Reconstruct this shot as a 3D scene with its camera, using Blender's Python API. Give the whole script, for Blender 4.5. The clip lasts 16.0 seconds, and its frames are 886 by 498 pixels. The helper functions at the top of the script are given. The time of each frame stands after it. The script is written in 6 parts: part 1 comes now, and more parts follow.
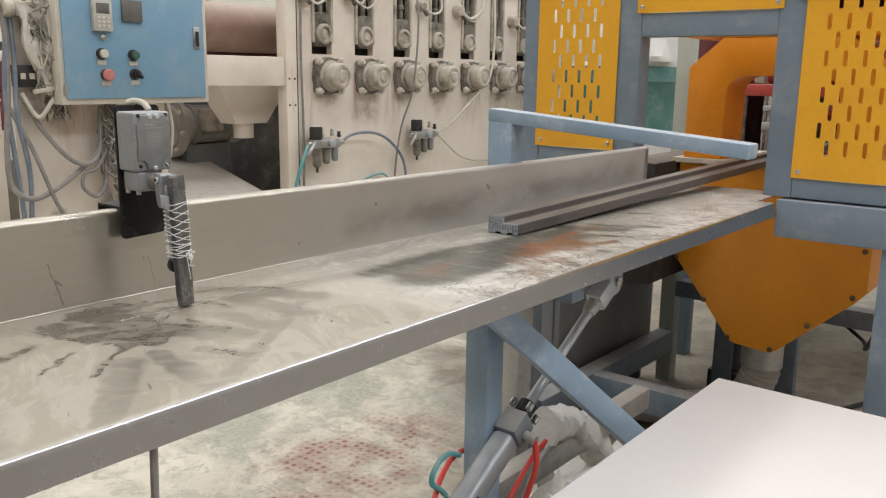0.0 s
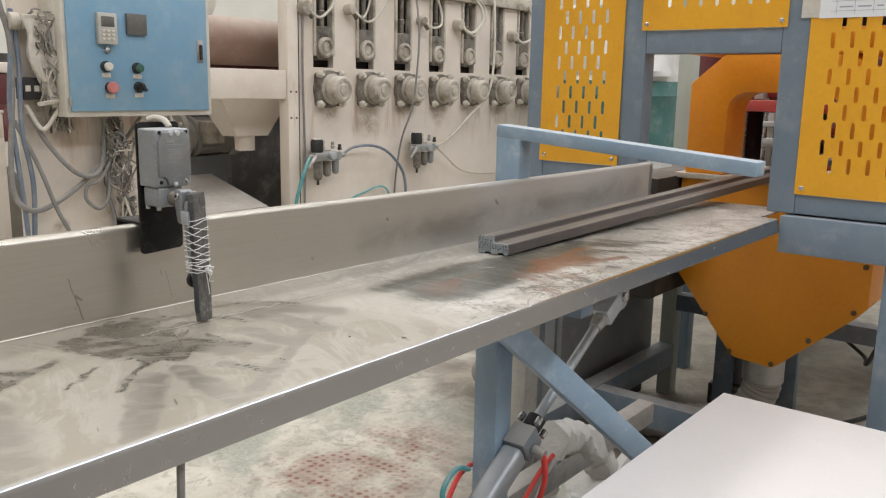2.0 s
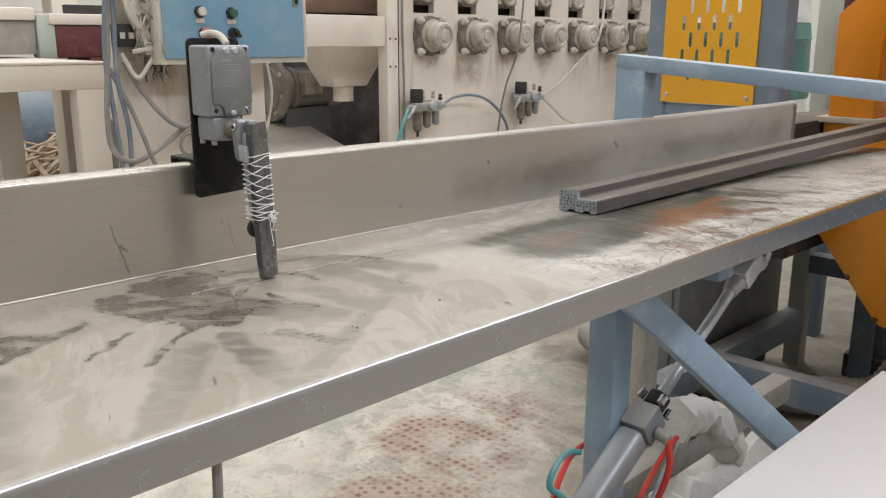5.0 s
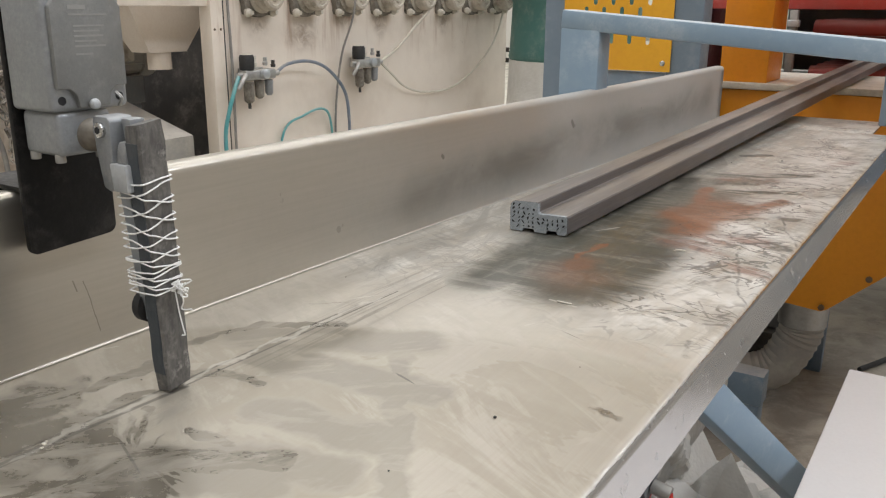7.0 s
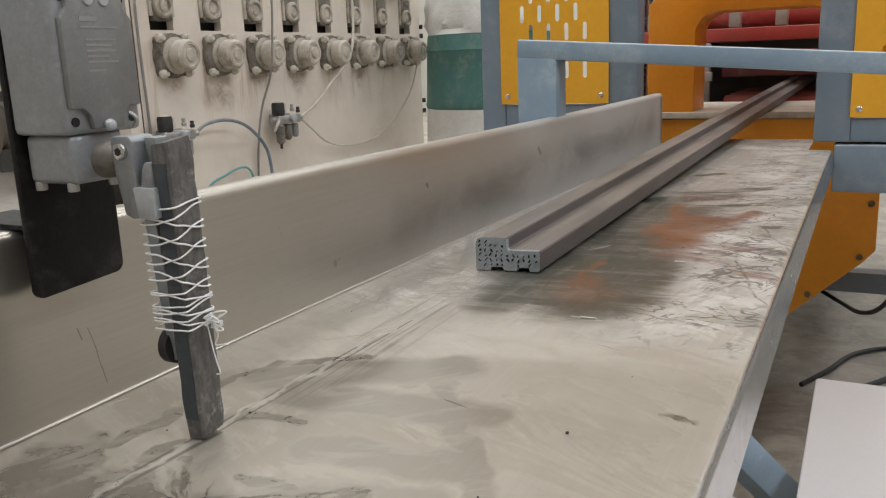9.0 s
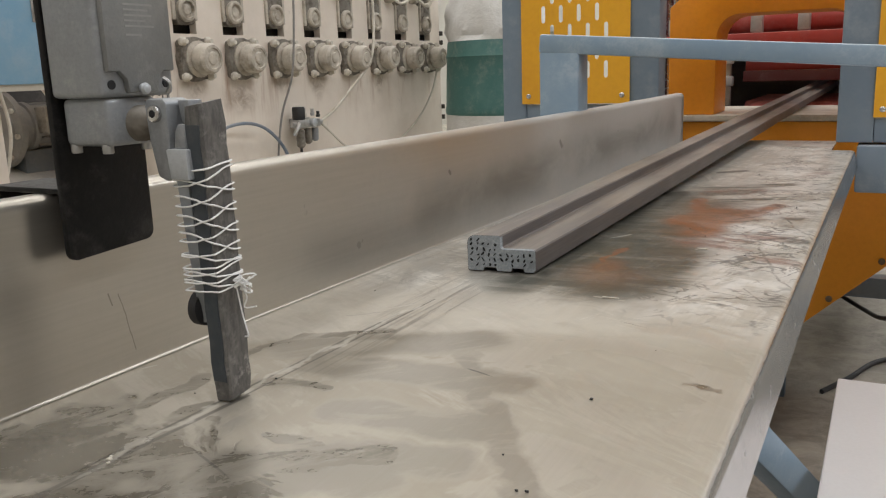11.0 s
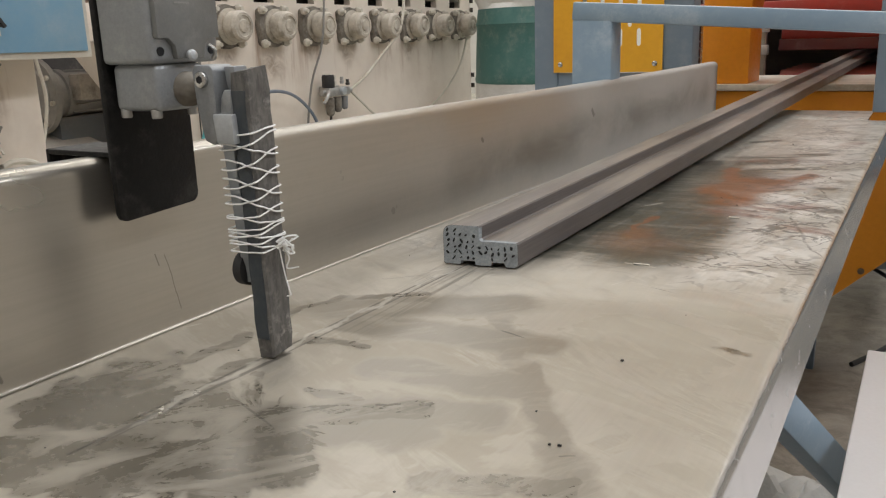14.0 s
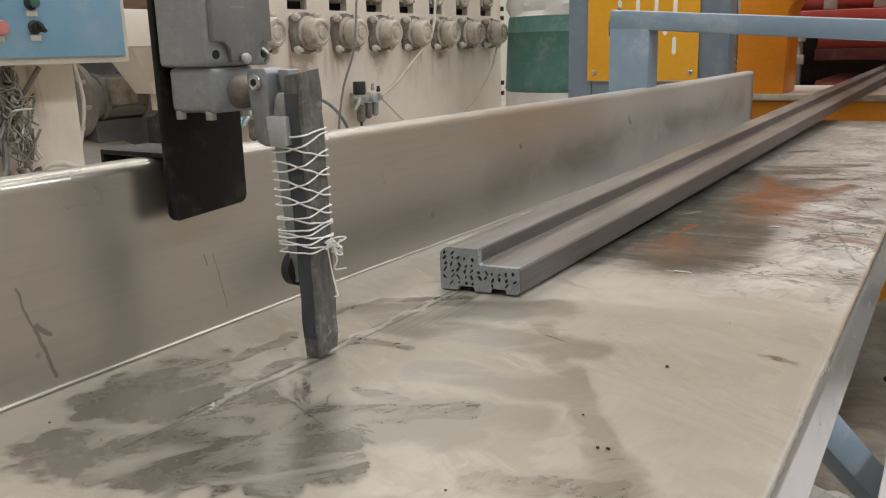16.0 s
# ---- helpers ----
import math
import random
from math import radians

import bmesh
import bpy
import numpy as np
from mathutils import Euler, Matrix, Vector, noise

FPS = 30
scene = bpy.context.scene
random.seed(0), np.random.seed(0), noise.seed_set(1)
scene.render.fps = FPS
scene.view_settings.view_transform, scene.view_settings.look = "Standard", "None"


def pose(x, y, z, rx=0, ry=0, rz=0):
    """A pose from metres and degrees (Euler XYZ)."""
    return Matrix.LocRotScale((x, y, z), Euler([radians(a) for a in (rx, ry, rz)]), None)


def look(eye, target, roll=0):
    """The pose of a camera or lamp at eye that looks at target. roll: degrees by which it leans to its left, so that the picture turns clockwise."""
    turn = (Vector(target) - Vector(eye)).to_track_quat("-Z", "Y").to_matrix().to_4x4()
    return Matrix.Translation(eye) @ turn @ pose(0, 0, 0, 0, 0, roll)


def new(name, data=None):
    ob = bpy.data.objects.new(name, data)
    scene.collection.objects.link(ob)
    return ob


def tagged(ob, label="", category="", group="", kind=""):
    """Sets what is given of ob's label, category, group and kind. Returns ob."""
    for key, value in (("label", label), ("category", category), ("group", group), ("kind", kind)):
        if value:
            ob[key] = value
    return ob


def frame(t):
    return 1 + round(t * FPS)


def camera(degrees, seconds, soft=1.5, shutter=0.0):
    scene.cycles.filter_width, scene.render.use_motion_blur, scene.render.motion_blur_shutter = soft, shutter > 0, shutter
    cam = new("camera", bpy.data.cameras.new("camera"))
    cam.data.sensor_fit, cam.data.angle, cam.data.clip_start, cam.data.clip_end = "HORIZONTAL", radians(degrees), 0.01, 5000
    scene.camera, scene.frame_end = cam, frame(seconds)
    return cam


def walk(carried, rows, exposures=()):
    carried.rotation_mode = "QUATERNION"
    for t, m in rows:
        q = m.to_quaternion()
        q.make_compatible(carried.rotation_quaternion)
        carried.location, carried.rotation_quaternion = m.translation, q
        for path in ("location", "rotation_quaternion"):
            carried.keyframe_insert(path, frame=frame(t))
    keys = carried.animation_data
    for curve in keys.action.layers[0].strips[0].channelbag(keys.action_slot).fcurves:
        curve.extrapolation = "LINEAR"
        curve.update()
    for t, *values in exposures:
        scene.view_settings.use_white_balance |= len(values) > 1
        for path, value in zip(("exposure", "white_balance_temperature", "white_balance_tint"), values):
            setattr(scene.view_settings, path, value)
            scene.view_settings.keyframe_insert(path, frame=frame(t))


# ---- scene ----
import itertools

# ---------------------------------------------------------------- camera
cam = camera(55.8, 16.0, soft=1.2)
PATH = [
    (0, (0.561, -1.844, 1.117), (-0.666, -0.319, 0.706), 0.8),
    (0.5, (0.554, -1.851, 1.123), (-0.664, -0.316, 0.722), 1.0),
    (1, (0.553, -1.858, 1.122), (-0.662, -0.322, 0.72), 1.1),
    (1.5, (0.549, -1.864, 1.122), (-0.668, -0.327, 0.728), 1.1),
    (2, (0.548, -1.867, 1.124), (-0.674, -0.331, 0.741), 1.1),
    (2.5, (0.554, -1.869, 1.124), (-0.673, -0.334, 0.752), 1.0),
    (3, (0.55, -1.874, 1.124), (-0.679, -0.339, 0.759), 1.1),
    (3.5, (0.552, -1.877, 1.127), (-0.687, -0.347, 0.774), 1.1),
    (4, (0.55, -1.874, 1.125), (-0.688, -0.343, 0.775), 1.3),
    (4.5, (0.53, -1.878, 1.109), (-0.825, -0.464, 0.704), 0.3),
    (4.7, (0.493, -1.823, 1.087), (-0.896, -0.457, 0.634), 0.5),
    (6.8, (0.123, -1.578, 1.056), (-1.086, -0.108, 0.44), 0.1),
    (7, (0.109, -1.586, 1.059), (-0.93, 0.028, 0.498), 0.4),
    (7.5, (0.102, -1.621, 1.059), (-0.751, 0.117, 0.556), -0.9),
    (8, (0.035, -1.61, 1.03), (-0.825, 0.125, 0.531), -1.6),
    (8.5, (0.032, -1.606, 1.025), (-0.835, 0.131, 0.545), -1.8),
    (9, (0.039, -1.602, 1.032), (-0.847, 0.136, 0.591), -2.3),
    (9.2, (0.042, -1.599, 1.035), (-0.851, 0.138, 0.605), -2.4),
    (11.5, (0.035, -1.614, 1.009), (-0.891, 0.109, 0.591), -1.9),
    (12, (0.031, -1.612, 1.012), (-0.89, 0.114, 0.594), -1.8),
    (12.5, (0.029, -1.611, 1.009), (-0.887, 0.117, 0.589), -1.7),
    (13, (0.033, -1.62, 1.01), (-0.913, 0.078, 0.539), -1.8),
    (13.5, (0.037, -1.617, 1.01), (-0.922, 0.071, 0.525), -2.0),
    (14, (0.04, -1.625, 1.012), (-0.935, 0.052, 0.525), -1.9),
    (14.5, (0.037, -1.621, 1.009), (-0.94, 0.056, 0.525), -1.8),
    (15, (0.034, -1.622, 1.013), (-0.94, 0.057, 0.528), -1.7),
    (15.5, (0.03, -1.628, 1.009), (-0.971, 0.036, 0.531), -1.6),
    (16, (0.033, -1.634, 1.011), (-0.997, 0.015, 0.543), -1.5),
]
walk(cam, [(t, look(eye, target, roll)) for t, eye, target, roll in PATH],
     [(0.0, 0.13, 6450, 10), (1.5, 0.13, 6330, 10), (4.7, 0.13, 6300, 10), (7.0, 0.17, 6300, 10), (7.5, 0.02, 6300, 10), (8.0, -0.10, 6300, 10), (9.2, -0.08, 6300, 10), (12.0, -0.06, 6450, 10), (16.0, -0.02, 6450, 10)])

# ---------------------------------------------------------------- light
world = bpy.data.worlds.new("world")
scene.world = world
world.use_nodes = True
wn = world.node_tree.nodes
sky = wn.new("ShaderNodeTexSky")
sky.sky_type = "NISHITA"
sky.sun_disc = False
sky.sun_elevation, sky.sun_rotation = radians(50), radians(120)
wn["Background"].inputs["Strength"].default_value = 0.12
world.node_tree.links.new(sky.outputs[0], wn["Background"].inputs["Color"])

# the hall's roof lights, all out of view: strips along y, at these x, each with the sky's light in its opening; the
# strong east one is added to brighten the machine wall and fence
ROOF_Z = 6.0
STRIPS = ((-6.6, 290.0, (1.0, 0.965, 0.905)), (-3.0, 305.0, (1.0, 0.965, 0.905)), (0.4, 270.0, (1.0, 0.965, 0.905)), (4.2, 560.0, (0.96, 0.98, 1.0)))
STRIP_W, HALL = 1.2, (-9.5, 6.5, -6.5, 12.5)
for sx, power, tint in STRIPS:
    lamp = bpy.data.lights.new("roof_light", "AREA")
    lamp.shape, lamp.size, lamp.size_y = "RECTANGLE", STRIP_W, 18.0
    lamp.energy, lamp.color = power, tint
    new("roof_light", lamp).matrix_world = pose(sx, 3.0, ROOF_Z + 0.05)


# ---------------------------------------------------------------- materials
class Graph:
    """Brief ways to write a node tree."""

    def __init__(self, name):
        self.mat = bpy.data.materials.new(name)
        self.mat.use_nodes = True
        self.tree = self.mat.node_tree
        self.n, self.l = self.tree.nodes, self.tree.links
        self.bsdf = self.n["Principled BSDF"]

    def put(self, socket, value):
        if hasattr(value, "is_output"):
            self.l.new(value, socket)
        elif isinstance(value, (tuple, list)) and len(value) == 3 and socket.type == "RGBA":
            socket.default_value = (*value, 1)
        else:
            socket.default_value = value

    def node(self, kind, inputs=None, **props):
        nd = self.n.new(kind)
        if "operation" in props:
            nd.operation = props["operation"]
        if "data_type" in props:
            nd.data_type = props["data_type"]
        if "blend_type" in props:
            nd.blend_type = props["blend_type"]
        if "feature" in props:
            nd.feature = props["feature"]
        for k, v in (inputs or {}).items():
            self.put(nd.inputs[k], v)
        return nd

    def pos(self):
        return self.n.new("ShaderNodeNewGeometry").outputs["Position"]

    def obj(self):
        return self.n.new("ShaderNodeTexCoord").outputs["Object"]

    def noise(self, scale, detail=4, rough=0.6, vec=None, distort=0.0):
        nd = self.node("ShaderNodeTexNoise", {"Scale": scale, "Detail": detail, "Roughness": rough, "Distortion": distort})
        self.l.new(vec if vec else self.obj(), nd.inputs["Vector"])
        return nd.outputs["Fac"]

    def ramp(self, value, lo, hi, a=0.0, b=1.0):
        nd = self.node("ShaderNodeMapRange", {0: value, 1: lo, 2: hi, 3: a, 4: b})
        nd.interpolation_type = "SMOOTHSTEP"
        return nd.outputs[0]

    def math(self, op, a, b=0.0):
        return self.node("ShaderNodeMath", {0: a, 1: b}, operation=op).outputs[0]

    def mix(self, fac, a, b):
        nd = self.node("ShaderNodeMix", data_type="RGBA")
        self.put(nd.inputs[0], fac)
        self.put(nd.inputs[6], a)
        self.put(nd.inputs[7], b)
        return nd.outputs[2]

    def stretch(self, vec, sx, sy, sz, turn=0.0):
        """Turned about z first, then scaled, so that grain runs along a slanting line."""
        if turn:
            vec = self.node("ShaderNodeMapping", {"Vector": vec, "Rotation": (0, 0, turn)}).outputs[0]
        return self.node("ShaderNodeVectorMath", {0: vec, 1: (sx, sy, sz)}, operation="MULTIPLY").outputs[0]

    def stroke(self, vec, ax, ay, bx, by, r, soft=0.4):
        """1 along the line from a to b, fading out to 0 at the distance r from it; vec is flat."""
        dx, dy = bx - ax, by - ay
        q = dx * dx + dy * dy
        pa = self.node("ShaderNodeVectorMath", {0: vec, 1: (ax, ay, 0)}, operation="SUBTRACT").outputs[0]
        h = self.node("ShaderNodeVectorMath", {0: pa, 1: (dx / q, dy / q, 0)}, operation="DOT_PRODUCT").outputs["Value"]
        h = self.node("ShaderNodeClamp", {0: h, 1: 0.0, 2: 1.0}).outputs[0]
        foot = self.node("ShaderNodeCombineXYZ", {0: self.math("MULTIPLY", h, dx), 1: self.math("MULTIPLY", h, dy)}).outputs[0]
        d = self.node("ShaderNodeVectorMath", {0: pa, 1: foot}, operation="DISTANCE").outputs["Value"]
        return self.ramp(d, r, r * (1.0 - soft))

    def most(self, masks):
        out = masks[0]
        for m in masks[1:]:
            out = self.math("MAXIMUM", out, m)
        return out

    def jitter(self, vec, scale, size, detail=4):
        """vec pushed about in the plane by noise, so that outlines get torn."""
        n = self.node("ShaderNodeTexNoise", {"Scale": scale, "Detail": detail, "Vector": vec}).outputs["Color"]
        n = self.node("ShaderNodeVectorMath", {0: n, 1: (0.5, 0.5, 0.5)}, operation="SUBTRACT").outputs[0]
        n = self.node("ShaderNodeVectorMath", {0: n, 1: (size, size, 0.0)}, operation="MULTIPLY").outputs[0]
        return self.node("ShaderNodeVectorMath", {0: vec, 1: n}, operation="ADD").outputs[0]

    def blob(self, vec, cx, cy, rx, ry, soft=0.6, turn=0.0):
        """1 inside an ellipse round (cx, cy), fading out to 0 at its rim."""
        moved = self.node("ShaderNodeVectorMath", {0: vec, 1: (cx, cy, 0)}, operation="SUBTRACT").outputs[0]
        flat = self.node("ShaderNodeMapping", {"Vector": moved, "Rotation": (0, 0, turn)}).outputs[0]
        flat = self.node("ShaderNodeVectorMath", {0: flat, 1: (1 / rx, 1 / ry, 0)}, operation="MULTIPLY").outputs[0]
        d = self.node("ShaderNodeVectorMath", {0: flat}, operation="LENGTH").outputs["Value"]
        return self.ramp(d, 1.0, 1.0 - soft)

    def bump(self, height, strength=0.2, distance=0.002):
        nd = self.node("ShaderNodeBump", {"Height": height, "Strength": strength, "Distance": distance})
        self.l.new(nd.outputs[0], self.bsdf.inputs["Normal"])

    def out(self, color, rough=0.5, metal=0.0, spec=None):
        self.put(self.bsdf.inputs["Base Color"], color)
        self.put(self.bsdf.inputs["Roughness"], rough)
        self.put(self.bsdf.inputs["Metallic"], metal)
        if spec is not None:
            self.put(self.bsdf.inputs["Specular IOR Level"], spec)
        return self.mat


def worn(name, base, dirt, scale=6.0, rough=0.5, metal=0.0, amount=0.5, dust=None, dust_amount=0.0, bump=0.15, fine=90.0, distance=0.001, world=False):
    """Paint, plastic or metal with dirt in blotches, fine grain and dust on what faces up."""
    g = Graph(name)
    v = g.pos() if world else g.obj()
    big = g.noise(scale, 5, 0.65, v)
    small = g.noise(fine, 3, 0.7, v)
    blot = g.math("MULTIPLY", g.ramp(big, 0.42, 0.72), amount)
    col = g.mix(blot, base, dirt)
    col = g.mix(g.ramp(small, 0.35, 0.75, 0.0, 0.22), col, dirt)
    r = g.ramp(small, 0.2, 0.8, rough - 0.08, rough + 0.1)
    m = metal
    if dust:
        nz = g.node("ShaderNodeSeparateXYZ", {0: g.n.new("ShaderNodeNewGeometry").outputs["Normal"]}).outputs[2]
        up = g.math("MULTIPLY", g.ramp(nz, 0.25, 0.95), g.ramp(g.noise(scale * 3, 4, 0.7, v), 0.25, 0.6, 0.5, 1.0))
        speck = g.ramp(g.noise(scale * 1.7, 6, 0.75, v), 0.48, 0.75, 0.0, 0.6)
        f = g.math("MULTIPLY", g.math("MAXIMUM", up, speck), dust_amount)
        col = g.mix(f, col, dust)
        r = g.math("ADD", r, g.math("MULTIPLY", f, 0.3))
        if metal:
            m = g.math("SUBTRACT", metal, g.math("MULTIPLY", f, metal * 0.9))
    g.bump(g.math("ADD", small, g.math("MULTIPLY", big, 0.6)), bump, distance)
    return g.out(col, r, m)


DUST = (0.58, 0.53, 0.46)
M = {}
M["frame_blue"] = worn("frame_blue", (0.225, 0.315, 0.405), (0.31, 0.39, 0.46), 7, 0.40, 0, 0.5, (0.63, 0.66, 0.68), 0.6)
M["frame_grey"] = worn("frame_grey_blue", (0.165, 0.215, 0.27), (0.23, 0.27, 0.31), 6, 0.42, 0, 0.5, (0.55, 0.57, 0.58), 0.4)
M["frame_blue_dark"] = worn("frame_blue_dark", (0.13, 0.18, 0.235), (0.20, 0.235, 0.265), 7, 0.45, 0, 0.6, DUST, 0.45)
M["yellow"] = worn("yellow_paint", (0.80, 0.40, 0.018), (0.62, 0.27, 0.015), 4, 0.38, 0, 0.35)
M["orange"] = worn("orange_paint", (0.84, 0.31, 0.008), (0.58, 0.19, 0.01), 3, 0.4, 0, 0.35)
M["amber"] = worn("amber_paint", (0.74, 0.29, 0.012), (0.55, 0.20, 0.012), 3, 0.4, 0, 0.35)
M["panel_grey"] = worn("dark_grey_panel", (0.17, 0.19, 0.21), (0.25, 0.245, 0.23), 4, 0.5, 0, 0.6, DUST, 0.5)
M["cream"] = worn("cream_paint", (0.75, 0.675, 0.59), (0.57, 0.485, 0.40), 2.2, 0.6, 0, 0.55, (0.76, 0.72, 0.65), 0.5)
M["cream_dusty"] = worn("dusty_cream_iron", (0.53, 0.48, 0.405), (0.20, 0.17, 0.13), 11, 0.75, 0, 0.85, (0.74, 0.69, 0.61), 0.66, 0.4, 60, 0.003, world=True)
M["housing"] = worn("dusty_grey_iron", (0.20, 0.18, 0.15), (0.065, 0.052, 0.038), 15, 0.75, 0, 1.0, (0.66, 0.61, 0.53), 0.42, 0.5, 60, 0.004, world=True)
# for dark iron parts, and for sheets that stand in for shade
M["dark"] = worn("dark_parts_and_shade", (0.035, 0.032, 0.03), (0.09, 0.08, 0.07), 5, 0.8, 0, 0.6, (0.35, 0.31, 0.27), 0.5)
M["rubber"] = worn("black_rubber", (0.018, 0.018, 0.019), (0.06, 0.055, 0.05), 20, 0.6, 0, 0.5)
M["plate_black"] = worn("black_plate", (0.008, 0.008, 0.008), (0.03, 0.028, 0.026), 30, 0.42, 0, 0.4, (0.16, 0.15, 0.14), 0.35, 0.25, 260)
M["cabinet_blue"] = worn("cabinet_blue", (0.175, 0.335, 0.475), (0.26, 0.38, 0.46), 5, 0.45, 0, 0.5, (0.6, 0.6, 0.57), 0.25)
M["cabinet_frame"] = worn("cabinet_frame", (0.62, 0.58, 0.50), (0.42, 0.38, 0.32), 6, 0.6, 0, 0.5, DUST, 0.5)
M["alu"] = worn("cast_aluminium", (0.30, 0.315, 0.33), (0.20, 0.205, 0.21), 35, 0.42, 0.45, 0.45, (0.58, 0.58, 0.57), 0.45, 0.3, 400)
M["alu_light"] = worn("light_aluminium", (0.55, 0.58, 0.61), (0.36, 0.38, 0.40), 40, 0.35, 0.6, 0.4, (0.65, 0.65, 0.64), 0.4, 0.3, 400)
M["cover"] = worn("grey_switch_cover", (0.185, 0.19, 0.19), (0.28, 0.28, 0.27), 40, 0.42, 0.25, 0.5, (0.5, 0.49, 0.46), 0.35, 0.3, 500)
M["label_ink"] = worn("label_grey", (0.275, 0.275, 0.265), (0.22, 0.22, 0.21), 60, 0.5)
M["steel"] = worn("bright_steel", (0.60, 0.60, 0.60), (0.38, 0.37, 0.36), 30, 0.22, 1.0, 0.4)
M["galv"] = worn("dull_steel", (0.46, 0.46, 0.45), (0.28, 0.27, 0.25), 20, 0.42, 0.8, 0.5, DUST, 0.5)
M["cyl"] = worn("cylinder_tube", (0.31, 0.335, 0.36), (0.40, 0.415, 0.43), 16, 0.36, 0.5, 0.4, (0.5, 0.5, 0.48), 0.4)
M["red_tube"] = worn("red_tube", (0.62, 0.045, 0.035), (0.45, 0.06, 0.05), 12, 0.4)
M["blue_tube"] = worn("blue_tube", (0.14, 0.175, 0.23), (0.27, 0.28, 0.285), 12, 0.55, 0, 0.6, DUST, 0.5)
M["teal_tube"] = worn("teal_tube", (0.08, 0.33, 0.35), (0.28, 0.40, 0.38), 12, 0.45, 0, 0.4, DUST, 0.3)
M["grey_cable"] = worn("grey_cable", (0.20, 0.19, 0.18), (0.34, 0.32, 0.29), 12, 0.65, 0, 0.6, DUST, 0.4)
M["white_cable"] = worn("white_cable", (0.62, 0.58, 0.50), (0.45, 0.41, 0.34), 12, 0.65, 0, 0.6)
M["string"] = worn("white_string", (0.86, 0.86, 0.85), (0.72, 0.71, 0.69), 200, 0.8, 0, 0.4)
M["board"] = worn("white_board", (0.83, 0.79, 0.77), (0.75, 0.71, 0.69), 3, 0.5, 0, 0.5, None, 0, 0.08, 160)
M["roll"] = worn("brown_roll", (0.30, 0.19, 0.145), (0.42, 0.31, 0.25), 4, 0.5, 0, 0.6, DUST, 0.45)
M["red_iron"] = worn("red_paint", (0.46, 0.055, 0.045), (0.30, 0.06, 0.05), 5, 0.45, 0, 0.5, DUST, 0.3)
M["maroon"] = worn("maroon_paint", (0.13, 0.026, 0.03), (0.14, 0.06, 0.055), 5, 0.5, 0, 0.5, DUST, 0.35)
M["green_plastic"] = worn("green_plastic", (0.045, 0.135, 0.12), (0.10, 0.20, 0.175), 5, 0.5, 0, 0.6, DUST, 0.4)
M["sack"] = worn("white_sack", (0.62, 0.61, 0.58), (0.45, 0.43, 0.39), 3, 0.7, 0, 0.5, None, 0, 0.6, 25, 0.01)
M["duct"] = worn("grey_duct", (0.27, 0.26, 0.24), (0.40, 0.37, 0.32), 9, 0.65, 0, 0.6, DUST, 0.5)
M["pale_green"] = worn("pale_green_paint", (0.42, 0.47, 0.42), (0.55, 0.56, 0.51), 3, 0.5, 0, 0.5)
M["wood"] = worn("scrap_wood", (0.36, 0.26, 0.17), (0.52, 0.43, 0.33), 9, 0.75, 0, 0.7)
M["hall_wall"] = worn("hall_wall_paint", (0.66, 0.64, 0.59), (0.52, 0.50, 0.46), 0.7, 0.8, 0, 0.5)
M["hall_dull"] = worn("dull_wall_paint", (0.46, 0.43, 0.39), (0.34, 0.32, 0.29), 0.7, 0.8, 0, 0.5)
M["hall_roof"] = worn("roof_sheet", (0.58, 0.58, 0.57), (0.45, 0.45, 0.44), 0.8, 0.7, 0, 0.5)
M["paper"] = worn("white_paper", (0.80, 0.81, 0.83), (0.74, 0.75, 0.77), 3, 0.7, 0, 0.3, None, 0, 0.05)
M["ink"] = worn("grey_ink", (0.36, 0.38, 0.44), (0.45, 0.47, 0.52), 20, 0.7)
M["film"] = worn("plastic_film", (0.56, 0.52, 0.45), (0.72, 0.69, 0.63), 18, 0.35, 0, 0.7, (0.70, 0.66, 0.58), 0.5, 0.5, 60, 0.003)
M["button_red"] = worn("red_button", (0.52, 0.16, 0.15), (0.5, 0.3, 0.27), 30, 0.45)
M["button_green"] = worn("green_button", (0.02, 0.10, 0.07), (0.1, 0.16, 0.13), 30, 0.4)
M["button_white"] = worn("white_button", (0.62, 0.58, 0.50), (0.5, 0.46, 0.4), 30, 0.5)
M["meter_face"] = worn("meter_face", (0.50, 0.49, 0.44), (0.4, 0.38, 0.33), 30, 0.5)
M["display"] = worn("dull_display", (0.11, 0.11, 0.10), (0.2, 0.19, 0.17), 30, 0.4)
M["bolt"] = worn("dusty_bolt", (0.62, 0.58, 0.50), (0.35, 0.31, 0.26), 30, 0.7, 0, 0.5)
M["dark_bolt"] = worn("dark_bolt", (0.10, 0.06, 0.03), (0.2, 0.15, 0.1), 30, 0.5, 0.3, 0.5)


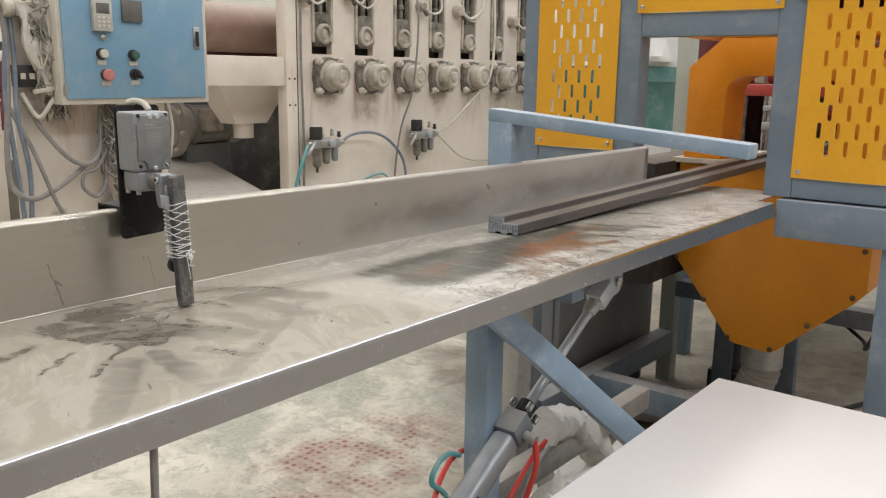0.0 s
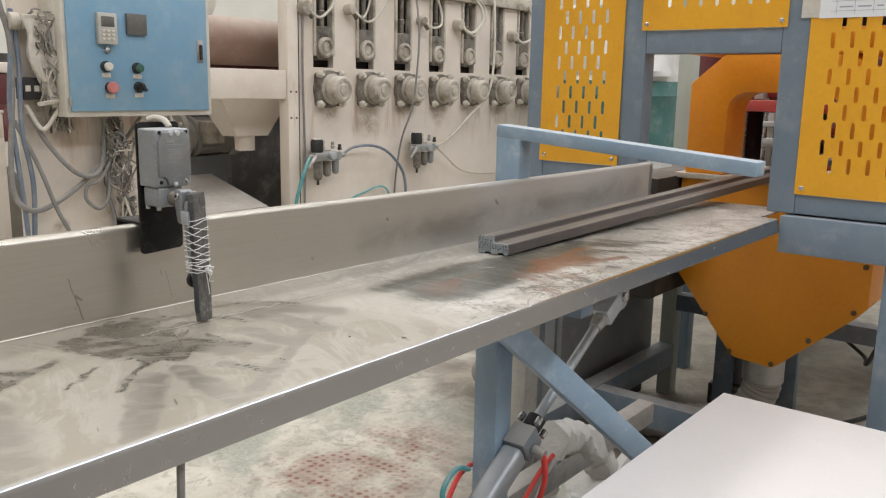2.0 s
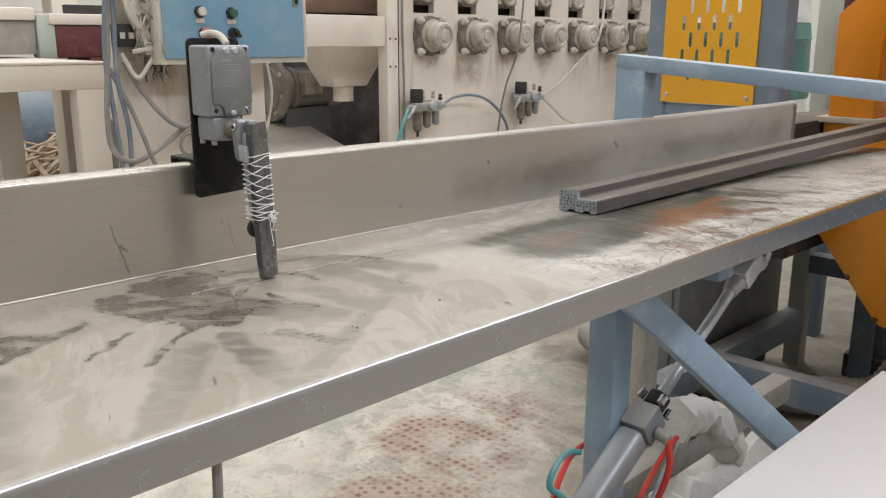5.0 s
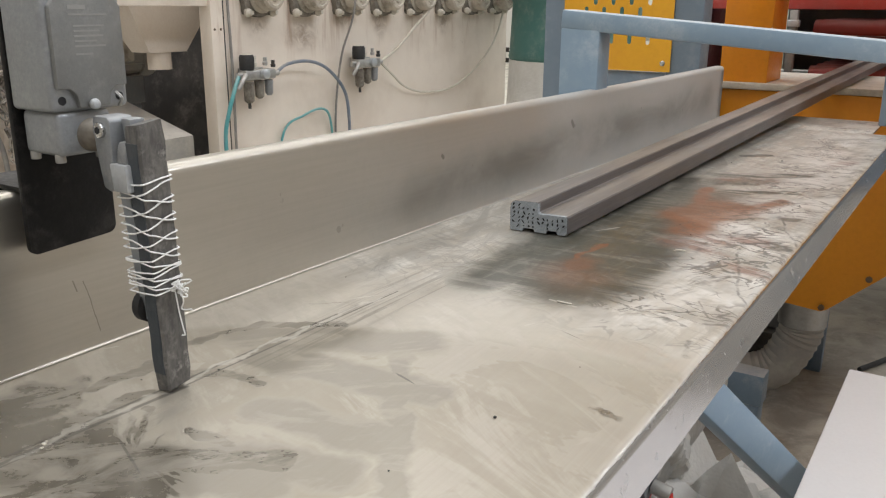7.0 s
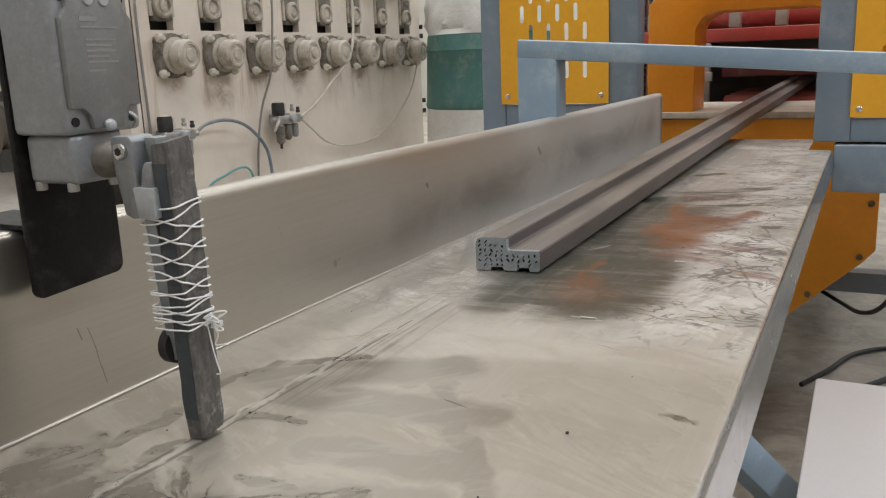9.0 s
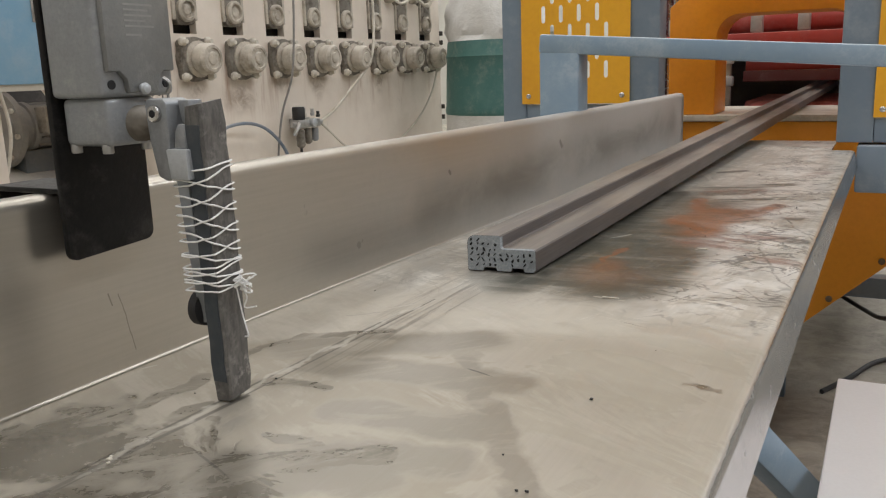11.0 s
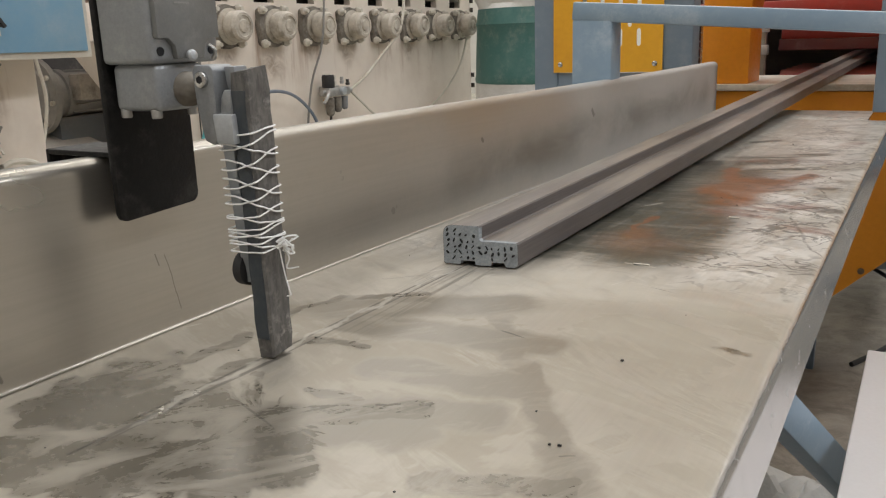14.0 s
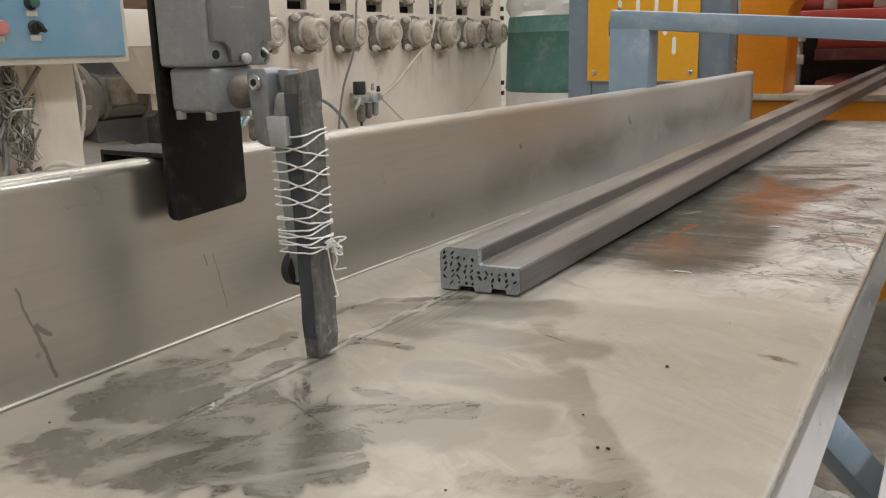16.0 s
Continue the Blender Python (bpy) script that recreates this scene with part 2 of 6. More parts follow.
def panel_material():
    """Cream paint with rust runs below the bearings, oil smudges and powder."""
    g = Graph("stained_cream_paint")
    p = g.pos()
    big = g.noise(2.4, 5, 0.65, p)
    small = g.noise(60, 4, 0.7, p)
    col = g.mix(g.ramp(big, 0.40, 0.72, 0.0, 0.6), (0.75, 0.675, 0.59), (0.58, 0.50, 0.415))
    z = g.node("ShaderNodeSeparateXYZ", {0: p}).outputs[2]
    runs = g.ramp(g.noise(7, 5, 0.65, g.stretch(p, 1, 1.5, 0.22), 0.4), 0.52, 0.70)
    belt = g.math("MULTIPLY", g.ramp(z, 0.72, 0.98), g.ramp(z, 1.16, 1.06))
    col = g.mix(g.math("MULTIPLY", g.math("MULTIPLY", runs, belt), 0.65), col, (0.33, 0.20, 0.125))
    smudge = g.ramp(g.noise(5.5, 6, 0.72, p, 0.5), 0.63, 0.76)
    col = g.mix(g.math("MULTIPLY", smudge, 0.5), col, (0.24, 0.20, 0.16))
    yz = g.node("ShaderNodeCombineXYZ", {0: g.node("ShaderNodeSeparateXYZ", {0: p}).outputs[1], 1: z}).outputs[0]
    yz = g.jitter(g.jitter(yz, 5, 0.10), 24, 0.03)
    spots = g.most([g.blob(yz, y, zz, ry, rz, 0.95) for y, zz, ry, rz in ((1.545, 0.93, 0.16, 0.12), (1.25, 0.97, 0.10, 0.08), (2.16, 0.96, 0.11, 0.10), (2.80, 0.96, 0.10, 0.09), (1.86, 1.00, 0.12, 0.10),
                                                                         (-0.12, 0.62, 0.14, 0.20), (-0.10, 0.84, 0.10, 0.14), (-0.36, 0.60, 0.05, 0.05), (-0.40, 1.02, 0.12, 0.16))])
    col = g.mix(g.math("MULTIPLY", spots, g.ramp(g.noise(16, 5, 0.7, p, 0.6), 0.34, 0.62, 0.15, 0.75)), col, (0.235, 0.165, 0.11))
    col = g.mix(g.ramp(small, 0.62, 0.85, 0.0, 0.3), col, (0.40, 0.34, 0.28))
    g.bump(g.math("ADD", small, big), 0.2, 0.002)
    return g.out(col, 0.6)


def profile_material():
    """Extruded brown-grey composite: fine lines drawn along it, a dry sheen."""
    g = Graph("brown_grey_composite")
    v = g.obj()
    lines = g.noise(60, 3, 0.6, g.stretch(v, 14, 0.25, 14))
    big = g.noise(5, 4, 0.6, v)
    col = g.mix(g.ramp(lines, 0.3, 0.7), (0.080, 0.072, 0.072), (0.118, 0.106, 0.102))
    col = g.mix(g.ramp(big, 0.45, 0.75, 0.0, 0.35), col, (0.20, 0.165, 0.135))
    # faces turned up are paler: settled dust plus the overhead light, put into the colour
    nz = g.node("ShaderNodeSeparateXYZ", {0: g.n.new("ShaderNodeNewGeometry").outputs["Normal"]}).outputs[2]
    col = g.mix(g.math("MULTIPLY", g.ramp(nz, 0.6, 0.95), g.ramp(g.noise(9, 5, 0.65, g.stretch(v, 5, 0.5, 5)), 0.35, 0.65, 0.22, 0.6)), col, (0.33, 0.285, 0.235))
    g.bump(lines, 0.12, 0.0006)
    return g.out(col, g.ramp(big, 0.3, 0.7, 0.36, 0.5), 0.0)


def cut_material():
    """The sawn face of the composite, paler and rough."""
    g = Graph("sawn_composite")
    f = g.noise(500, 4, 0.7)
    h = g.noise(70, 3, 0.6)
    col = g.mix(g.ramp(f, 0.3, 0.7), (0.235, 0.26, 0.28), (0.35, 0.375, 0.39))
    col = g.mix(g.ramp(h, 0.5, 0.75, 0.0, 0.4), col, (0.15, 0.16, 0.17))
    g.bump(f, 0.4, 0.0008)
    return g.out(col, 0.75)


def stick_material():
    g = Graph("dark_stick")
    v = g.obj()
    f = g.noise(260, 4, 0.7, g.stretch(v, 1, 1, 0.3))
    h = g.noise(45, 4, 0.6, v)
    col = g.mix(g.ramp(f, 0.3, 0.7), (0.075, 0.072, 0.070), (0.150, 0.142, 0.132))
    chips = g.math("MULTIPLY", g.ramp(h, 0.45, 0.7, 0.25, 1.0), g.ramp(g.noise(170, 5, 0.75, v), 0.50, 0.66, 0.0, 0.75))
    col = g.mix(chips, col, (0.37, 0.355, 0.33))
    g.bump(f, 0.35, 0.0008)
    return g.out(col, 0.55)


def fence_material():
    """Stainless sheet with a thin even film of brown dust, wiped in soft patches."""
    g = Graph("dusty_stainless_fence")
    p = g.pos()
    flat = g.node("ShaderNodeSeparateXYZ", {0: p})
    yz = g.node("ShaderNodeCombineXYZ", {0: flat.outputs[1], 1: flat.outputs[2]}).outputs[0]
    cloud = g.noise(4.0, 4, 0.55, p)
    soft = g.noise(2.2, 2, 0.5, g.stretch(p, 1, 1, 3))
    fine = g.noise(140, 4, 0.7, p)
    brushed = g.noise(8, 3, 0.6, g.stretch(p, 20, 1.2, 45))
    steel = g.mix(g.ramp(brushed, 0.3, 0.7), (0.505, 0.472, 0.412), (0.535, 0.50, 0.44))
    # paler towards the far end: a bright reflection painted as a matte film
    powder = g.ramp(flat.outputs[1], -1.20, -0.45, 0.0, 0.42)
    dust = g.math("ADD", g.math("ADD", powder, g.ramp(cloud, 0.32, 0.72, 0.06, 0.26)), g.ramp(fine, 0.5, 0.8, 0.0, 0.06))
    col = g.mix(dust, steel, g.mix(g.ramp(fine, 0.3, 0.7), (0.23, 0.205, 0.165), (0.30, 0.27, 0.22)))
    # whitens the far half for the window light it would mirror
    col = g.mix(g.math("MULTIPLY", powder, 1.7), col, (0.52, 0.52, 0.51))
    # dark patchy band along the foot of the far half, the table's reflection painted in; a few specks and two fine
    # scratches
    foot_mirror = g.stroke(g.jitter(yz, 14, 0.03), -0.95, 0.886, -0.08, 0.905, 0.040, 0.95)
    foot_mirror = g.math("MULTIPLY", foot_mirror, g.ramp(g.noise(5, 4, 0.6, g.stretch(p, 1, 1.0, 1.6), 0.5), 0.30, 0.66))
    col = g.mix(g.math("MULTIPLY", foot_mirror, 0.5), col, (0.12, 0.115, 0.092))
    lines = g.most([g.stroke(g.jitter(yz, 90, 0.003), -1.297, 0.895, -1.289, 0.860, 0.00045, 0.6), g.stroke(g.jitter(yz, 60, 0.006), -1.419, 0.905, -1.413, 0.884, 0.0009, 0.6),
                    g.stroke(g.jitter(yz, 60, 0.006), -1.413, 0.884, -1.405, 0.857, 0.0014, 0.6), g.stroke(g.jitter(yz, 80, 0.005), -1.411, 0.885, -1.406, 0.879, 0.0016, 0.6),
                    g.stroke(yz, -1.304, 0.897, -1.302, 0.890, 0.0006, 0.6), g.stroke(yz, -0.62, 0.92, -0.615, 0.914, 0.0035, 0.4),
                    g.stroke(yz, -0.905, 0.917, -0.903, 0.915, 0.0025, 0.5)])
    speck = g.math("MULTIPLY", g.ramp(g.noise(55, 2, 0.5, p), 0.735, 0.765), 0.5)
    col = g.mix(g.math("MULTIPLY", g.math("MAXIMUM", lines, speck), 0.55), col, (0.12, 0.105, 0.09))
    g.bump(soft, 0.2, 0.004)
    return g.out(col, g.math("ADD", g.ramp(cloud, 0.3, 0.7, 0.24, 0.34), g.math("MULTIPLY", powder, 0.5)), g.math("SUBTRACT", 1.0, dust))


def table_material():
    """Brushed stainless sheet under a film of pale dust, wiped, scratched and smeared."""
    g = Graph("dusty_stainless_top")
    p = g.pos()
    flat = g.node("ShaderNodeVectorMath", {0: p, 1: (1, 1, 0)}, operation="MULTIPLY").outputs[0]
    torn = g.jitter(flat, 45, 0.024, 6)
    loose = g.jitter(g.jitter(flat, 11, 0.07), 60, 0.016)
    nz = g.node("ShaderNodeSeparateXYZ", {0: g.n.new("ShaderNodeNewGeometry").outputs["Normal"]}).outputs[2]
    up = g.ramp(nz, 0.6, 0.98)
    brushed = g.noise(8, 3, 0.6, g.stretch(p, 60, 1.2, 25))
    cloud = g.noise(5.5, 6, 0.62, p, 0.6)
    fine = g.noise(70, 5, 0.7, p)
    sweep = g.noise(9, 5, 0.65, g.stretch(flat, 0.8, 3.2, 1, 0.5), 0.5)      # broad wipes across
    hair = g.noise(14, 4, 0.65, g.stretch(flat, 1.2, 7.0, 1, 0.3), 0.3)      # fine wipes across
    combed = g.noise(12, 4, 0.65, g.stretch(flat, 8.0, 0.9, 1, 0.1), 0.5)    # fine wipes along
    steel = g.mix(g.ramp(brushed, 0.3, 0.7), (0.53, 0.497, 0.440), (0.57, 0.535, 0.478))

    # the splash and brush strokes in the near dust: a, b, width, edge
    fan = ((-0.287, -1.548, -0.205, -1.551, 0.012), (-0.240, -1.488, -0.207, -1.548, 0.010), (-0.247, -1.545, -0.226, -1.525, 0.013), (-0.205, -1.551, -0.173, -1.619, 0.009),
           (-0.173, -1.619, -0.131, -1.678, 0.007), (-0.172, -1.430, -0.120, -1.490, 0.008), (-0.195, -1.470, -0.160, -1.520, 0.006), (-0.210, -1.365, -0.150, -1.330, 0.014))
    splash = [g.stroke(torn, *m, 0.75) for m in fan]
    # the middle of it, brushed outwards in feathered strokes
    from_mid = g.node("ShaderNodeVectorMath", {0: g.jitter(flat, 30, 0.012), 1: (-0.205, -1.372, 0)}, operation="SUBTRACT").outputs[0]
    arm = g.node("ShaderNodeSeparateXYZ", {0: from_mid})
    way = g.math("ARCTAN2", arm.outputs[1], arm.outputs[0])
    reach = g.node("ShaderNodeVectorMath", {0: from_mid}, operation="LENGTH").outputs["Value"]
    rays = g.noise(1.0, 3, 0.55, g.node("ShaderNodeCombineXYZ", {0: g.math("MULTIPLY", way, 4.5), 1: g.math("MULTIPLY", reach, 30.0)}).outputs[0])
    pool = g.most([g.blob(flat, -0.245, -1.405, 0.115, 0.100, 0.9), g.blob(flat, -0.300, -1.372, 0.050, 0.075, 0.9), g.blob(flat, -0.185, -1.400, 0.050, 0.060, 0.9)])
    splash.append(g.ramp(g.math("ADD", pool, g.math("MULTIPLY", g.math("SUBTRACT", rays, 0.5), 1.4)), 0.36, 0.56))
    marks = ((-0.209, -1.374, -0.148, -1.334, 0.011), (-0.187, -1.386, -0.162, -1.404, 0.007), (-0.264, -1.284, -0.220, -1.271, 0.006), (-0.288, -1.326, -0.288, -1.290, 0.008),
             (-0.262, -1.336, -0.258, -1.322, 0.007), (-0.203, -1.334, -0.181, -1.330, 0.006), (-0.244, -1.333, -0.240, -1.331, 0.0035), (-0.233, -1.352, -0.229, -1.350, 0.0035),
             (-0.297, -1.262, -0.283, -1.206, 0.005), (-0.283, -1.206, -0.236, -1.180, 0.007), (-0.111, -1.385, -0.066, -1.364, 0.011),
             (-0.045, -1.196, -0.030, -1.200, 0.003))
    crisp = g.most([g.stroke(torn, *m, 0.35) for m in marks])
    # faint smears; the 0.045 wide stroke is a painted brownish reflection
    faint = ((-0.183, -1.366, -0.140, -1.352, 0.020), (-0.181, -1.345, -0.120, -1.325, 0.020), (-0.267, -1.225, -0.175, -1.175, 0.026),
             (-0.173, -1.194, -0.131, -1.258, 0.009), (-0.131, -1.258, -0.072, -1.345, 0.011), (-0.072, -1.345, 0.000, -1.455, 0.013), (-0.240, -1.245, -0.130, -1.230, 0.022),
             (-0.190, -1.294, -0.115, -1.290, 0.020), (-0.128, -1.420, -0.029, -1.433, 0.016), (-0.160, -1.600, -0.030, -1.640, 0.045), (-0.127, -1.453, -0.010, -1.540, 0.020))
    thin = g.most([g.stroke(torn, *m, 0.45) for m in faint])
    grain = g.ramp(g.noise(26, 5, 0.68, g.stretch(flat, 1.5, 0.6, 1, 0.7), 0.9), 0.32, 0.52, 0.45, 1.0)
    smear = g.math("MAXIMUM", g.math("MULTIPLY", g.most(splash), 0.92), g.math("MULTIPLY", crisp, 0.80))
    smear = g.math("MULTIPLY", g.math("MAXIMUM", smear, g.math("MULTIPLY", thin, 0.62)), grain)
    wisps = g.math("MULTIPLY", g.ramp(sweep, 0.48, 0.60), 0.34)
    wisps = g.math("MAXIMUM", wisps, g.math("MULTIPLY", g.ramp(g.noise(6, 5, 0.62, flat, 1.8), 0.52, 0.56), 0.28))

    # the far half, wiped across by sleeves between drifts of white dust; the wiped tone also holds the mirrored dark of
    # the saw
    y = g.node("ShaderNodeSeparateXYZ", {0: g.jitter(torn, 9, 0.09)}).outputs[1]
    far = g.ramp(y, -1.12, -1.04)
    wiped = g.most([g.blob(loose, -0.145, -0.900, 0.085, 0.25, 0.5), g.blob(loose, -0.165, -0.72, 0.050, 0.30, 0.6), g.blob(loose, -0.205, -0.86, 0.045, 0.40, 0.6), g.blob(loose, -0.115, -0.66, 0.08, 0.11, 0.6), g.stroke(torn, -0.190, -0.560, -0.080, -0.500, 0.034, 0.6),
                    g.stroke(torn, -0.135, -0.650, -0.045, -0.690, 0.022, 0.5), g.stroke(torn, -0.130, -0.775, -0.02, -0.815, 0.018, 0.7), g.stroke(torn, -0.175, -0.330, -0.155, -0.310, 0.016, 0.5),
                    g.stroke(torn, -0.035, -0.490, -0.030, -0.470, 0.010, 0.4)])
    streak = g.math("MAXIMUM", g.ramp(sweep, 0.42, 0.56), g.math("MULTIPLY", g.ramp(hair, 0.44, 0.60), 0.85))
    arcs = g.noise(6, 5, 0.66, g.stretch(flat, 5.0, 1.0, 1, -0.35), 0.9)      # wipes that sweep round
    streak = g.math("MULTIPLY", g.math("MAXIMUM", g.math("MULTIPLY", streak, 0.9), g.ramp(arcs, 0.46, 0.62)), g.math("MULTIPLY", g.ramp(combed, 0.34, 0.52, 0.5, 1.0), g.ramp(arcs, 0.30, 0.42, 0.45, 1.0)))
    bare = g.math("MULTIPLY", far, g.math("MAXIMUM", g.math("MULTIPLY", wiped, g.math("ADD", 0.74, g.math("MULTIPLY", streak, 0.26))), g.math("MULTIPLY", streak, 0.55)))
    drift = g.math("MULTIPLY", g.math("MULTIPLY", far, g.math("SUBTRACT", 1.0, wiped)), g.ramp(combed, 0.40, 0.58, 0.25, 1.0))
    bare, smear = g.math("MULTIPLY", bare, up), g.math("MULTIPLY", smear, up)
    # the track of the bars: fine lanes along the table
    track = g.math("MULTIPLY", g.blob(p, -0.240, -0.90, 0.036, 0.42, 0.35), g.ramp(g.noise(14, 3, 0.6, g.stretch(p, 26, 0.45, 1)), 0.50, 0.57))
    groove = g.most([g.stroke(flat, -0.2505, -1.14, -0.2585, -1.40, 0.0013, 0.6), g.stroke(flat, -0.2445, -1.10, -0.2520, -1.42, 0.0010, 0.6), g.stroke(flat, -0.2475, -1.30, -0.2560, -1.43, 0.0022, 0.7)])
    rub = g.most([g.math("MULTIPLY", track, 0.5), bare, wisps, smear])
    film = g.math("MULTIPLY", g.ramp(cloud, 0.25, 0.75, 0.64, 0.86), up)
    dust = g.math("MULTIPLY", film, g.math("SUBTRACT", 1.0, g.math("MULTIPLY", rub, 0.97)))
    dustcol = g.mix(g.ramp(fine, 0.3, 0.72), (0.335, 0.300, 0.243), (0.425, 0.385, 0.318))
    edge = g.node("ShaderNodeSeparateXYZ", {0: g.jitter(g.jitter(flat, 10, 0.035), 40, 0.008)})
    bend = g.math("POWER", g.math("MAXIMUM", g.math("SUBTRACT", -0.05, edge.outputs[0]), 0.0), 2.0)
    past = g.math("ADD", edge.outputs[1], g.math("ADD", 1.122, g.math("MULTIPLY", bend, 1.55)))
    near = g.math("MULTIPLY", g.ramp(past, 0.004, -0.010), g.ramp(g.noise(7, 5, 0.65, g.stretch(flat, 1, 1.8, 1, 0.4), 0.8), 0.38, 0.56, 0.62, 0.90))
    dustcol = g.mix(g.math("MULTIPLY", near, 0.9), dustcol, (0.235, 0.198, 0.138))
    dustcol = g.mix(g.math("MULTIPLY", g.blob(torn, -0.14, -1.115, 0.17, 0.06, 0.6), 0.4), dustcol, (0.46, 0.425, 0.36))
    dustcol = g.mix(g.math("MULTIPLY", drift, 0.85), dustcol, (0.64, 0.615, 0.565))
    steel = g.mix(g.math("MULTIPLY", smear, up), steel, (0.125, 0.108, 0.080))
    tone = g.math("MULTIPLY", g.most([bare, g.math("MULTIPLY", track, 0.5)]), 0.95)
    steel = g.mix(g.math("MULTIPLY", tone, up), steel, (0.062, 0.062, 0.048))
    # lip steel set darker, for the dim floor it should mirror
    steel = g.mix(up, (0.46, 0.457, 0.46), steel)
    col = g.mix(dust, steel, dustcol)

    # sheet wiped dark beside the bars, with the bar's shadow and dark reflections painted in, streaked with dust along
    # and across; white dust pushed up to the front edge
    x_at = g.node("ShaderNodeSeparateXYZ", {0: flat}).outputs[0]
    rag = g.jitter(g.jitter(flat, 9, 0.05), 28, 0.022)
    wipe_shade = g.most([g.blob(rag, -0.150, -0.950, 0.085, 0.130, 0.4), g.blob(rag, -0.165, -0.760, 0.055, 0.250, 0.5), g.stroke(rag, -0.165, -0.500, -0.075, -0.440, 0.022, 0.7), g.stroke(rag, -0.15, -0.62, -0.07, -0.56, 0.018, 0.7), g.blob(rag, -0.205, -1.00, 0.035, 0.10, 0.6)])
    across = g.ramp(g.noise(7, 4, 0.7, g.stretch(flat, 0.7, 8.0, 1, -0.10), 0.3), 0.42, 0.55, 0.25, 1.0)
    along = g.ramp(g.noise(7, 5, 0.72, g.stretch(g.jitter(flat, 6, 0.04), 9.0, 1.1, 1, 0.15)), 0.54, 0.66)
    gloom = g.math("MULTIPLY", g.math("MULTIPLY", wipe_shade, across), g.math("SUBTRACT", 1.0, g.math("MULTIPLY", along, 0.85)))
    heap = g.math("MULTIPLY", g.math("MULTIPLY", far, g.math("SUBTRACT", 1.0, wipe_shade)), g.math("MULTIPLY", g.ramp(x_at, -0.14, -0.07), g.ramp(g.noise(9, 4, 0.65, g.stretch(rag, 1.6, 1.0, 1, 0.7)), 0.40, 0.56)))
    gloom, heap = g.math("MULTIPLY", gloom, up), g.math("MULTIPLY", heap, up)
    col = g.mix(g.math("MULTIPLY", gloom, 0.80), col, (0.068, 0.068, 0.052))
    col = g.mix(g.math("MULTIPLY", heap, 0.65), col, (0.70, 0.68, 0.64))

    # rust-brown smears of earlier work
    rust = g.most([g.blob(loose, -0.122, -0.715, 0.052, 0.100, 0.55), g.stroke(loose, -0.110, -0.700, -0.062, -0.615, 0.020, 0.8), g.math("MULTIPLY", g.blob(loose, -0.150, -0.985, 0.050, 0.055, 0.9), 0.5), g.stroke(torn, -0.156, -0.590, -0.138, -0.700, 0.014, 0.6), g.stroke(torn, -0.125, -0.700, -0.115, -0.800, 0.034, 0.8),
                   g.math("MULTIPLY", g.blob(torn, -0.160, -0.963, 0.024, 0.040, 0.7), 0.7), g.stroke(torn, -0.168, -0.945, -0.167, -0.890, 0.005, 0.5)])
    rust = g.math("MULTIPLY", rust, g.math("MAXIMUM", g.ramp(sweep, 0.36, 0.54, 0.78, 1.0), g.ramp(hair, 0.40, 0.60)))
    rust = g.math("MULTIPLY", rust, up)
    col = g.mix(g.math("MULTIPLY", rust, 0.85), col, (0.185, 0.066, 0.024))
    pink = g.most([g.stroke(torn, -0.090, -0.850, -0.013, -0.912, 0.014, 0.8), g.stroke(torn, -0.11, -0.84, -0.06, -0.80, 0.035, 0.9), g.stroke(torn, -0.16, -0.525, -0.10, -0.500, 0.012, 0.8), g.stroke(torn, -0.06, -0.36, -0.04, -0.30, 0.02, 0.9)])
    col = g.mix(g.math("MULTIPLY", g.math("MULTIPLY", g.math("MULTIPLY", pink, up), g.ramp(hair, 0.36, 0.60)), 0.6), col, (0.24, 0.105, 0.075))

    # dark scratches and pale scrapes
    cuts = ((-0.178, -0.259, -0.034, -0.305, 0.0032), (-0.115, -0.097, -0.054, -0.270, 0.0022), (-0.047, -0.995, -0.030, -1.032, 0.0014), (-0.062, -0.819, -0.030, -0.955, 0.0018),
            (-0.030, -0.955, -0.012, -0.991, 0.0018), (-0.031, -1.075, -0.022, -1.098, 0.0030), (-0.076, -1.343, -0.071, -1.340, 0.0010), (-0.10, -0.20, -0.02, -0.24, 0.0022),
            (-0.05, -0.70, -0.015, -0.80, 0.0020), (-0.282, -1.157, -0.262, -1.140, 0.0012), (-0.06, -0.56, -0.02, -0.60, 0.0022), (-0.14, -0.42, -0.05, -0.40, 0.0024))
    cut = g.math("MULTIPLY", g.most([g.stroke(g.jitter(flat, 22, 0.016), *c, 0.8) for c in cuts]), g.ramp(fine, 0.38, 0.6, 0.15, 0.85))
    nick = g.ramp(g.noise(8, 2, 0.5, g.stretch(flat, 1.2, 11, 1, 0.35), 0.4), 0.735, 0.75)
    # thin curved finger and sleeve lines towards the front edge of the far half
    ridge = g.math("ABSOLUTE", g.math("SUBTRACT", g.noise(9, 3, 0.55, g.stretch(g.jitter(flat, 5, 0.10), 2.2, 1.0, 1, 0.6), 1.2), 0.5))
    ridge2 = g.math("ABSOLUTE", g.math("SUBTRACT", g.noise(17, 3, 0.55, g.stretch(g.jitter(flat, 8, 0.06), 1.0, 2.4, 1, 0.35), 0.8), 0.5))
    arcline = g.math("MAXIMUM", g.ramp(ridge, 0.022, 0.006), g.ramp(ridge2, 0.026, 0.006, 0.0, 0.9))
    arcline = g.math("MULTIPLY", g.math("MULTIPLY", arcline, g.ramp(g.noise(13, 4, 0.6, flat), 0.40, 0.56)), g.math("MULTIPLY", far, g.ramp(x_at, -0.17, -0.07, 0.3, 1.0)))
    dark = g.math("MULTIPLY", g.most([nick, groove, cut, arcline]), up)
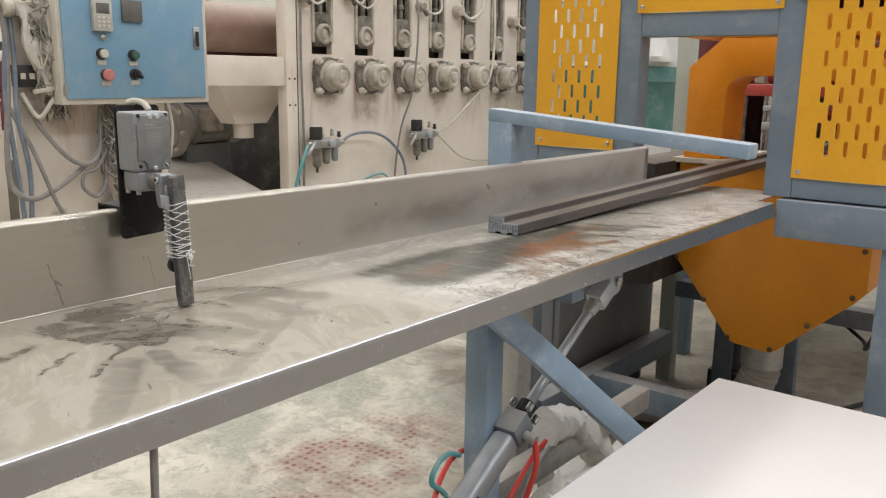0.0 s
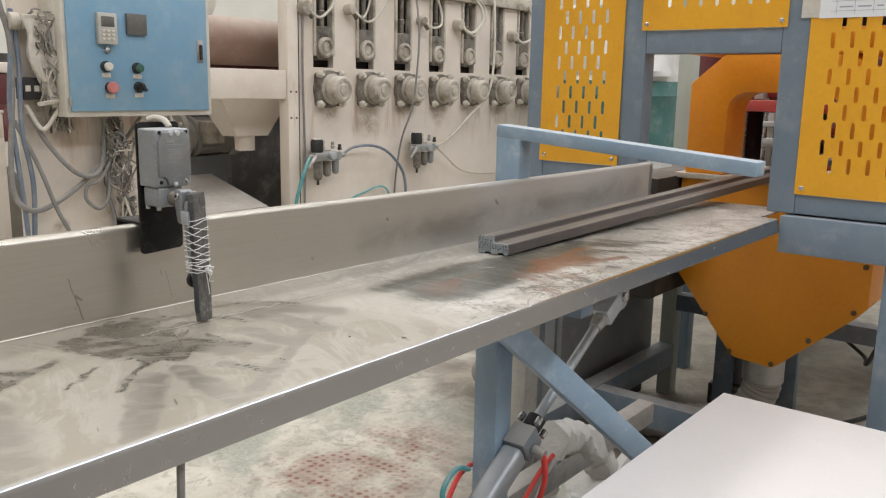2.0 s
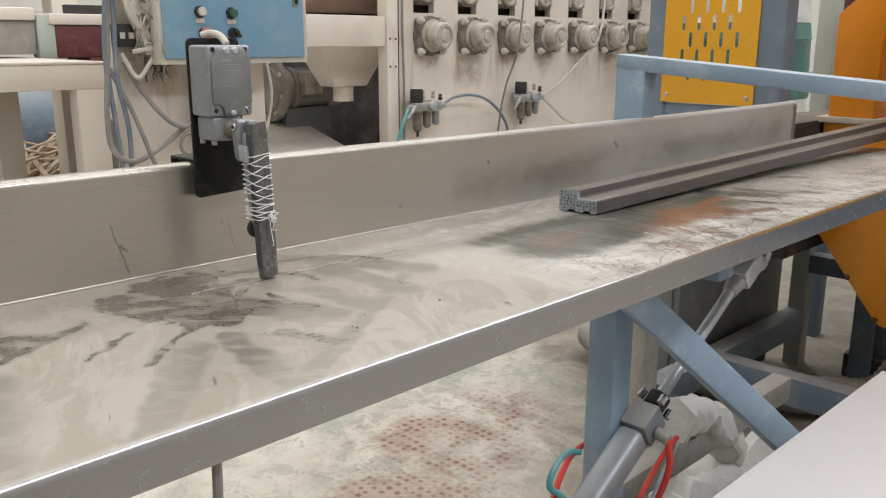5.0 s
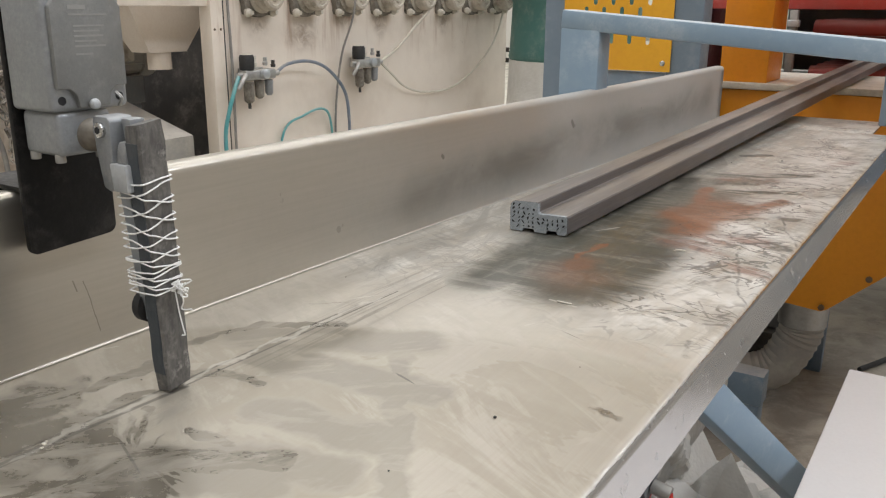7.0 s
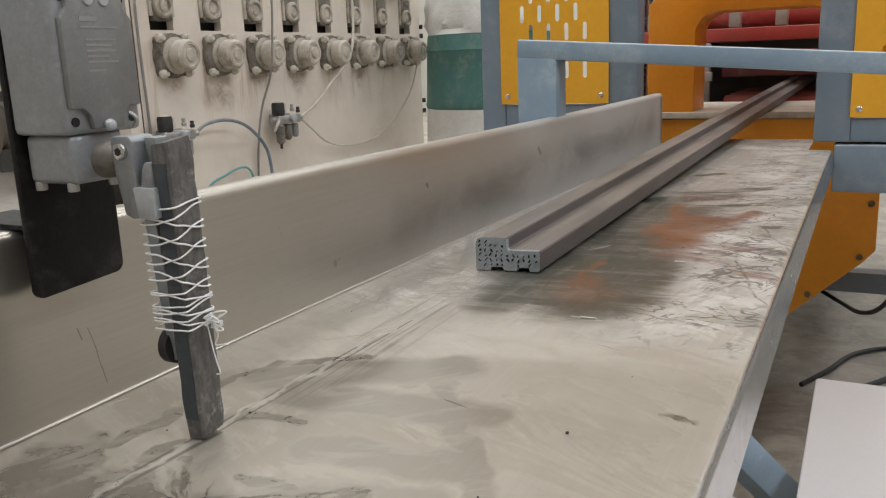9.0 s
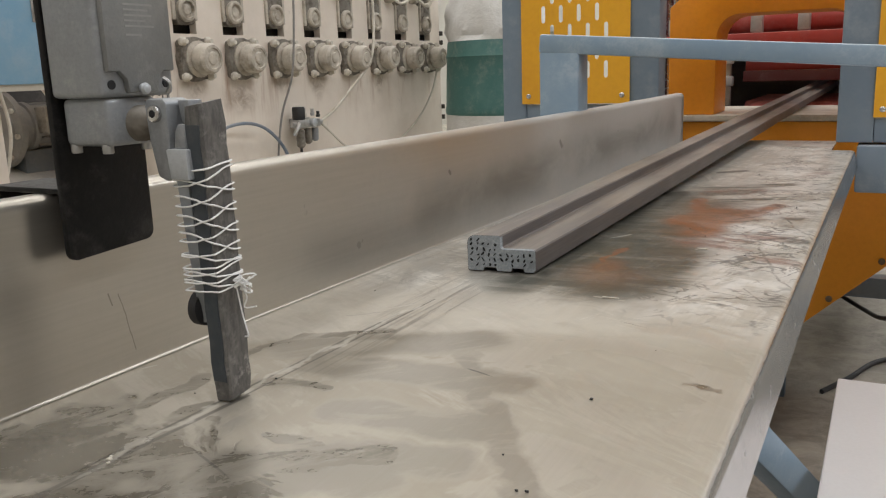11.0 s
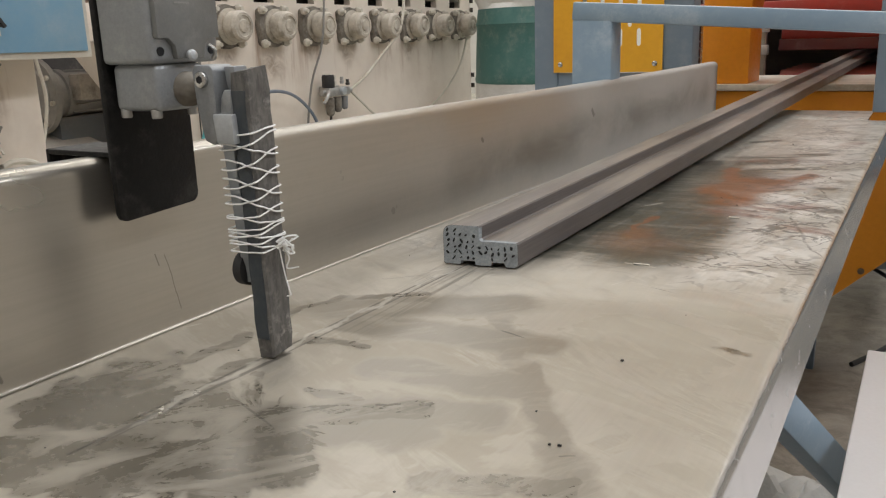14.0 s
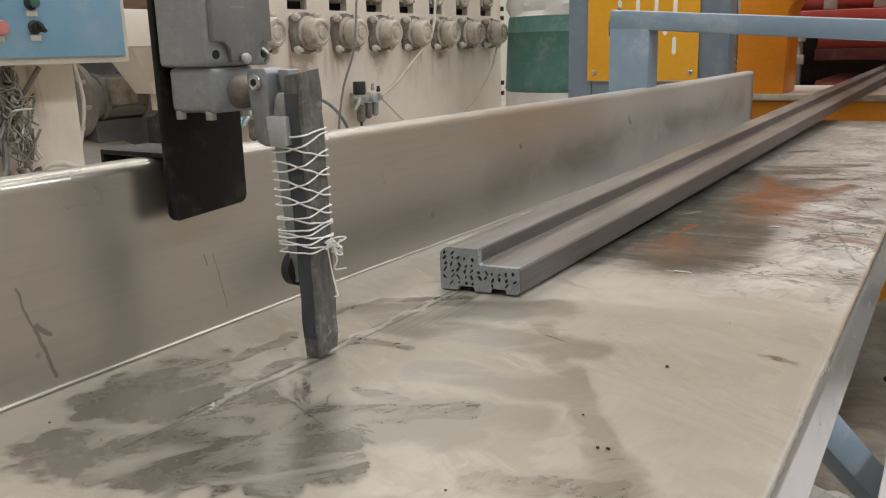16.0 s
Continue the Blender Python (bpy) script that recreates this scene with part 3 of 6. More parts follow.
    col = g.mix(g.math("MULTIPLY", dark, 0.7), col, (0.085, 0.075, 0.065))
    scrapes = g.most([g.ramp(g.noise(9, 2, 0.5, g.stretch(flat, 9, 1.0, 1, 0.5), 0.5), 0.725, 0.745),
                      g.stroke(flat, -0.105, -0.872, -0.088, -0.870, 0.0020, 0.7), g.stroke(flat, -0.140, -1.052, -0.118, -1.056, 0.0016, 0.5), g.stroke(torn, -0.2485, -1.12, -0.2555, -1.40, 0.0028, 0.8)])
    col = g.mix(g.math("MULTIPLY", g.math("MULTIPLY", scrapes, up), 0.55), col, (0.55, 0.52, 0.46))
    rough = g.math("ADD", g.ramp(fine, 0.2, 0.8, 0.19, 0.29), g.math("MULTIPLY", dust, 0.30))
    rough = g.math("ADD", rough, g.math("MULTIPLY", bare, 0.08))
    grimy = g.math("MULTIPLY", g.math("MAXIMUM", bare, g.math("MULTIPLY", smear, 0.7)), 0.75)
    metal = g.math("MULTIPLY", g.math("MULTIPLY", g.math("SUBTRACT", 1.0, dust), g.math("SUBTRACT", 1.0, rust)), g.math("SUBTRACT", 1.0, grimy))
    g.bump(g.math("ADD", g.math("MULTIPLY", g.math("MULTIPLY", fine, up), 0.25), g.math("ADD", g.math("MULTIPLY", dust, 0.5), g.noise(3, 2, 0.5, p))), 0.3, 0.0015)
    return g.out(col, rough, metal)


def floor_material():
    """Concrete under sawdust and plaster-pale powder, with greenish scuffs and red-brown paint left in patches."""
    g = Graph("dusty_concrete")
    p = g.pos()
    big = g.noise(1.6, 6, 0.65, p, 0.8)
    mid = g.noise(6.5, 6, 0.7, p, 0.6)
    fine = g.noise(60, 5, 0.75, p)
    col = g.mix(g.ramp(mid, 0.35, 0.65), (0.68, 0.64, 0.55), (0.52, 0.49, 0.41))
    col = g.mix(g.ramp(big, 0.50, 0.62, 0.0, 0.75), col, g.mix(g.ramp(fine, 0.35, 0.65), (0.27, 0.29, 0.235), (0.42, 0.42, 0.35)))
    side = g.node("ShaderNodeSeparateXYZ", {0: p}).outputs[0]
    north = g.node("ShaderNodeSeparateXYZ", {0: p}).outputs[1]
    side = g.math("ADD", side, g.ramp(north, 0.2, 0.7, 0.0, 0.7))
    # grey-brown floor to the east, with the shade round the saw painted into it
    east_shade = g.ramp(g.math("ADD", side, g.math("MULTIPLY", g.math("SUBTRACT", big, 0.5), 1.2)), -1.05, -0.65)
    east_shade = g.math("MULTIPLY", east_shade, g.ramp(north, 1.4, 0.5, 0.85, 1.0))
    flakes = g.ramp(g.noise(13, 6, 0.74, p, 0.8), 0.525, 0.565)
    col = g.mix(g.math("MULTIPLY", flakes, 0.55), col, g.mix(g.ramp(fine, 0.35, 0.65), (0.30, 0.29, 0.235), (0.44, 0.42, 0.35)))
    col = g.mix(g.math("MULTIPLY", east_shade, 0.92), col, g.mix(g.ramp(mid, 0.38, 0.66), (0.20, 0.17, 0.14), (0.38, 0.33, 0.27)))
    dots = g.node("ShaderNodeTexVoronoi", {"Vector": p, "Scale": 38.0, "Randomness": 0.35}).outputs["Distance"]
    area = g.math("MAXIMUM", g.blob(p, -1.08, -0.25, 0.30, 0.55, 0.5), g.blob(p, -0.85, -0.7, 0.35, 0.5, 0.5))
    patch = g.math("MULTIPLY", area, g.ramp(g.noise(4.2, 5, 0.7, p, 0.5), 0.40, 0.58))
    speck = g.math("MULTIPLY", area, g.ramp(dots, 0.30, 0.12, 0.0, 0.34))
    red = g.math("MAXIMUM", g.math("MULTIPLY", patch, g.ramp(dots, 0.2, 0.42, 0.95, 0.45)), speck)
    col = g.mix(red, col, (0.27, 0.115, 0.09))
    col = g.mix(g.ramp(fine, 0.55, 0.85, 0.0, 0.35), col, (0.72, 0.69, 0.62))
    g.bump(g.math("ADD", mid, g.math("MULTIPLY", fine, 0.5)), 0.5, 0.006)
    return g.out(col, 0.85)


M["panel"] = panel_material()
M["plate_black"].node_tree.nodes["Principled BSDF"].inputs["Specular IOR Level"].default_value = 0.15
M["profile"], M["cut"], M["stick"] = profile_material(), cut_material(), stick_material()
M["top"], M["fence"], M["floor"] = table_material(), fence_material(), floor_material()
M["stick_dark"] = worn("shaded_stick_face", (0.045, 0.055, 0.066), (0.09, 0.095, 0.10), 60, 0.5, 0, 0.5, (0.3, 0.3, 0.28), 0.2, 0.3, 300)
M["hole"] = worn("dark_pore", (0.012, 0.012, 0.014), (0.03, 0.03, 0.03), 30, 0.9)
glass = Graph("window_glass")
glass.bsdf.inputs["Transmission Weight"].default_value = 1.0
M["glass"] = glass.out((0.9, 0.95, 0.93), 0.03)

# ---------------------------------------------------------------- building blocks
def thing(name, at, label, category, group="", kind=""):
    """An Empty at a thing's base; its parts are built in world metres and hung under it."""
    ob = new(name)
    ob.empty_display_size = 0.05
    ob.location = at
    return tagged(ob, label, category, group, kind)


def base_of(ob):
    while ob.parent:
        ob = ob.parent
    return Vector(ob.location)


def finish(name, bm, material, smooth=True):
    bmesh.ops.recalc_face_normals(bm, faces=bm.faces)
    me = bpy.data.meshes.new(name)
    bm.to_mesh(me)
    bm.free()
    me.materials.append(M[material])
    if smooth:
        me.polygons.foreach_set("use_smooth", [True] * len(me.polygons))
        me.set_sharp_from_angle(angle=radians(35))
    return me


def part(name, bm, material, parent, label="", smooth=True):
    """Links a bmesh, in world metres, as one mesh under a thing or a part."""
    bmesh.ops.translate(bm, verts=bm.verts, vec=-base_of(parent))
    ob = new(name, finish(name, bm, material, smooth))
    ob.parent = parent
    return tagged(ob, label)


def share(name, mesh, parent, at, turn=None, label=""):
    """A piece on shared mesh data, at a place given in the parent's space."""
    ob = new(name, mesh)
    ob.parent = parent
    ob.location = at
    if turn:
        ob.rotation_euler = turn
    return tagged(ob, label)


def solo(name, bm, material, label, category, group="", kind="", smooth=True, at=(0, 0, 0)):
    """A thing that is one mesh."""
    bmesh.ops.translate(bm, verts=bm.verts, vec=-Vector(at))
    ob = new(name, finish(name, bm, material, smooth))
    ob.location = at
    return tagged(ob, label, category, group, kind)


def box(x0, x1, y0, y1, z0, z1, bevel=0.0, seg=2, into=None):
    bm = bmesh.new() if into is None else into
    made = bmesh.ops.create_cube(bm, size=1.0)["verts"]
    for v in made:
        v.co = Vector((x0 + (v.co.x + 0.5) * (x1 - x0), y0 + (v.co.y + 0.5) * (y1 - y0), z0 + (v.co.z + 0.5) * (z1 - z0)))
    if bevel:
        edges = {e for v in made for e in v.link_edges}
        bmesh.ops.bevel(bm, geom=list(edges), offset=bevel, segments=seg, profile=0.5, affect="EDGES")
    return bm


def turned(bm, m):
    bmesh.ops.transform(bm, matrix=m, verts=bm.verts)
    return bm


def bar(a, b, w, h, bevel=0.003, spin=0.0):
    """A square tube from a to b; w lies level, h stands."""
    a, b = Vector(a), Vector(b)
    bm = box(-w / 2, w / 2, -h / 2, h / 2, 0, (b - a).length, bevel)
    q = (b - a).to_track_quat("Z", "Y")
    return turned(bm, Matrix.Translation(a) @ q.to_matrix().to_4x4() @ pose(0, 0, 0, 0, 0, spin))


def rod(a, b, r, r2=None, seg=24, bevel=0.0, into=None):
    a, b = Vector(a), Vector(b)
    bm = bmesh.new()
    bmesh.ops.create_cone(bm, cap_ends=True, segments=seg, radius1=r, radius2=r if r2 is None else r2, depth=(b - a).length)
    if bevel:
        rims = [e for e in bm.edges if abs(abs(e.verts[0].co.z) - (b - a).length / 2) < 1e-6 and abs(e.verts[0].co.z - e.verts[1].co.z) < 1e-6]
        bmesh.ops.bevel(bm, geom=rims, offset=bevel, segments=2, profile=0.5, affect="EDGES")
    turned(bm, Matrix.Translation((a + b) / 2) @ (b - a).to_track_quat("Z", "Y").to_matrix().to_4x4())
    return merge(into, bm)


def merge(into, bm):
    if into is None:
        return bm
    tmp = bpy.data.meshes.new("tmp")
    bm.to_mesh(tmp)
    bm.free()
    into.from_mesh(tmp)
    bpy.data.meshes.remove(tmp)
    return into


def lathe(rings, m, seg=28):
    """A turned body: rings of (radius, height) about z, laid by m."""
    bm = bmesh.new()
    loops = [[bm.verts.new((r * math.cos(2 * math.pi * k / seg), r * math.sin(2 * math.pi * k / seg), h)) for k in range(seg)] for r, h in rings]
    for a, b in zip(loops, loops[1:]):
        for k in range(seg):
            bm.faces.new((a[k], a[(k + 1) % seg], b[(k + 1) % seg], b[k]))
    bm.faces.new(loops[0][::-1])
    bm.faces.new(loops[-1])
    return turned(bm, m)


def smooth_line(points, steps=8):
    pts = [Vector(p) for p in points]
    pts = [2 * pts[0] - pts[1], *pts, 2 * pts[-1] - pts[-2]]
    out = []
    for a, b, c, d in zip(pts, pts[1:], pts[2:], pts[3:]):
        for k in range(steps):
            t = k / steps
            out.append(0.5 * (2 * b + (c - a) * t + (2 * a - 5 * b + 4 * c - d) * t * t + (3 * b - a - 3 * c + d) * t ** 3))
    return out + [pts[-2]]


def hose(points, r, seg=8, steps=8, into=None, ribs=0.0):
    """A round cable or hose along a smooth line; ribs: the depth of its corrugation."""
    line = smooth_line(points, steps) if len(points) > 2 else [Vector(p) for p in points]
    bm = bmesh.new()
    loops = []
    side = None
    for i, p in enumerate(line):
        d = (line[min(i + 1, len(line) - 1)] - line[max(i - 1, 0)]).normalized()
        if side is None:
            side = d.orthogonal().normalized()
        side = (side - d * side.dot(d)).normalized()
        up = d.cross(side)
        rr = r + (ribs if i % 2 else 0)
        loops.append([bm.verts.new(p + rr * (math.cos(2 * math.pi * k / seg) * side + math.sin(2 * math.pi * k / seg) * up)) for k in range(seg)])
    for a, b in zip(loops, loops[1:]):
        for k in range(seg):
            bm.faces.new((a[k], a[(k + 1) % seg], b[(k + 1) % seg], b[k]))
    bm.faces.new(loops[0][::-1])
    bm.faces.new(loops[-1])
    return merge(into, bm)


def loft(sections):
    bm = bmesh.new()
    loops = [[bm.verts.new(p) for p in s] for s in sections]
    n = len(loops[0])
    for a, b in zip(loops, loops[1:]):
        for k in range(n):
            bm.faces.new((a[k], a[(k + 1) % n], b[(k + 1) % n], b[k]))
    bm.faces.new(loops[0][::-1])
    bm.faces.new(loops[-1])
    return bm


def slab(outline, plane, a, b, bevel=0.0):
    """A plate with an outline of (u, v), from a to b along the axis left over: plane "xz", "yz" or "xy"."""
    def at(u, v, w):
        return {"xz": (u, w, v), "yz": (w, u, v), "xy": (u, v, w)}[plane]
    bm = loft([[at(u, v, a) for u, v in outline], [at(u, v, b) for u, v in outline]])
    if bevel:
        bmesh.ops.recalc_face_normals(bm, faces=bm.faces)
        bmesh.ops.bevel(bm, geom=[e for e in bm.edges], offset=bevel, segments=2, profile=0.5, affect="EDGES")
    return bm


def rounded(x0, x1, z0, z1, r, seg=5):
    out = []
    for cx, cz, a in ((x1 - r, z1 - r, 0), (x0 + r, z1 - r, 90), (x0 + r, z0 + r, 180), (x1 - r, z0 + r, 270)):
        out += [(cx + r * math.cos(radians(a + 90 * k / seg)), cz + r * math.sin(radians(a + 90 * k / seg))) for k in range(seg + 1)]
    return out


# ---------------------------------------------------------------- the hall
X0, X1, Y0, Y1 = HALL
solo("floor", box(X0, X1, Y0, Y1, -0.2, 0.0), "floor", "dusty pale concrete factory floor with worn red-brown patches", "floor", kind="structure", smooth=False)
# south and east walls, out of view, are dull to darken the reflections
for nm, b, m in (("wall_west", (X0 - 0.2, X0, Y0, Y1, 0, ROOF_Z), "hall_wall"), ("wall_south", (X0, X1, Y0 - 0.2, Y0, 0, ROOF_Z), "hall_dull"),
                 ("wall_north", (X0, X1, Y1, Y1 + 0.2, 0, ROOF_Z), "hall_wall"), ("wall_east", (X1, X1 + 0.2, Y0, Y1, 0, ROOF_Z), "hall_dull")):
    solo(nm, box(*b), m, "plain painted factory hall wall", "wall", kind="structure", smooth=False)
roof = bmesh.new()
cuts = [X0] + [c for s, _, _ in STRIPS for c in (s - STRIP_W / 2, s + STRIP_W / 2)] + [X1]
for a, b in zip(cuts[::2], cuts[1::2]):
    box(a, b, Y0, Y1, ROOF_Z, ROOF_Z + 0.15, into=roof)
for s, _, _ in STRIPS:
    box(s - STRIP_W / 2, s + STRIP_W / 2, Y0, -6.0, ROOF_Z, ROOF_Z + 0.15, into=roof)
    box(s - STRIP_W / 2, s + STRIP_W / 2, 12.0, Y1, ROOF_Z, ROOF_Z + 0.15, into=roof)
solo("ceiling", roof, "hall_roof", "grey sheet roof with long roof-light strips", "ceiling", kind="structure", smooth=False)


# ---------------------------------------------------------------- the outfeed table
TOP = 0.85


def fence_x(y):
    """The fence stands a little askew to the table's front edge."""
    return -0.305 - 0.033 * min(1.0, max(0.0, -y / 1.15)) - 0.003 * max(0.0, -y - 1.15)


def outfeed_table():
    t = thing("outfeed_table", (-0.17, -1.3, 0), "dusty stainless steel outfeed table with a raised back fence", "work table")
    ys = [-3.2 + 0.1 * k for k in range(33)] + [0.02]
    secs = []
    for y in ys:
        bow = 0.002 * math.sin(y * 2.1)
        ring = [(fence_x(y) - 0.004, TOP), (fence_x(y) + 0.02, TOP)]
        ring += [(-0.007 + bow - 0.011 + 0.007 * math.sin(radians(a)), TOP - 0.007 + 0.007 * math.cos(radians(a))) for a in (0, 22, 45, 67, 90)]
        ring += [(bow - 0.0065, TOP - 0.030), (bow - 0.0095, TOP - 0.030), (bow - 0.014, TOP - 0.012), (bow - 0.021, TOP - 0.004), (fence_x(y) - 0.004, TOP - 0.004)]
        secs.append([(x, y, z) for x, z in ring])
    top = part("tabletop", loft(secs), "top", t, "stainless sheet top with folded front lip, smeared with dust")
    part("tongue", box(-0.315, -0.05, 0.021, 0.205, TOP - 0.004, TOP, 0.001), "top", t)
    secs = []
    for y in ys[:-1] + [-0.015]:
        x, h = fence_x(y), 0.105 + 0.002 * math.sin(3 * y)
        ring = [(x + 0.0018, TOP + 0.0005), *[(x + 0.0018 - 0.0018 * math.sin(radians(a)), TOP + 0.0023 - 0.0018 * math.cos(radians(a))) for a in (22, 45, 68, 90)], *[(x - 0.007 + 0.007 * math.cos(radians(a)), TOP + h - 0.007 + 0.007 * math.sin(radians(a))) for a in (0, 18, 36, 54, 72, 90)], (x - 0.014, TOP + h),
                (x - 0.014, TOP + h - 0.003), (x - 0.005, TOP + h - 0.003), (x - 0.003, TOP + h - 0.006), (x - 0.003, TOP + 0.0005)]
        secs.append([(a, y, b) for a, b in ring])
    part("back_fence", loft(secs), "fence", t, "upright stainless back fence with a rolled top edge")
    for lx, ly in ((-0.215, -0.765), (-0.315, -0.52), (-0.215, -2.95), (-0.315, -2.95)):
        part("leg", bar((lx, ly, 0), (lx, ly, TOP - 0.045), 0.046, 0.046), "galv" if lx < -0.3 else "frame_blue", t)
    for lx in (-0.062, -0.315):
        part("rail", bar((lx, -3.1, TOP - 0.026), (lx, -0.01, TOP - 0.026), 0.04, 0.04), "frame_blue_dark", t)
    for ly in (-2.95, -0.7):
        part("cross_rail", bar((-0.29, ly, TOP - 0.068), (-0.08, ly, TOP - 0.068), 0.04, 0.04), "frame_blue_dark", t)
    part("brace", bar((-0.176, -0.821, 0.766), (0.160, -0.075, 0.026), 0.042, 0.042), "frame_blue", t, "slanting grey-blue square-tube brace")
    part("stretcher", bar((-0.235, -0.740, 0.38), (-0.235, -0.10, 0.38), 0.04, 0.05), "galv", t)
    return t


outfeed_table()


def guard_arm():
    """A bent tube guard: a post beside the fence, and an arm across the table."""
    t = thing("guard_arm", (-0.35, -0.53, 0), "grey-blue painted square-tube guard arm above the table", "guard bar")
    part("post", box(-0.380, -0.325, -0.5435, -0.504, 0.60, 1.031, 0.003), "frame_blue", t)
    a, b = Vector((-0.380, -0.524, 1.042)), Vector((0.117, -0.524, 1.004))
    part("arm", bar(a, b, 0.04, 0.024, 0.003), "frame_blue", t, "arm with pale dust along its top")
    part("bracket", box(-0.335, -0.300, -0.54, -0.508, 0.62, 0.66, 0.003), "frame_blue_dark", t)
    return t


guard_arm()

# ---------------------------------------------------------------- the extruded bar
SLOPE, RISE = 0.021, 0.0295
SKEW = 0.14      # the saw cuts a little off square


def extruded_bar():
    """Built with its cut end at the origin and its length along y."""
    t = thing("extruded_bar", (0, 0, 0), "long grey-brown composite bar with a stepped section and sawn end", "extruded profile")
    w, h1, h2, st, r = 0.0285, 0.0295, 0.0185, -0.0005, 0.0065
    ring = [(-w, 0.001), (-w + 0.001, 0.0), (-w + 0.0125, 0.0), (-w + 0.0135, 0.003), (-0.0045, 0.003), (-0.0035, 0.0), (0.008, 0.0), (0.009, 0.003), (0.0185, 0.003), (0.0195, 0.0),
            (w - 0.002, 0.0), (w, 0.002), (w, h2 - 0.0012), (w - 0.0012, h2), (st + 0.0015, h2), (st, h2 + 0.0015), (st, h1 - 0.001), (st - 0.001, h1)]
    ring += [(-w + r + r * math.cos(radians(a)), h1 - r + r * math.sin(radians(a))) for a in (90, 112, 135, 157, 180)]
    body = loft([[(x, y + SKEW * x, z) for x, z in ring] for y in (0, 0.3, 0.8, 1.4, 2.0, 2.6, 3.2)])
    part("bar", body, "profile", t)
    face = slab([(x * 0.985, 0.0004 + z * 0.98) for x, z in ring], "xz", -0.0004, 0.004)
    for v in face.verts:
        v.co.y += SKEW * v.co.x
    part("cut_face", face, "cut", t, "pale sawn end full of small pores", smooth=False)
    rnd = random.Random(4)
    pores = []
    for ix in range(11):
        for iz in range(6):
            x, z = -0.0245 + 0.0049 * ix + rnd.uniform(-0.0008, 0.0008), 0.0055 + 0.0042 * iz + rnd.uniform(-0.0007, 0.0007)
            if z < (0.0265 if x < -0.003 else 0.0145) and not (iz == 0 and rnd.random() < 0.4):
                pores.append((x, z))
    for x, z in pores:
        a, b, s = rnd.uniform(0.0005, 0.0011), rnd.uniform(0.0008, 0.0019), rnd.uniform(-0.8, 0.8)
        pts = [(x + a * math.cos(k * math.pi / 3) + s * b * math.sin(k * math.pi / 3), z + b * math.sin(k * math.pi / 3)) for k in range(6)]
        hole = slab(pts, "xz", -0.0009, 0.001)
        for v in hole.verts:
            v.co.y += SKEW * v.co.x
        part("pore", hole, "hole", t, smooth=False)
    return t


bar_thing = extruded_bar()


# ---------------------------------------------------------------- the limit switch at the fence
def mounting_plate():
    t = thing("mounting_plate", (-0.324, -1.31, 0.92), "black steel mounting plate clipped over the fence", "bracket")
    out = rounded(-1.3365, -1.281, 0.9245, 1.077, 0.005)
    out = [(y, z + (0.010 * (y + 1.312) / 0.028 if z < 1.0 else 0.0) * 0.15) for y, z in out]
    part("plate", slab(out, "yz", -0.3265, -0.3225, 0.0006), "plate_black", t)
    part("clip", box(-0.385, -0.3265, -1.330, -1.296, 0.9565, 0.9595, 0.0008), "plate_black", t)
    part("clip_tail", box(-0.387, -0.384, -1.330, -1.296, 0.944, 0.9595, 0.0008), "plate_black", t)
    return t


mounting_plate()


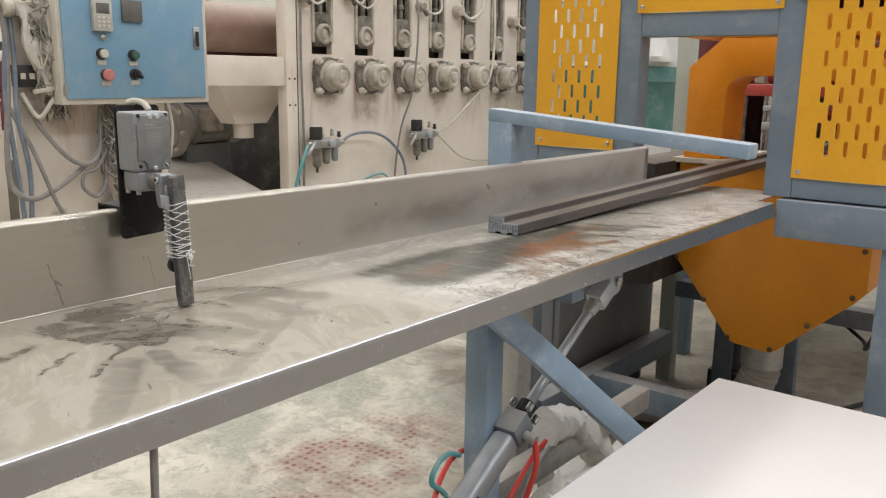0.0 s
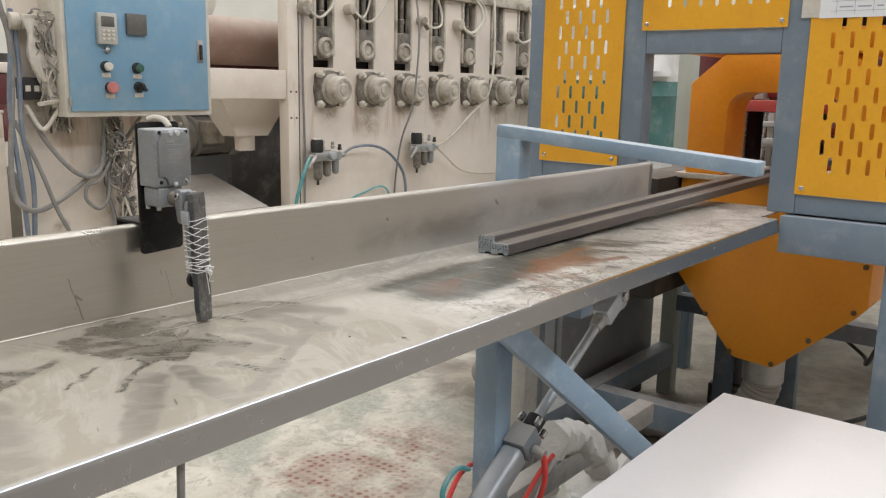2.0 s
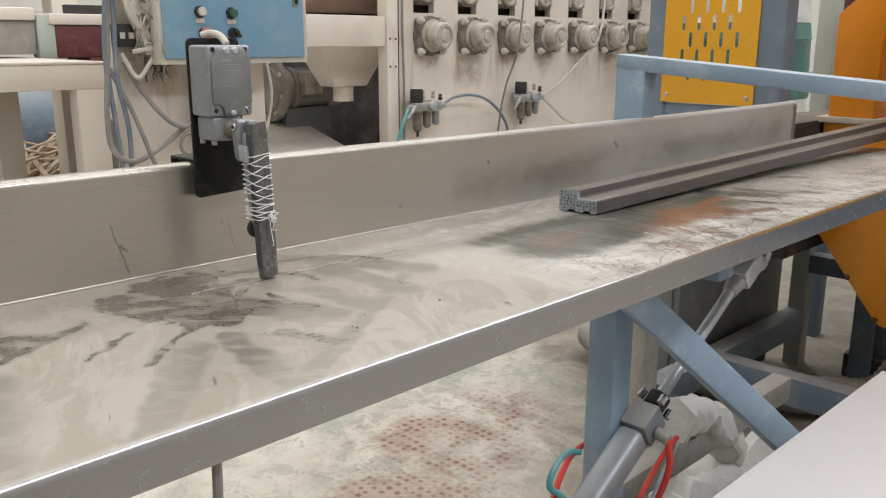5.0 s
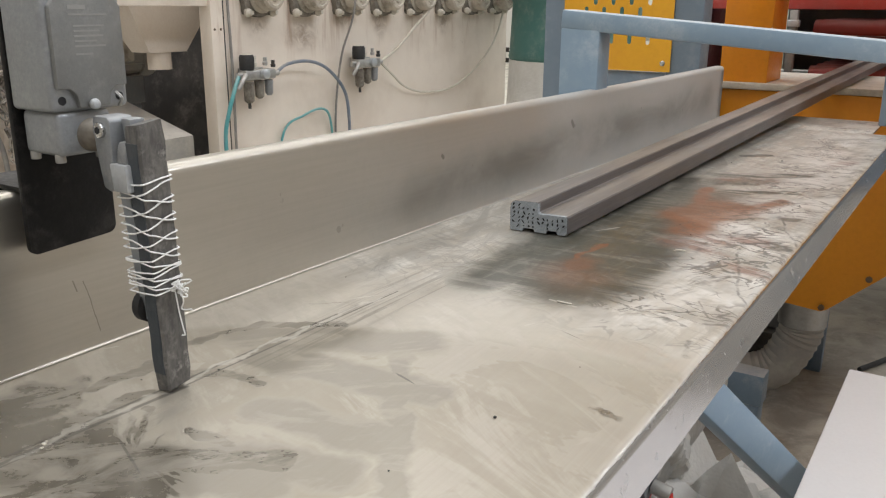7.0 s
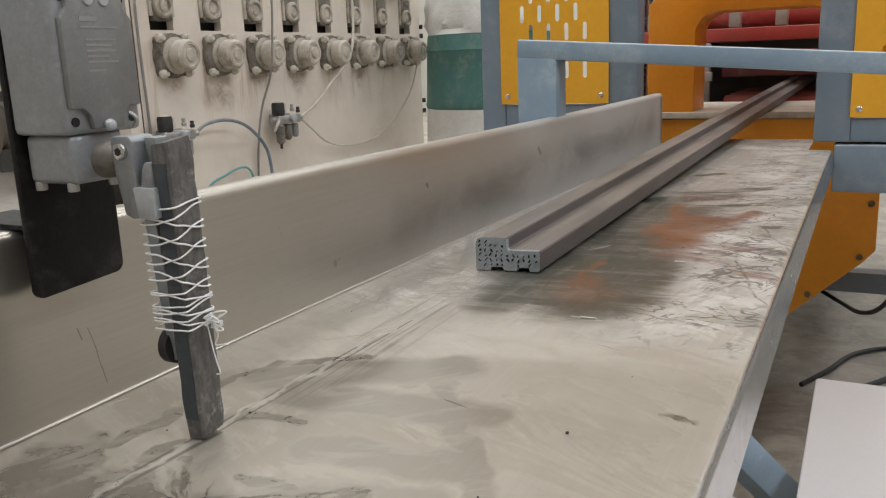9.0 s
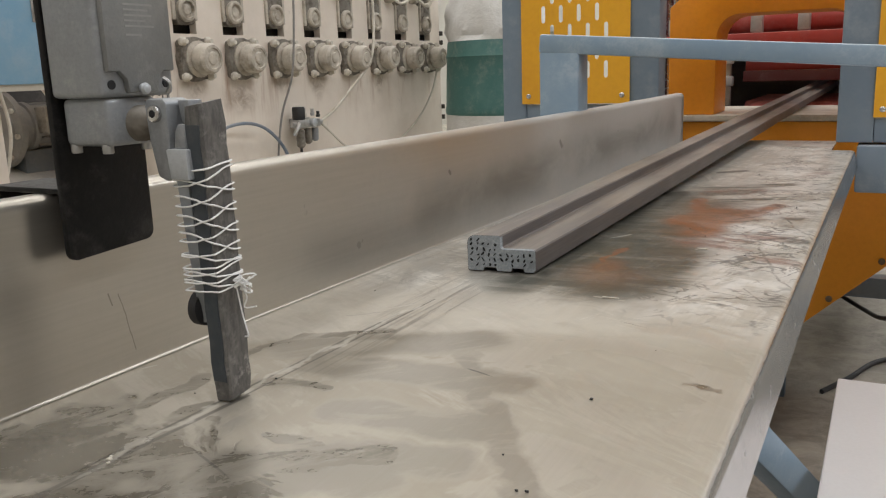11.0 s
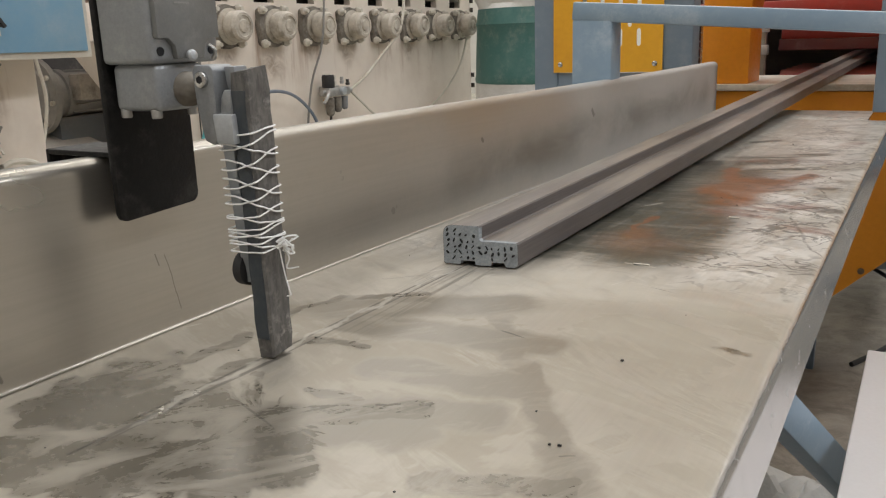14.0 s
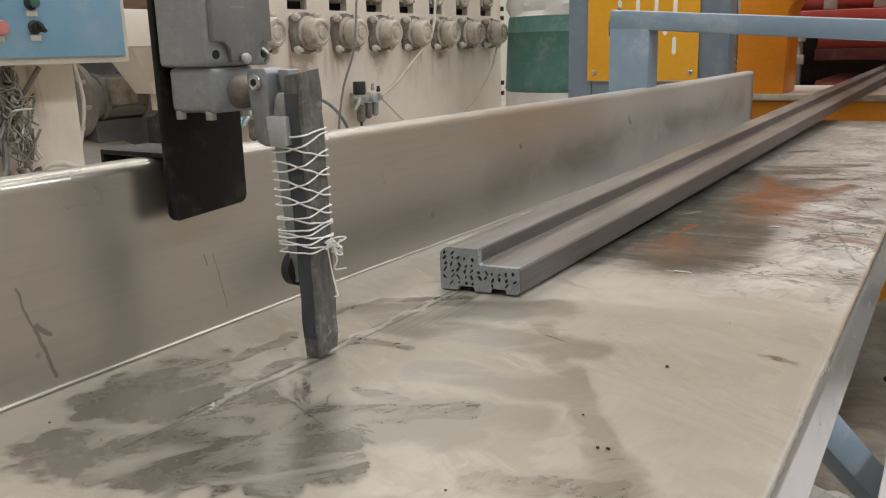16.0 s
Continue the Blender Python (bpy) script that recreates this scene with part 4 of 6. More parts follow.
def limit_switch():
    t = thing("limit_switch", (-0.303, -1.312, 0.979), "dusty grey cast limit switch bolted to the black plate", "limit switch")
    xb, xf, y0, y1 = -0.3223, -0.2865, -1.3365, -1.2905
    body = part("body", box(xb, xf, y0, y1, 1.0045, 1.0705, 0.003, 3), "alu", t)
    out = [(-1.334, 1.0165), (-1.3275, 1.0165), (-1.3235, 1.013), (-1.3225, 1.0065), (-1.3045, 1.0065), (-1.3035, 1.013), (-1.300, 1.0165), (-1.293, 1.0165), (-1.293, 1.057),
           (-1.297, 1.0615), (-1.298, 1.067), (-1.329, 1.067), (-1.330, 1.0615), (-1.334, 1.057)]
    cover = part("cover", slab(out, "yz", xf - 0.0005, xf + 0.0035, 0.0009), "cover", body, "flat grey cover with faint raised writing")
    for k, (z, a, b) in enumerate(((1.0555, -1.324, -1.314), (1.0525, -1.324, -1.302), (1.047, -1.322, -1.304), (1.0445, -1.322, -1.307), (1.042, -1.322, -1.305), (1.0395, -1.322, -1.309), (1.037, -1.322, -1.304), (1.033, -1.322, -1.312))):
        part("text_bar", box(xf + 0.0033, xf + 0.0037, a, b, z, z + (0.0022 if k == 0 else 0.0009)), "label_ink", body, smooth=False)
    for y, z in ((-1.3305, 1.0105), (-1.2965, 1.0105), (-1.3305, 1.0665), (-1.2965, 1.0665)):
        part("screw_hole", rod((xf - 0.001, y, z), (xf + 0.0006, y, z), 0.0022, seg=14), "hole", body)
    for y, z in ((-1.318, 1.0655), (-1.309, 1.0655)):
        part("screw", rod((xf, y, z), (xf + 0.0045, y, z), 0.0030, seg=14, bevel=0.0008), "alu_light", body)
    head = part("head", box(xb + 0.003, xf - 0.0015, y0 + 0.003, -1.3015, 0.9815, 1.0045, 0.0030, 3), "alu", t)
    for x, y in ((-0.3155, -1.3305), (-0.2935, -1.3305), (-0.2935, -1.3065)):
        part("bolt", rod((x, y, 0.9780), (x, y, 0.9825), 0.0027, seg=10, bevel=0.0005), "galv", head)
    ax, az = -1.3145, 0.9915
    part("boss", lathe([(0.0088, 0), (0.0088, 0.003), (0.0080, 0.007), (0.0060, 0.0105), (0.0052, 0.018)], pose(xf - 0.002, ax, az, 0, 90, 0)), "housing", head)
    lx0, lx1, ly0, ly1 = -0.2745, -0.2605, -1.3232, -1.3080
    out = [(lx0, 1.0005), (lx0 + 0.0015, 1.0035), (lx1 - 0.002, 1.0035), (lx1, 1.0015), (lx1, 0.985), (lx1 - 0.001, 0.9665), (lx1 - 0.004, 0.9645), (lx0 + 0.0045, 0.9665), (lx0 + 0.0012, 0.984)]
    lever = part("lever", slab(out, "xz", ly0, ly1, 0.0012), "alu", t, "worn cast lever clamp")
    part("clamp", slab([(-0.2628, 0.9800), (-0.2500, 0.9800), (-0.2500, 0.9655), (-0.2612, 0.9655)], "xz", ly0 - 0.0008, ly1, 0.0009), "alu_light", lever)
    part("clamp_jaw", slab([(-0.2590, 0.9800), (-0.2575, 0.9880), (-0.2555, 0.9915), (-0.2515, 0.9915), (-0.2515, 0.9800)], "xz", ly0 + 0.001, ly1, 0.0008), "alu", lever)
    part("clamp_back", slab([(-0.2590, 1.0025), (-0.2520, 1.0025), (-0.2520, 0.9915), (-0.2575, 0.9915)], "xz", ly0 + 0.006, ly1, 0.0008), "alu", lever)
    part("pivot_screw", rod((-0.2675, ly0 - 0.0022, 0.9965), (-0.2675, ly0 + 0.001, 0.9965), 0.0040, seg=20, bevel=0.0006), "steel", lever, "bright hex-socket screw")
    part("hex_socket", rod((-0.2675, ly0 - 0.0025, 0.9965), (-0.2675, ly0 - 0.0021, 0.9965), 0.0019, seg=6), "hole", lever)
    part("ball_screw", lathe([(0.0012, 0), (0.0026, 0.001), (0.0029, 0.0025), (0.0022, 0.0040), (0.0008, 0.0046)], pose(xf + 0.0035, -1.3155, 1.0082, 0, 90, 0), 14), "alu_light", head)
    part("spring_clip", hose([(xf + 0.003, -1.3005, 1.013), (xf + 0.006, -1.2995, 1.010), (xf + 0.003, -1.2990, 1.006)], 0.001, 6, 4), "galv", head)
    # the flat lever arm goes down beside the stick and ends in a roller
    part("lever_arm", bar((-0.2590, -1.3160, 0.9665), (-0.2610, -1.3075, 0.892), 0.0060, 0.009, 0.0008), "cyl", lever)
    part("roller", lathe([(0.0060, 0), (0.0094, 0.0008), (0.0094, 0.0058), (0.0060, 0.0066)], pose(-0.2670, -1.3075, 0.8985, 0, 90, 0)), "rubber", lever)
    return t


limit_switch()


def feeler_stick():
    """A bar of the composite itself, bound on to the lever with string."""
    t = thing("feeler_stick", (-0.245, -1.3175, 0.8545), "dark grey composite feeler stick tied to the switch lever", "stick")
    a, b = Vector((-0.2465, -1.3135, 1.0010)), Vector((-0.2520, -1.3045, 0.8520))
    s, w = 0.0052, 0.0080
    ring = [(-s, -w), (s - 0.0012, -w), (s, -w + 0.0012), (s, w), (-s, w)]
    secs = []
    for k in range(16):
        f = k / 15
        c = a.lerp(b, f)
        j = 0.0004 * math.sin(k * 2.3)
        shrink = 0.9 if k in (0, 15) else 1.0
        secs.append([(c.x + x * shrink + j, c.y + y * shrink, c.z + (0.0006 * (x + y) / s if k in (0, 15) else 0)) for x, y in ring])
    part("stick", loft(secs), "stick", t)
    # thin added strip: the darker, less lit side of the stick as a colour
    part("shaded_face", loft([[(q[0] + 0.0004, q[1] - 0.0005, q[2]) if n == 0 else (q[0] - 0.0004, q[1] - 0.0005, q[2]) if n == 1 else (q[0] - 0.0004, q[1] + 0.0004, q[2]) if n == 2 else (q[0] + 0.0004, q[1] + 0.0004, q[2])
                             for n, q in enumerate((sec[0], sec[1], sec[1], sec[0]))] for sec in secs[1:-1]]), "stick_dark", t, "added dark blue-grey strip for the stick's shaded face")
    rnd = random.Random(9)
    # the binding: slanting turns round stick and lever arm, close at the end
    def turn_at(z, slant, r=0.00048, into=None):
        f = (1.0010 - z) / 0.149
        cx, cy = a.x + (b.x - a.x) * f, a.y + (b.y - a.y) * f
        pts = []
        for k in range(25):
            an = 2 * math.pi * k / 24
            u, v = math.cos(an), math.sin(an)
            g = min(1.0 / max(abs(u), abs(v)), 1.36)
            px = cx - 0.0050 + 0.0112 * u * g
            py = cy + 0.0094 * v * g
            pts.append((px, py, z + slant * math.sin(an + 0.6) + rnd.uniform(-0.00012, 0.00012)))
        return hose(pts, r, 5, 2, into)
    wraps = [(0.971, 0.002), (0.9665, 0.0045), (0.962, -0.003), (0.957, 0.005), (0.953, -0.004), (0.9475, 0.005), (0.943, -0.0045), (0.9385, 0.004), (0.934, -0.005), (0.930, 0.003),
             (0.926, -0.002), (0.923, 0.002), (0.9205, 0.003), (0.918, -0.0015), (0.9155, 0.002), (0.913, -0.002), (0.9105, 0.001)]
    for z, sl in wraps:
        part("string_turn", turn_at(z, sl), "string", t)
    knot = bmesh.new()
    c = Vector((-0.2405, -1.307, 0.914))
    for k in range(5):
        pts = [c + Vector((rnd.uniform(-0.002, 0.008), rnd.uniform(-0.003, 0.005), rnd.uniform(-0.005, 0.003))) for _ in range(5)]
        hose([c + Vector((-0.003, 0, 0)), *pts], 0.00045, 5, 4, into=knot)
    hose([c, c + Vector((0.003, 0.002, -0.008)), c + Vector((0.001, 0.002, -0.014)), c + Vector((0.008, 0.003, -0.013))], 0.00045, 5, 5, into=knot)
    hose([c + Vector((-0.002, 0.001, -0.004)), c + Vector((0, 0.001, -0.016)), c + Vector((0.002, 0.001, -0.024)), c + Vector((0.003, 0.001, -0.028)), c + Vector((0.0005, 0.001, -0.029))], 0.0004, 5, 5, into=knot)
    part("knot", knot, "string", t, "loose tangled string ends")
    return t


feeler_stick()
cable = hose([(-0.3315, -1.316, 1.079), (-0.325, -1.31, 1.0815), (-0.314, -1.306, 1.079), (-0.306, -1.304, 1.0715)], 0.0035, 10)
solo("switch_cable", cable, "white_cable", "short pale cable entering the limit switch from above", "cable", at=(-0.306, -1.304, 1.0715))

# ---------------------------------------------------------------- the saw frame at the table's end
FY = 0.04


def slotted_panel(x0, x1, z0, z1, y, th=0.002, cw=0.0187, pitch=0.074, sw=0.0085, sh=0.034, margin=0.03):
    """Sheet with staggered upright slots cut right through it."""
    bm = bmesh.new()
    n = int((x1 - x0 - 2 * margin) / cw)
    xs = (x0 + x1 - n * cw) / 2
    rows = int((z1 - z0 - 2 * margin) / pitch + 0.5)

    def face(pts):
        bm.faces.new([bm.verts.new((px, y, pz)) for px, pz in pts])

    zs, ze = z0 + margin, z0 + margin + rows * pitch
    face([(x0, z0), (x1, z0), (x1, zs), (x0, zs)])
    face([(x0, ze), (x1, ze), (x1, z1), (x0, z1)])
    face([(x0, zs), (xs, zs), (xs, ze), (x0, ze)])
    face([(xs + n * cw, zs), (x1, zs), (x1, ze), (xs + n * cw, ze)])
    for c in range(n):
        a, b = xs + c * cw, xs + (c + 1) * cw
        m = (a + b) / 2
        low = zs + (0 if c % 2 else pitch / 2)
        if c % 2 == 0:
            face([(a, zs), (b, zs), (b, low), (a, low)])
            face([(a, ze - pitch / 2), (b, ze - pitch / 2), (b, ze), (a, ze)])
        k = rows if c % 2 else rows - 1
        for r in range(k):
            za, zb = low + r * pitch, low + (r + 1) * pitch
            zm = (za + zb) / 2
            h, w = sh / 2, sw / 2
            s = [(m - w, zm - h + w), (m - w * 0.7, zm - h + w * 0.3), (m, zm - h), (m + w * 0.7, zm - h + w * 0.3), (m + w, zm - h + w),
                 (m + w, zm + h - w), (m + w * 0.7, zm + h - w * 0.3), (m, zm + h), (m - w * 0.7, zm + h - w * 0.3), (m - w, zm + h - w)]
            face([(a, za), (m, za), s[2], s[1], s[0]])
            face([(m, za), (b, za), s[4], s[3], s[2]])
            face([(b, za), (b, zb), s[5], s[4]])
            face([(b, zb), (m, zb), s[7], s[6], s[5]])
            face([(m, zb), (a, zb), s[9], s[8], s[7]])
            face([(a, zb), (a, za), s[0], s[9]])
    bmesh.ops.remove_doubles(bm, verts=bm.verts, dist=1e-5)
    bmesh.ops.recalc_face_normals(bm, faces=bm.faces)
    got = bmesh.ops.extrude_face_region(bm, geom=bm.faces[:])
    bmesh.ops.translate(bm, verts=[v for v in got["geom"] if isinstance(v, bmesh.types.BMVert)], vec=(0, th, 0))
    return bm


def screw(x, z, parent, y):
    part("panel_screw", lathe([(0.0055, 0), (0.0052, 0.0015), (0.003, 0.0028), (0.0008, 0.003)], pose(x, y, z, 90, 0, 0), 12), "steel", parent)


def saw_frame():
    t = thing("saw_enclosure", (-0.2, 0.3, 0), "grey-blue steel saw enclosure with slotted yellow panels", "machine frame")
    T = 2.0
    tubes = {"post": [(-0.69, -0.638, 0, T), (-0.427, -0.362, 0.86, T), (-0.045, 0.014, 0.862, T)],
             "rail": []}
    for x0, x1, z0, z1 in tubes["post"]:
        part("post", box(x0, x1, FY, FY + 0.055, z0, z1, 0.003), "frame_grey", t)
    part("post", box(0.42, 0.48, FY, FY + 0.055, 0, T, 0.003), "frame_grey", t)
    part("post", box(0.206, 0.262, FY, FY + 0.055, 0, 0.775, 0.003), "frame_grey", t)
    for x0, x1, z0, z1 in ((-0.638, -0.427, 0.885, 0.935), (-0.362, -0.045, 1.208, 1.262), (0.014, 0.42, 0.862, 0.905), (-0.638, -0.427, 1.62, 1.67), (-0.362, -0.045, 1.62, 1.67), (0.014, 0.42, 1.62, 1.67)):
        part("rail", box(x0, x1, FY + 0.002, FY + 0.053, z0, z1, 0.003), "frame_grey", t)
    part("front_beam", box(-0.01, 0.48, FY - 0.015, FY + 0.065, 0.775, 0.858, 0.004), "frame_grey", t)
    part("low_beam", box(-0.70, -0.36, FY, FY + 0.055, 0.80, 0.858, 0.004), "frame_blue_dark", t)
    # posts and beams of the far side and the base
    for x0, x1, y0 in ((-0.69, -0.635, 1.0), (0.42, 0.48, 1.0)):
        part("post", box(x0, x1, y0, y0 + 0.055, 0, T, 0.003), "pale_green" if x0 < 0 else "frame_grey", t)
    for z in (0.80, 1.62):
        part("side_beam", box(-0.688, -0.637, FY + 0.055, 1.0, z, z + 0.05, 0.003), "frame_grey", t)
        part("side_beam", box(0.422, 0.478, FY + 0.065, 1.0, z, z + 0.05, 0.003), "frame_grey", t)
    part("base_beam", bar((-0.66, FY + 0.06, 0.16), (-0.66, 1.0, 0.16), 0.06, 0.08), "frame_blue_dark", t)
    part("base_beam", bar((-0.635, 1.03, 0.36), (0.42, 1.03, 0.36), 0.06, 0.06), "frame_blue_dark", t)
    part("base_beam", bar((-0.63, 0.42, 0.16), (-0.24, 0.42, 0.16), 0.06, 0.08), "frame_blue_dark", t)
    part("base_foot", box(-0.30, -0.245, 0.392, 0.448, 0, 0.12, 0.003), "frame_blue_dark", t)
    lp = part("slotted_panel", slotted_panel(-0.645, -0.418, 0.936, 1.60, FY - 0.004), "yellow", t, "yellow sheet panel with staggered upright slots", smooth=False)
    rp = part("slotted_panel", slotted_panel(0.012, 0.425, 0.906, 1.60, FY - 0.004, pitch=0.074), "yellow", t, "yellow sheet panel with staggered upright slots", smooth=False)
    up = part("slotted_panel", slotted_panel(-0.372, -0.035, 1.262, 1.60, FY - 0.004), "yellow", t, "yellow sheet panel with staggered upright slots", smooth=False)
    for x, z, p in ((-0.630, 0.952, lp), (-0.433, 0.952, lp), (0.026, 0.920, rp), (0.40, 0.920, rp), (-0.36, 1.276, up), (-0.048, 1.276, up)):
        screw(x, z, p, FY - 0.004)
    # side sheets added to keep light out of the enclosure
    part("side_shade_sheet", box(0.474, 0.477, FY + 0.056, 0.999, 0.87, 1.62), "yellow", t, "plain yellow side sheet added to shade the saw's inside", smooth=False)
    part("side_shade_sheet", box(0.474, 0.477, FY + 0.056, 0.999, 1.67, T), "yellow", t, smooth=False)
    part("side_shade_sheet", box(-0.684, -0.681, FY + 0.056, 0.999, 1.67, T), "yellow", t, smooth=False)
    # added dark box in place of the enclosure's inner shade
    part("inner_shade_box", box(-0.632, -0.490, 0.45, 0.98, 0.50, 0.868, 0.006), "dark", t, "dark box standing in for the saw's shaded inside")
    return t


saw_frame()


def notice():
    t = thing("paper_notice", (0.1, FY - 0.006, 1.275), "white printed table sheet taped to the yellow panel", "notice")
    part("sheet", box(0.028, 0.25, FY - 0.0062, FY - 0.0056, 1.277, 1.44), "paper", t, smooth=False)
    part("plastic_film", box(-0.008, 0.0275, FY - 0.0062, FY - 0.0056, 1.279, 1.44), "film", t, "clear wrinkled plastic strip", smooth=False)
    for k in range(6):
        part("rule_line", box(0.05, 0.24, FY - 0.0067, FY - 0.0062, 1.290 + 0.02 * k, 1.2908 + 0.02 * k), "ink", t, smooth=False)
    for k in range(5):
        part("rule_line", box(0.06 + 0.035 * k, 0.0608 + 0.035 * k, FY - 0.0067, FY - 0.0062, 1.284, 1.42), "ink", t, smooth=False)
    rnd = random.Random(2)
    for k in range(5):
        for j in range(4):
            a = 0.066 + 0.035 * j
            part("text_bar", box(a, a + rnd.uniform(0.012, 0.026), FY - 0.0067, FY - 0.0062, 1.297 + 0.02 * k, 1.300 + 0.02 * k), "ink", t, smooth=False)
    return t


notice()


def saw_body():
    """The orange housing behind the window: an arch for the bar, a ledge, and a dust hopper below."""
    t = thing("saw_housing", (-0.2, 0.68, 0), "orange painted saw housing with arched opening and dust hopper", "saw machine")
    L, R, zt = -0.472, 0.075, 0.8785
    il, ir, itop, rr = -0.357, -0.045, 1.122, 0.055
    inner = [(il, zt)] + [(il + rr - rr * math.cos(radians(a)), itop - rr + rr * math.sin(radians(a))) for a in range(0, 91, 15)]
    inner += [(ir - rr + rr * math.sin(radians(a)), itop - rr + rr * math.cos(radians(a))) for a in range(0, 91, 15)] + [(ir, zt)]
    ring = [(L, zt), (L, 1.145), (-0.376, 1.228), (-0.03, 1.228), (R, 1.145), (R, zt)] + inner[::-1]
    part("arch", slab(ring, "xz", 0.60, 0.76, 0.002), "orange", t, "orange arch plate with rounded opening", smooth=True)
    part("ledge", box(-0.50, 0.20, 0.585, 1.02, 0.862, 0.878, 0.002), "cream_dusty", t, "dust-covered ledge")
    plate = [(-0.482, 0.860), (-0.480, 0.575), (-0.287, 0.335), (-0.275, 0.329), (-0.165, 0.320), (-0.150, 0.328), (0.05, 0.512), (0.078, 0.545), (0.078, 0.860)]
    hop = part("hopper", slab(plate, "xz", 0.60, 0.98, 0.003), "amber", t, "orange dust hopper with bolted front")
    for x, z in ((-0.470, 0.570), (-0.372, 0.448), (-0.290, 0.345), (-0.163, 0.333), (-0.066, 0.425), (0.044, 0.528), (0.062, 0.66), (-0.468, 0.66)):
        part("hopper_bolt", lathe([(0.008, 0), (0.008, 0.004), (0.005, 0.006)], pose(x, 0.598, z, 90, 0, 0), 8), "dark_bolt", hop)
    part("outlet", rod((-0.22, 0.72, 0.24), (-0.22, 0.72, 0.33), 0.062, seg=24), "galv", t)
    part("cap_plate", box(-0.49, 0.09, 0.60, 0.98, 1.229, 1.30, 0.003), "orange", t)
    for x in (-0.44, -0.22):
        part("foot", box(x - 0.03, x + 0.03, 0.981, 1.02, 0, 0.860, 0.003), "frame_blue_dark", t)
    return t


saw_body()
duct = hose([(-0.22, 0.72, 0.26), (-0.225, 0.72, 0.20), (-0.28, 0.70, 0.10), (-0.40, 0.66, 0.068), (-0.54, 0.58, 0.068), (-0.72, 0.50, 0.085), (-0.85, 0.42, 0.13), (-1.0, 0.46, 0.10), (-1.2, 0.6, 0.07)], 0.055, 16, 10, ribs=0.0035)
solo("flexible_duct", duct, "duct", "grey corrugated dust hose under the saw hopper", "duct", at=(-0.28, 0.70, 0.10))


def puller():
    """The haul-off behind the arch: red beams and rollers between steel blocks."""
    t = thing("haul_off", (-0.25, 1.5, 0), "red and maroon haul-off machine with rollers gripping the bar", "haul-off machine")
    part("upper_beam", box(-0.75, 0.35, 1.28, 1.36, 1.052, 1.094, 0.004), "red_iron", t)
    part("upper_beam", box(-0.75, 0.35, 1.50, 1.58, 1.20, 1.25, 0.004), "maroon", t)
    for k in range(5):
        y = 1.42 + 0.13 * k
        part("roller", rod((-0.60, y, 1.135), (0.2, y, 1.135), 0.045, seg=20, bevel=0.004), "red_iron", t)
        part("roller", rod((-0.40, y, 0.985), (0.2, y, 0.985), 0.036, seg=20, bevel=0.004), "red_iron", t)
        part("roller", rod((-0.40, y, 0.842), (0.2, y, 0.842), 0.034, seg=20, bevel=0.004), "red_iron", t)
    part("lower_beam", box(-0.40, 0.35, 1.34, 1.37, 0.940, 0.975, 0.003), "maroon", t)
    for x in (-0.62, -0.50, -0.36, -0.22, -0.08):
        part("block", box(x - 0.018, x + 0.018, 1.30, 1.34, 1.096, 1.15, 0.004), "galv", t)
        part("spindle", rod((x, 1.32, 1.15), (x, 1.32, 1.28), 0.008, seg=12), "steel", t)
    for x in (-0.44, -0.56):
        part("upright", box(x - 0.012, x + 0.012, 1.27, 1.29, 0.80, 1.05, 0.002), "galv", t)
        part("clamp", box(x - 0.022, x + 0.022, 1.25, 1.27, 0.93, 0.96, 0.003), "alu_light", t)
        part("clamp", box(x - 0.022, x + 0.022, 1.25, 1.27, 1.00, 1.02, 0.003), "alu_light", t)
    part("bed", box(-0.80, 0.4, 1.26, 2.6, 0.60, 0.78, 0.005), "panel_grey", t)
    # plate and cover are added, to darken what shows through the arch
    part("dimming_plate", box(-0.70, 0.33, 2.50, 2.54, 0.79, 1.60, 0.004), "duct", t)
    part("cover", box(-0.80, 0.4, 1.60, 2.5, 1.42, 1.46, 0.004), "maroon", t)
    for x in (-0.66, -0.58, -0.5, 0.22):
        part("tie_rod", rod((x, 1.40, 0.78), (x, 1.40, 1.42), 0.011, seg=10), "steel", t)
    for x in (-0.76, 0.34):
        part("side_frame", box(x, x + 0.05, 1.30, 2.5, 0.78, 1.40, 0.005), "maroon", t)
        for y in (1.32, 2.4):
            part("leg", box(x, x + 0.05, y, y + 0.06, 0, 0.60, 0.003), "frame_blue_dark", t)
    return t


puller()


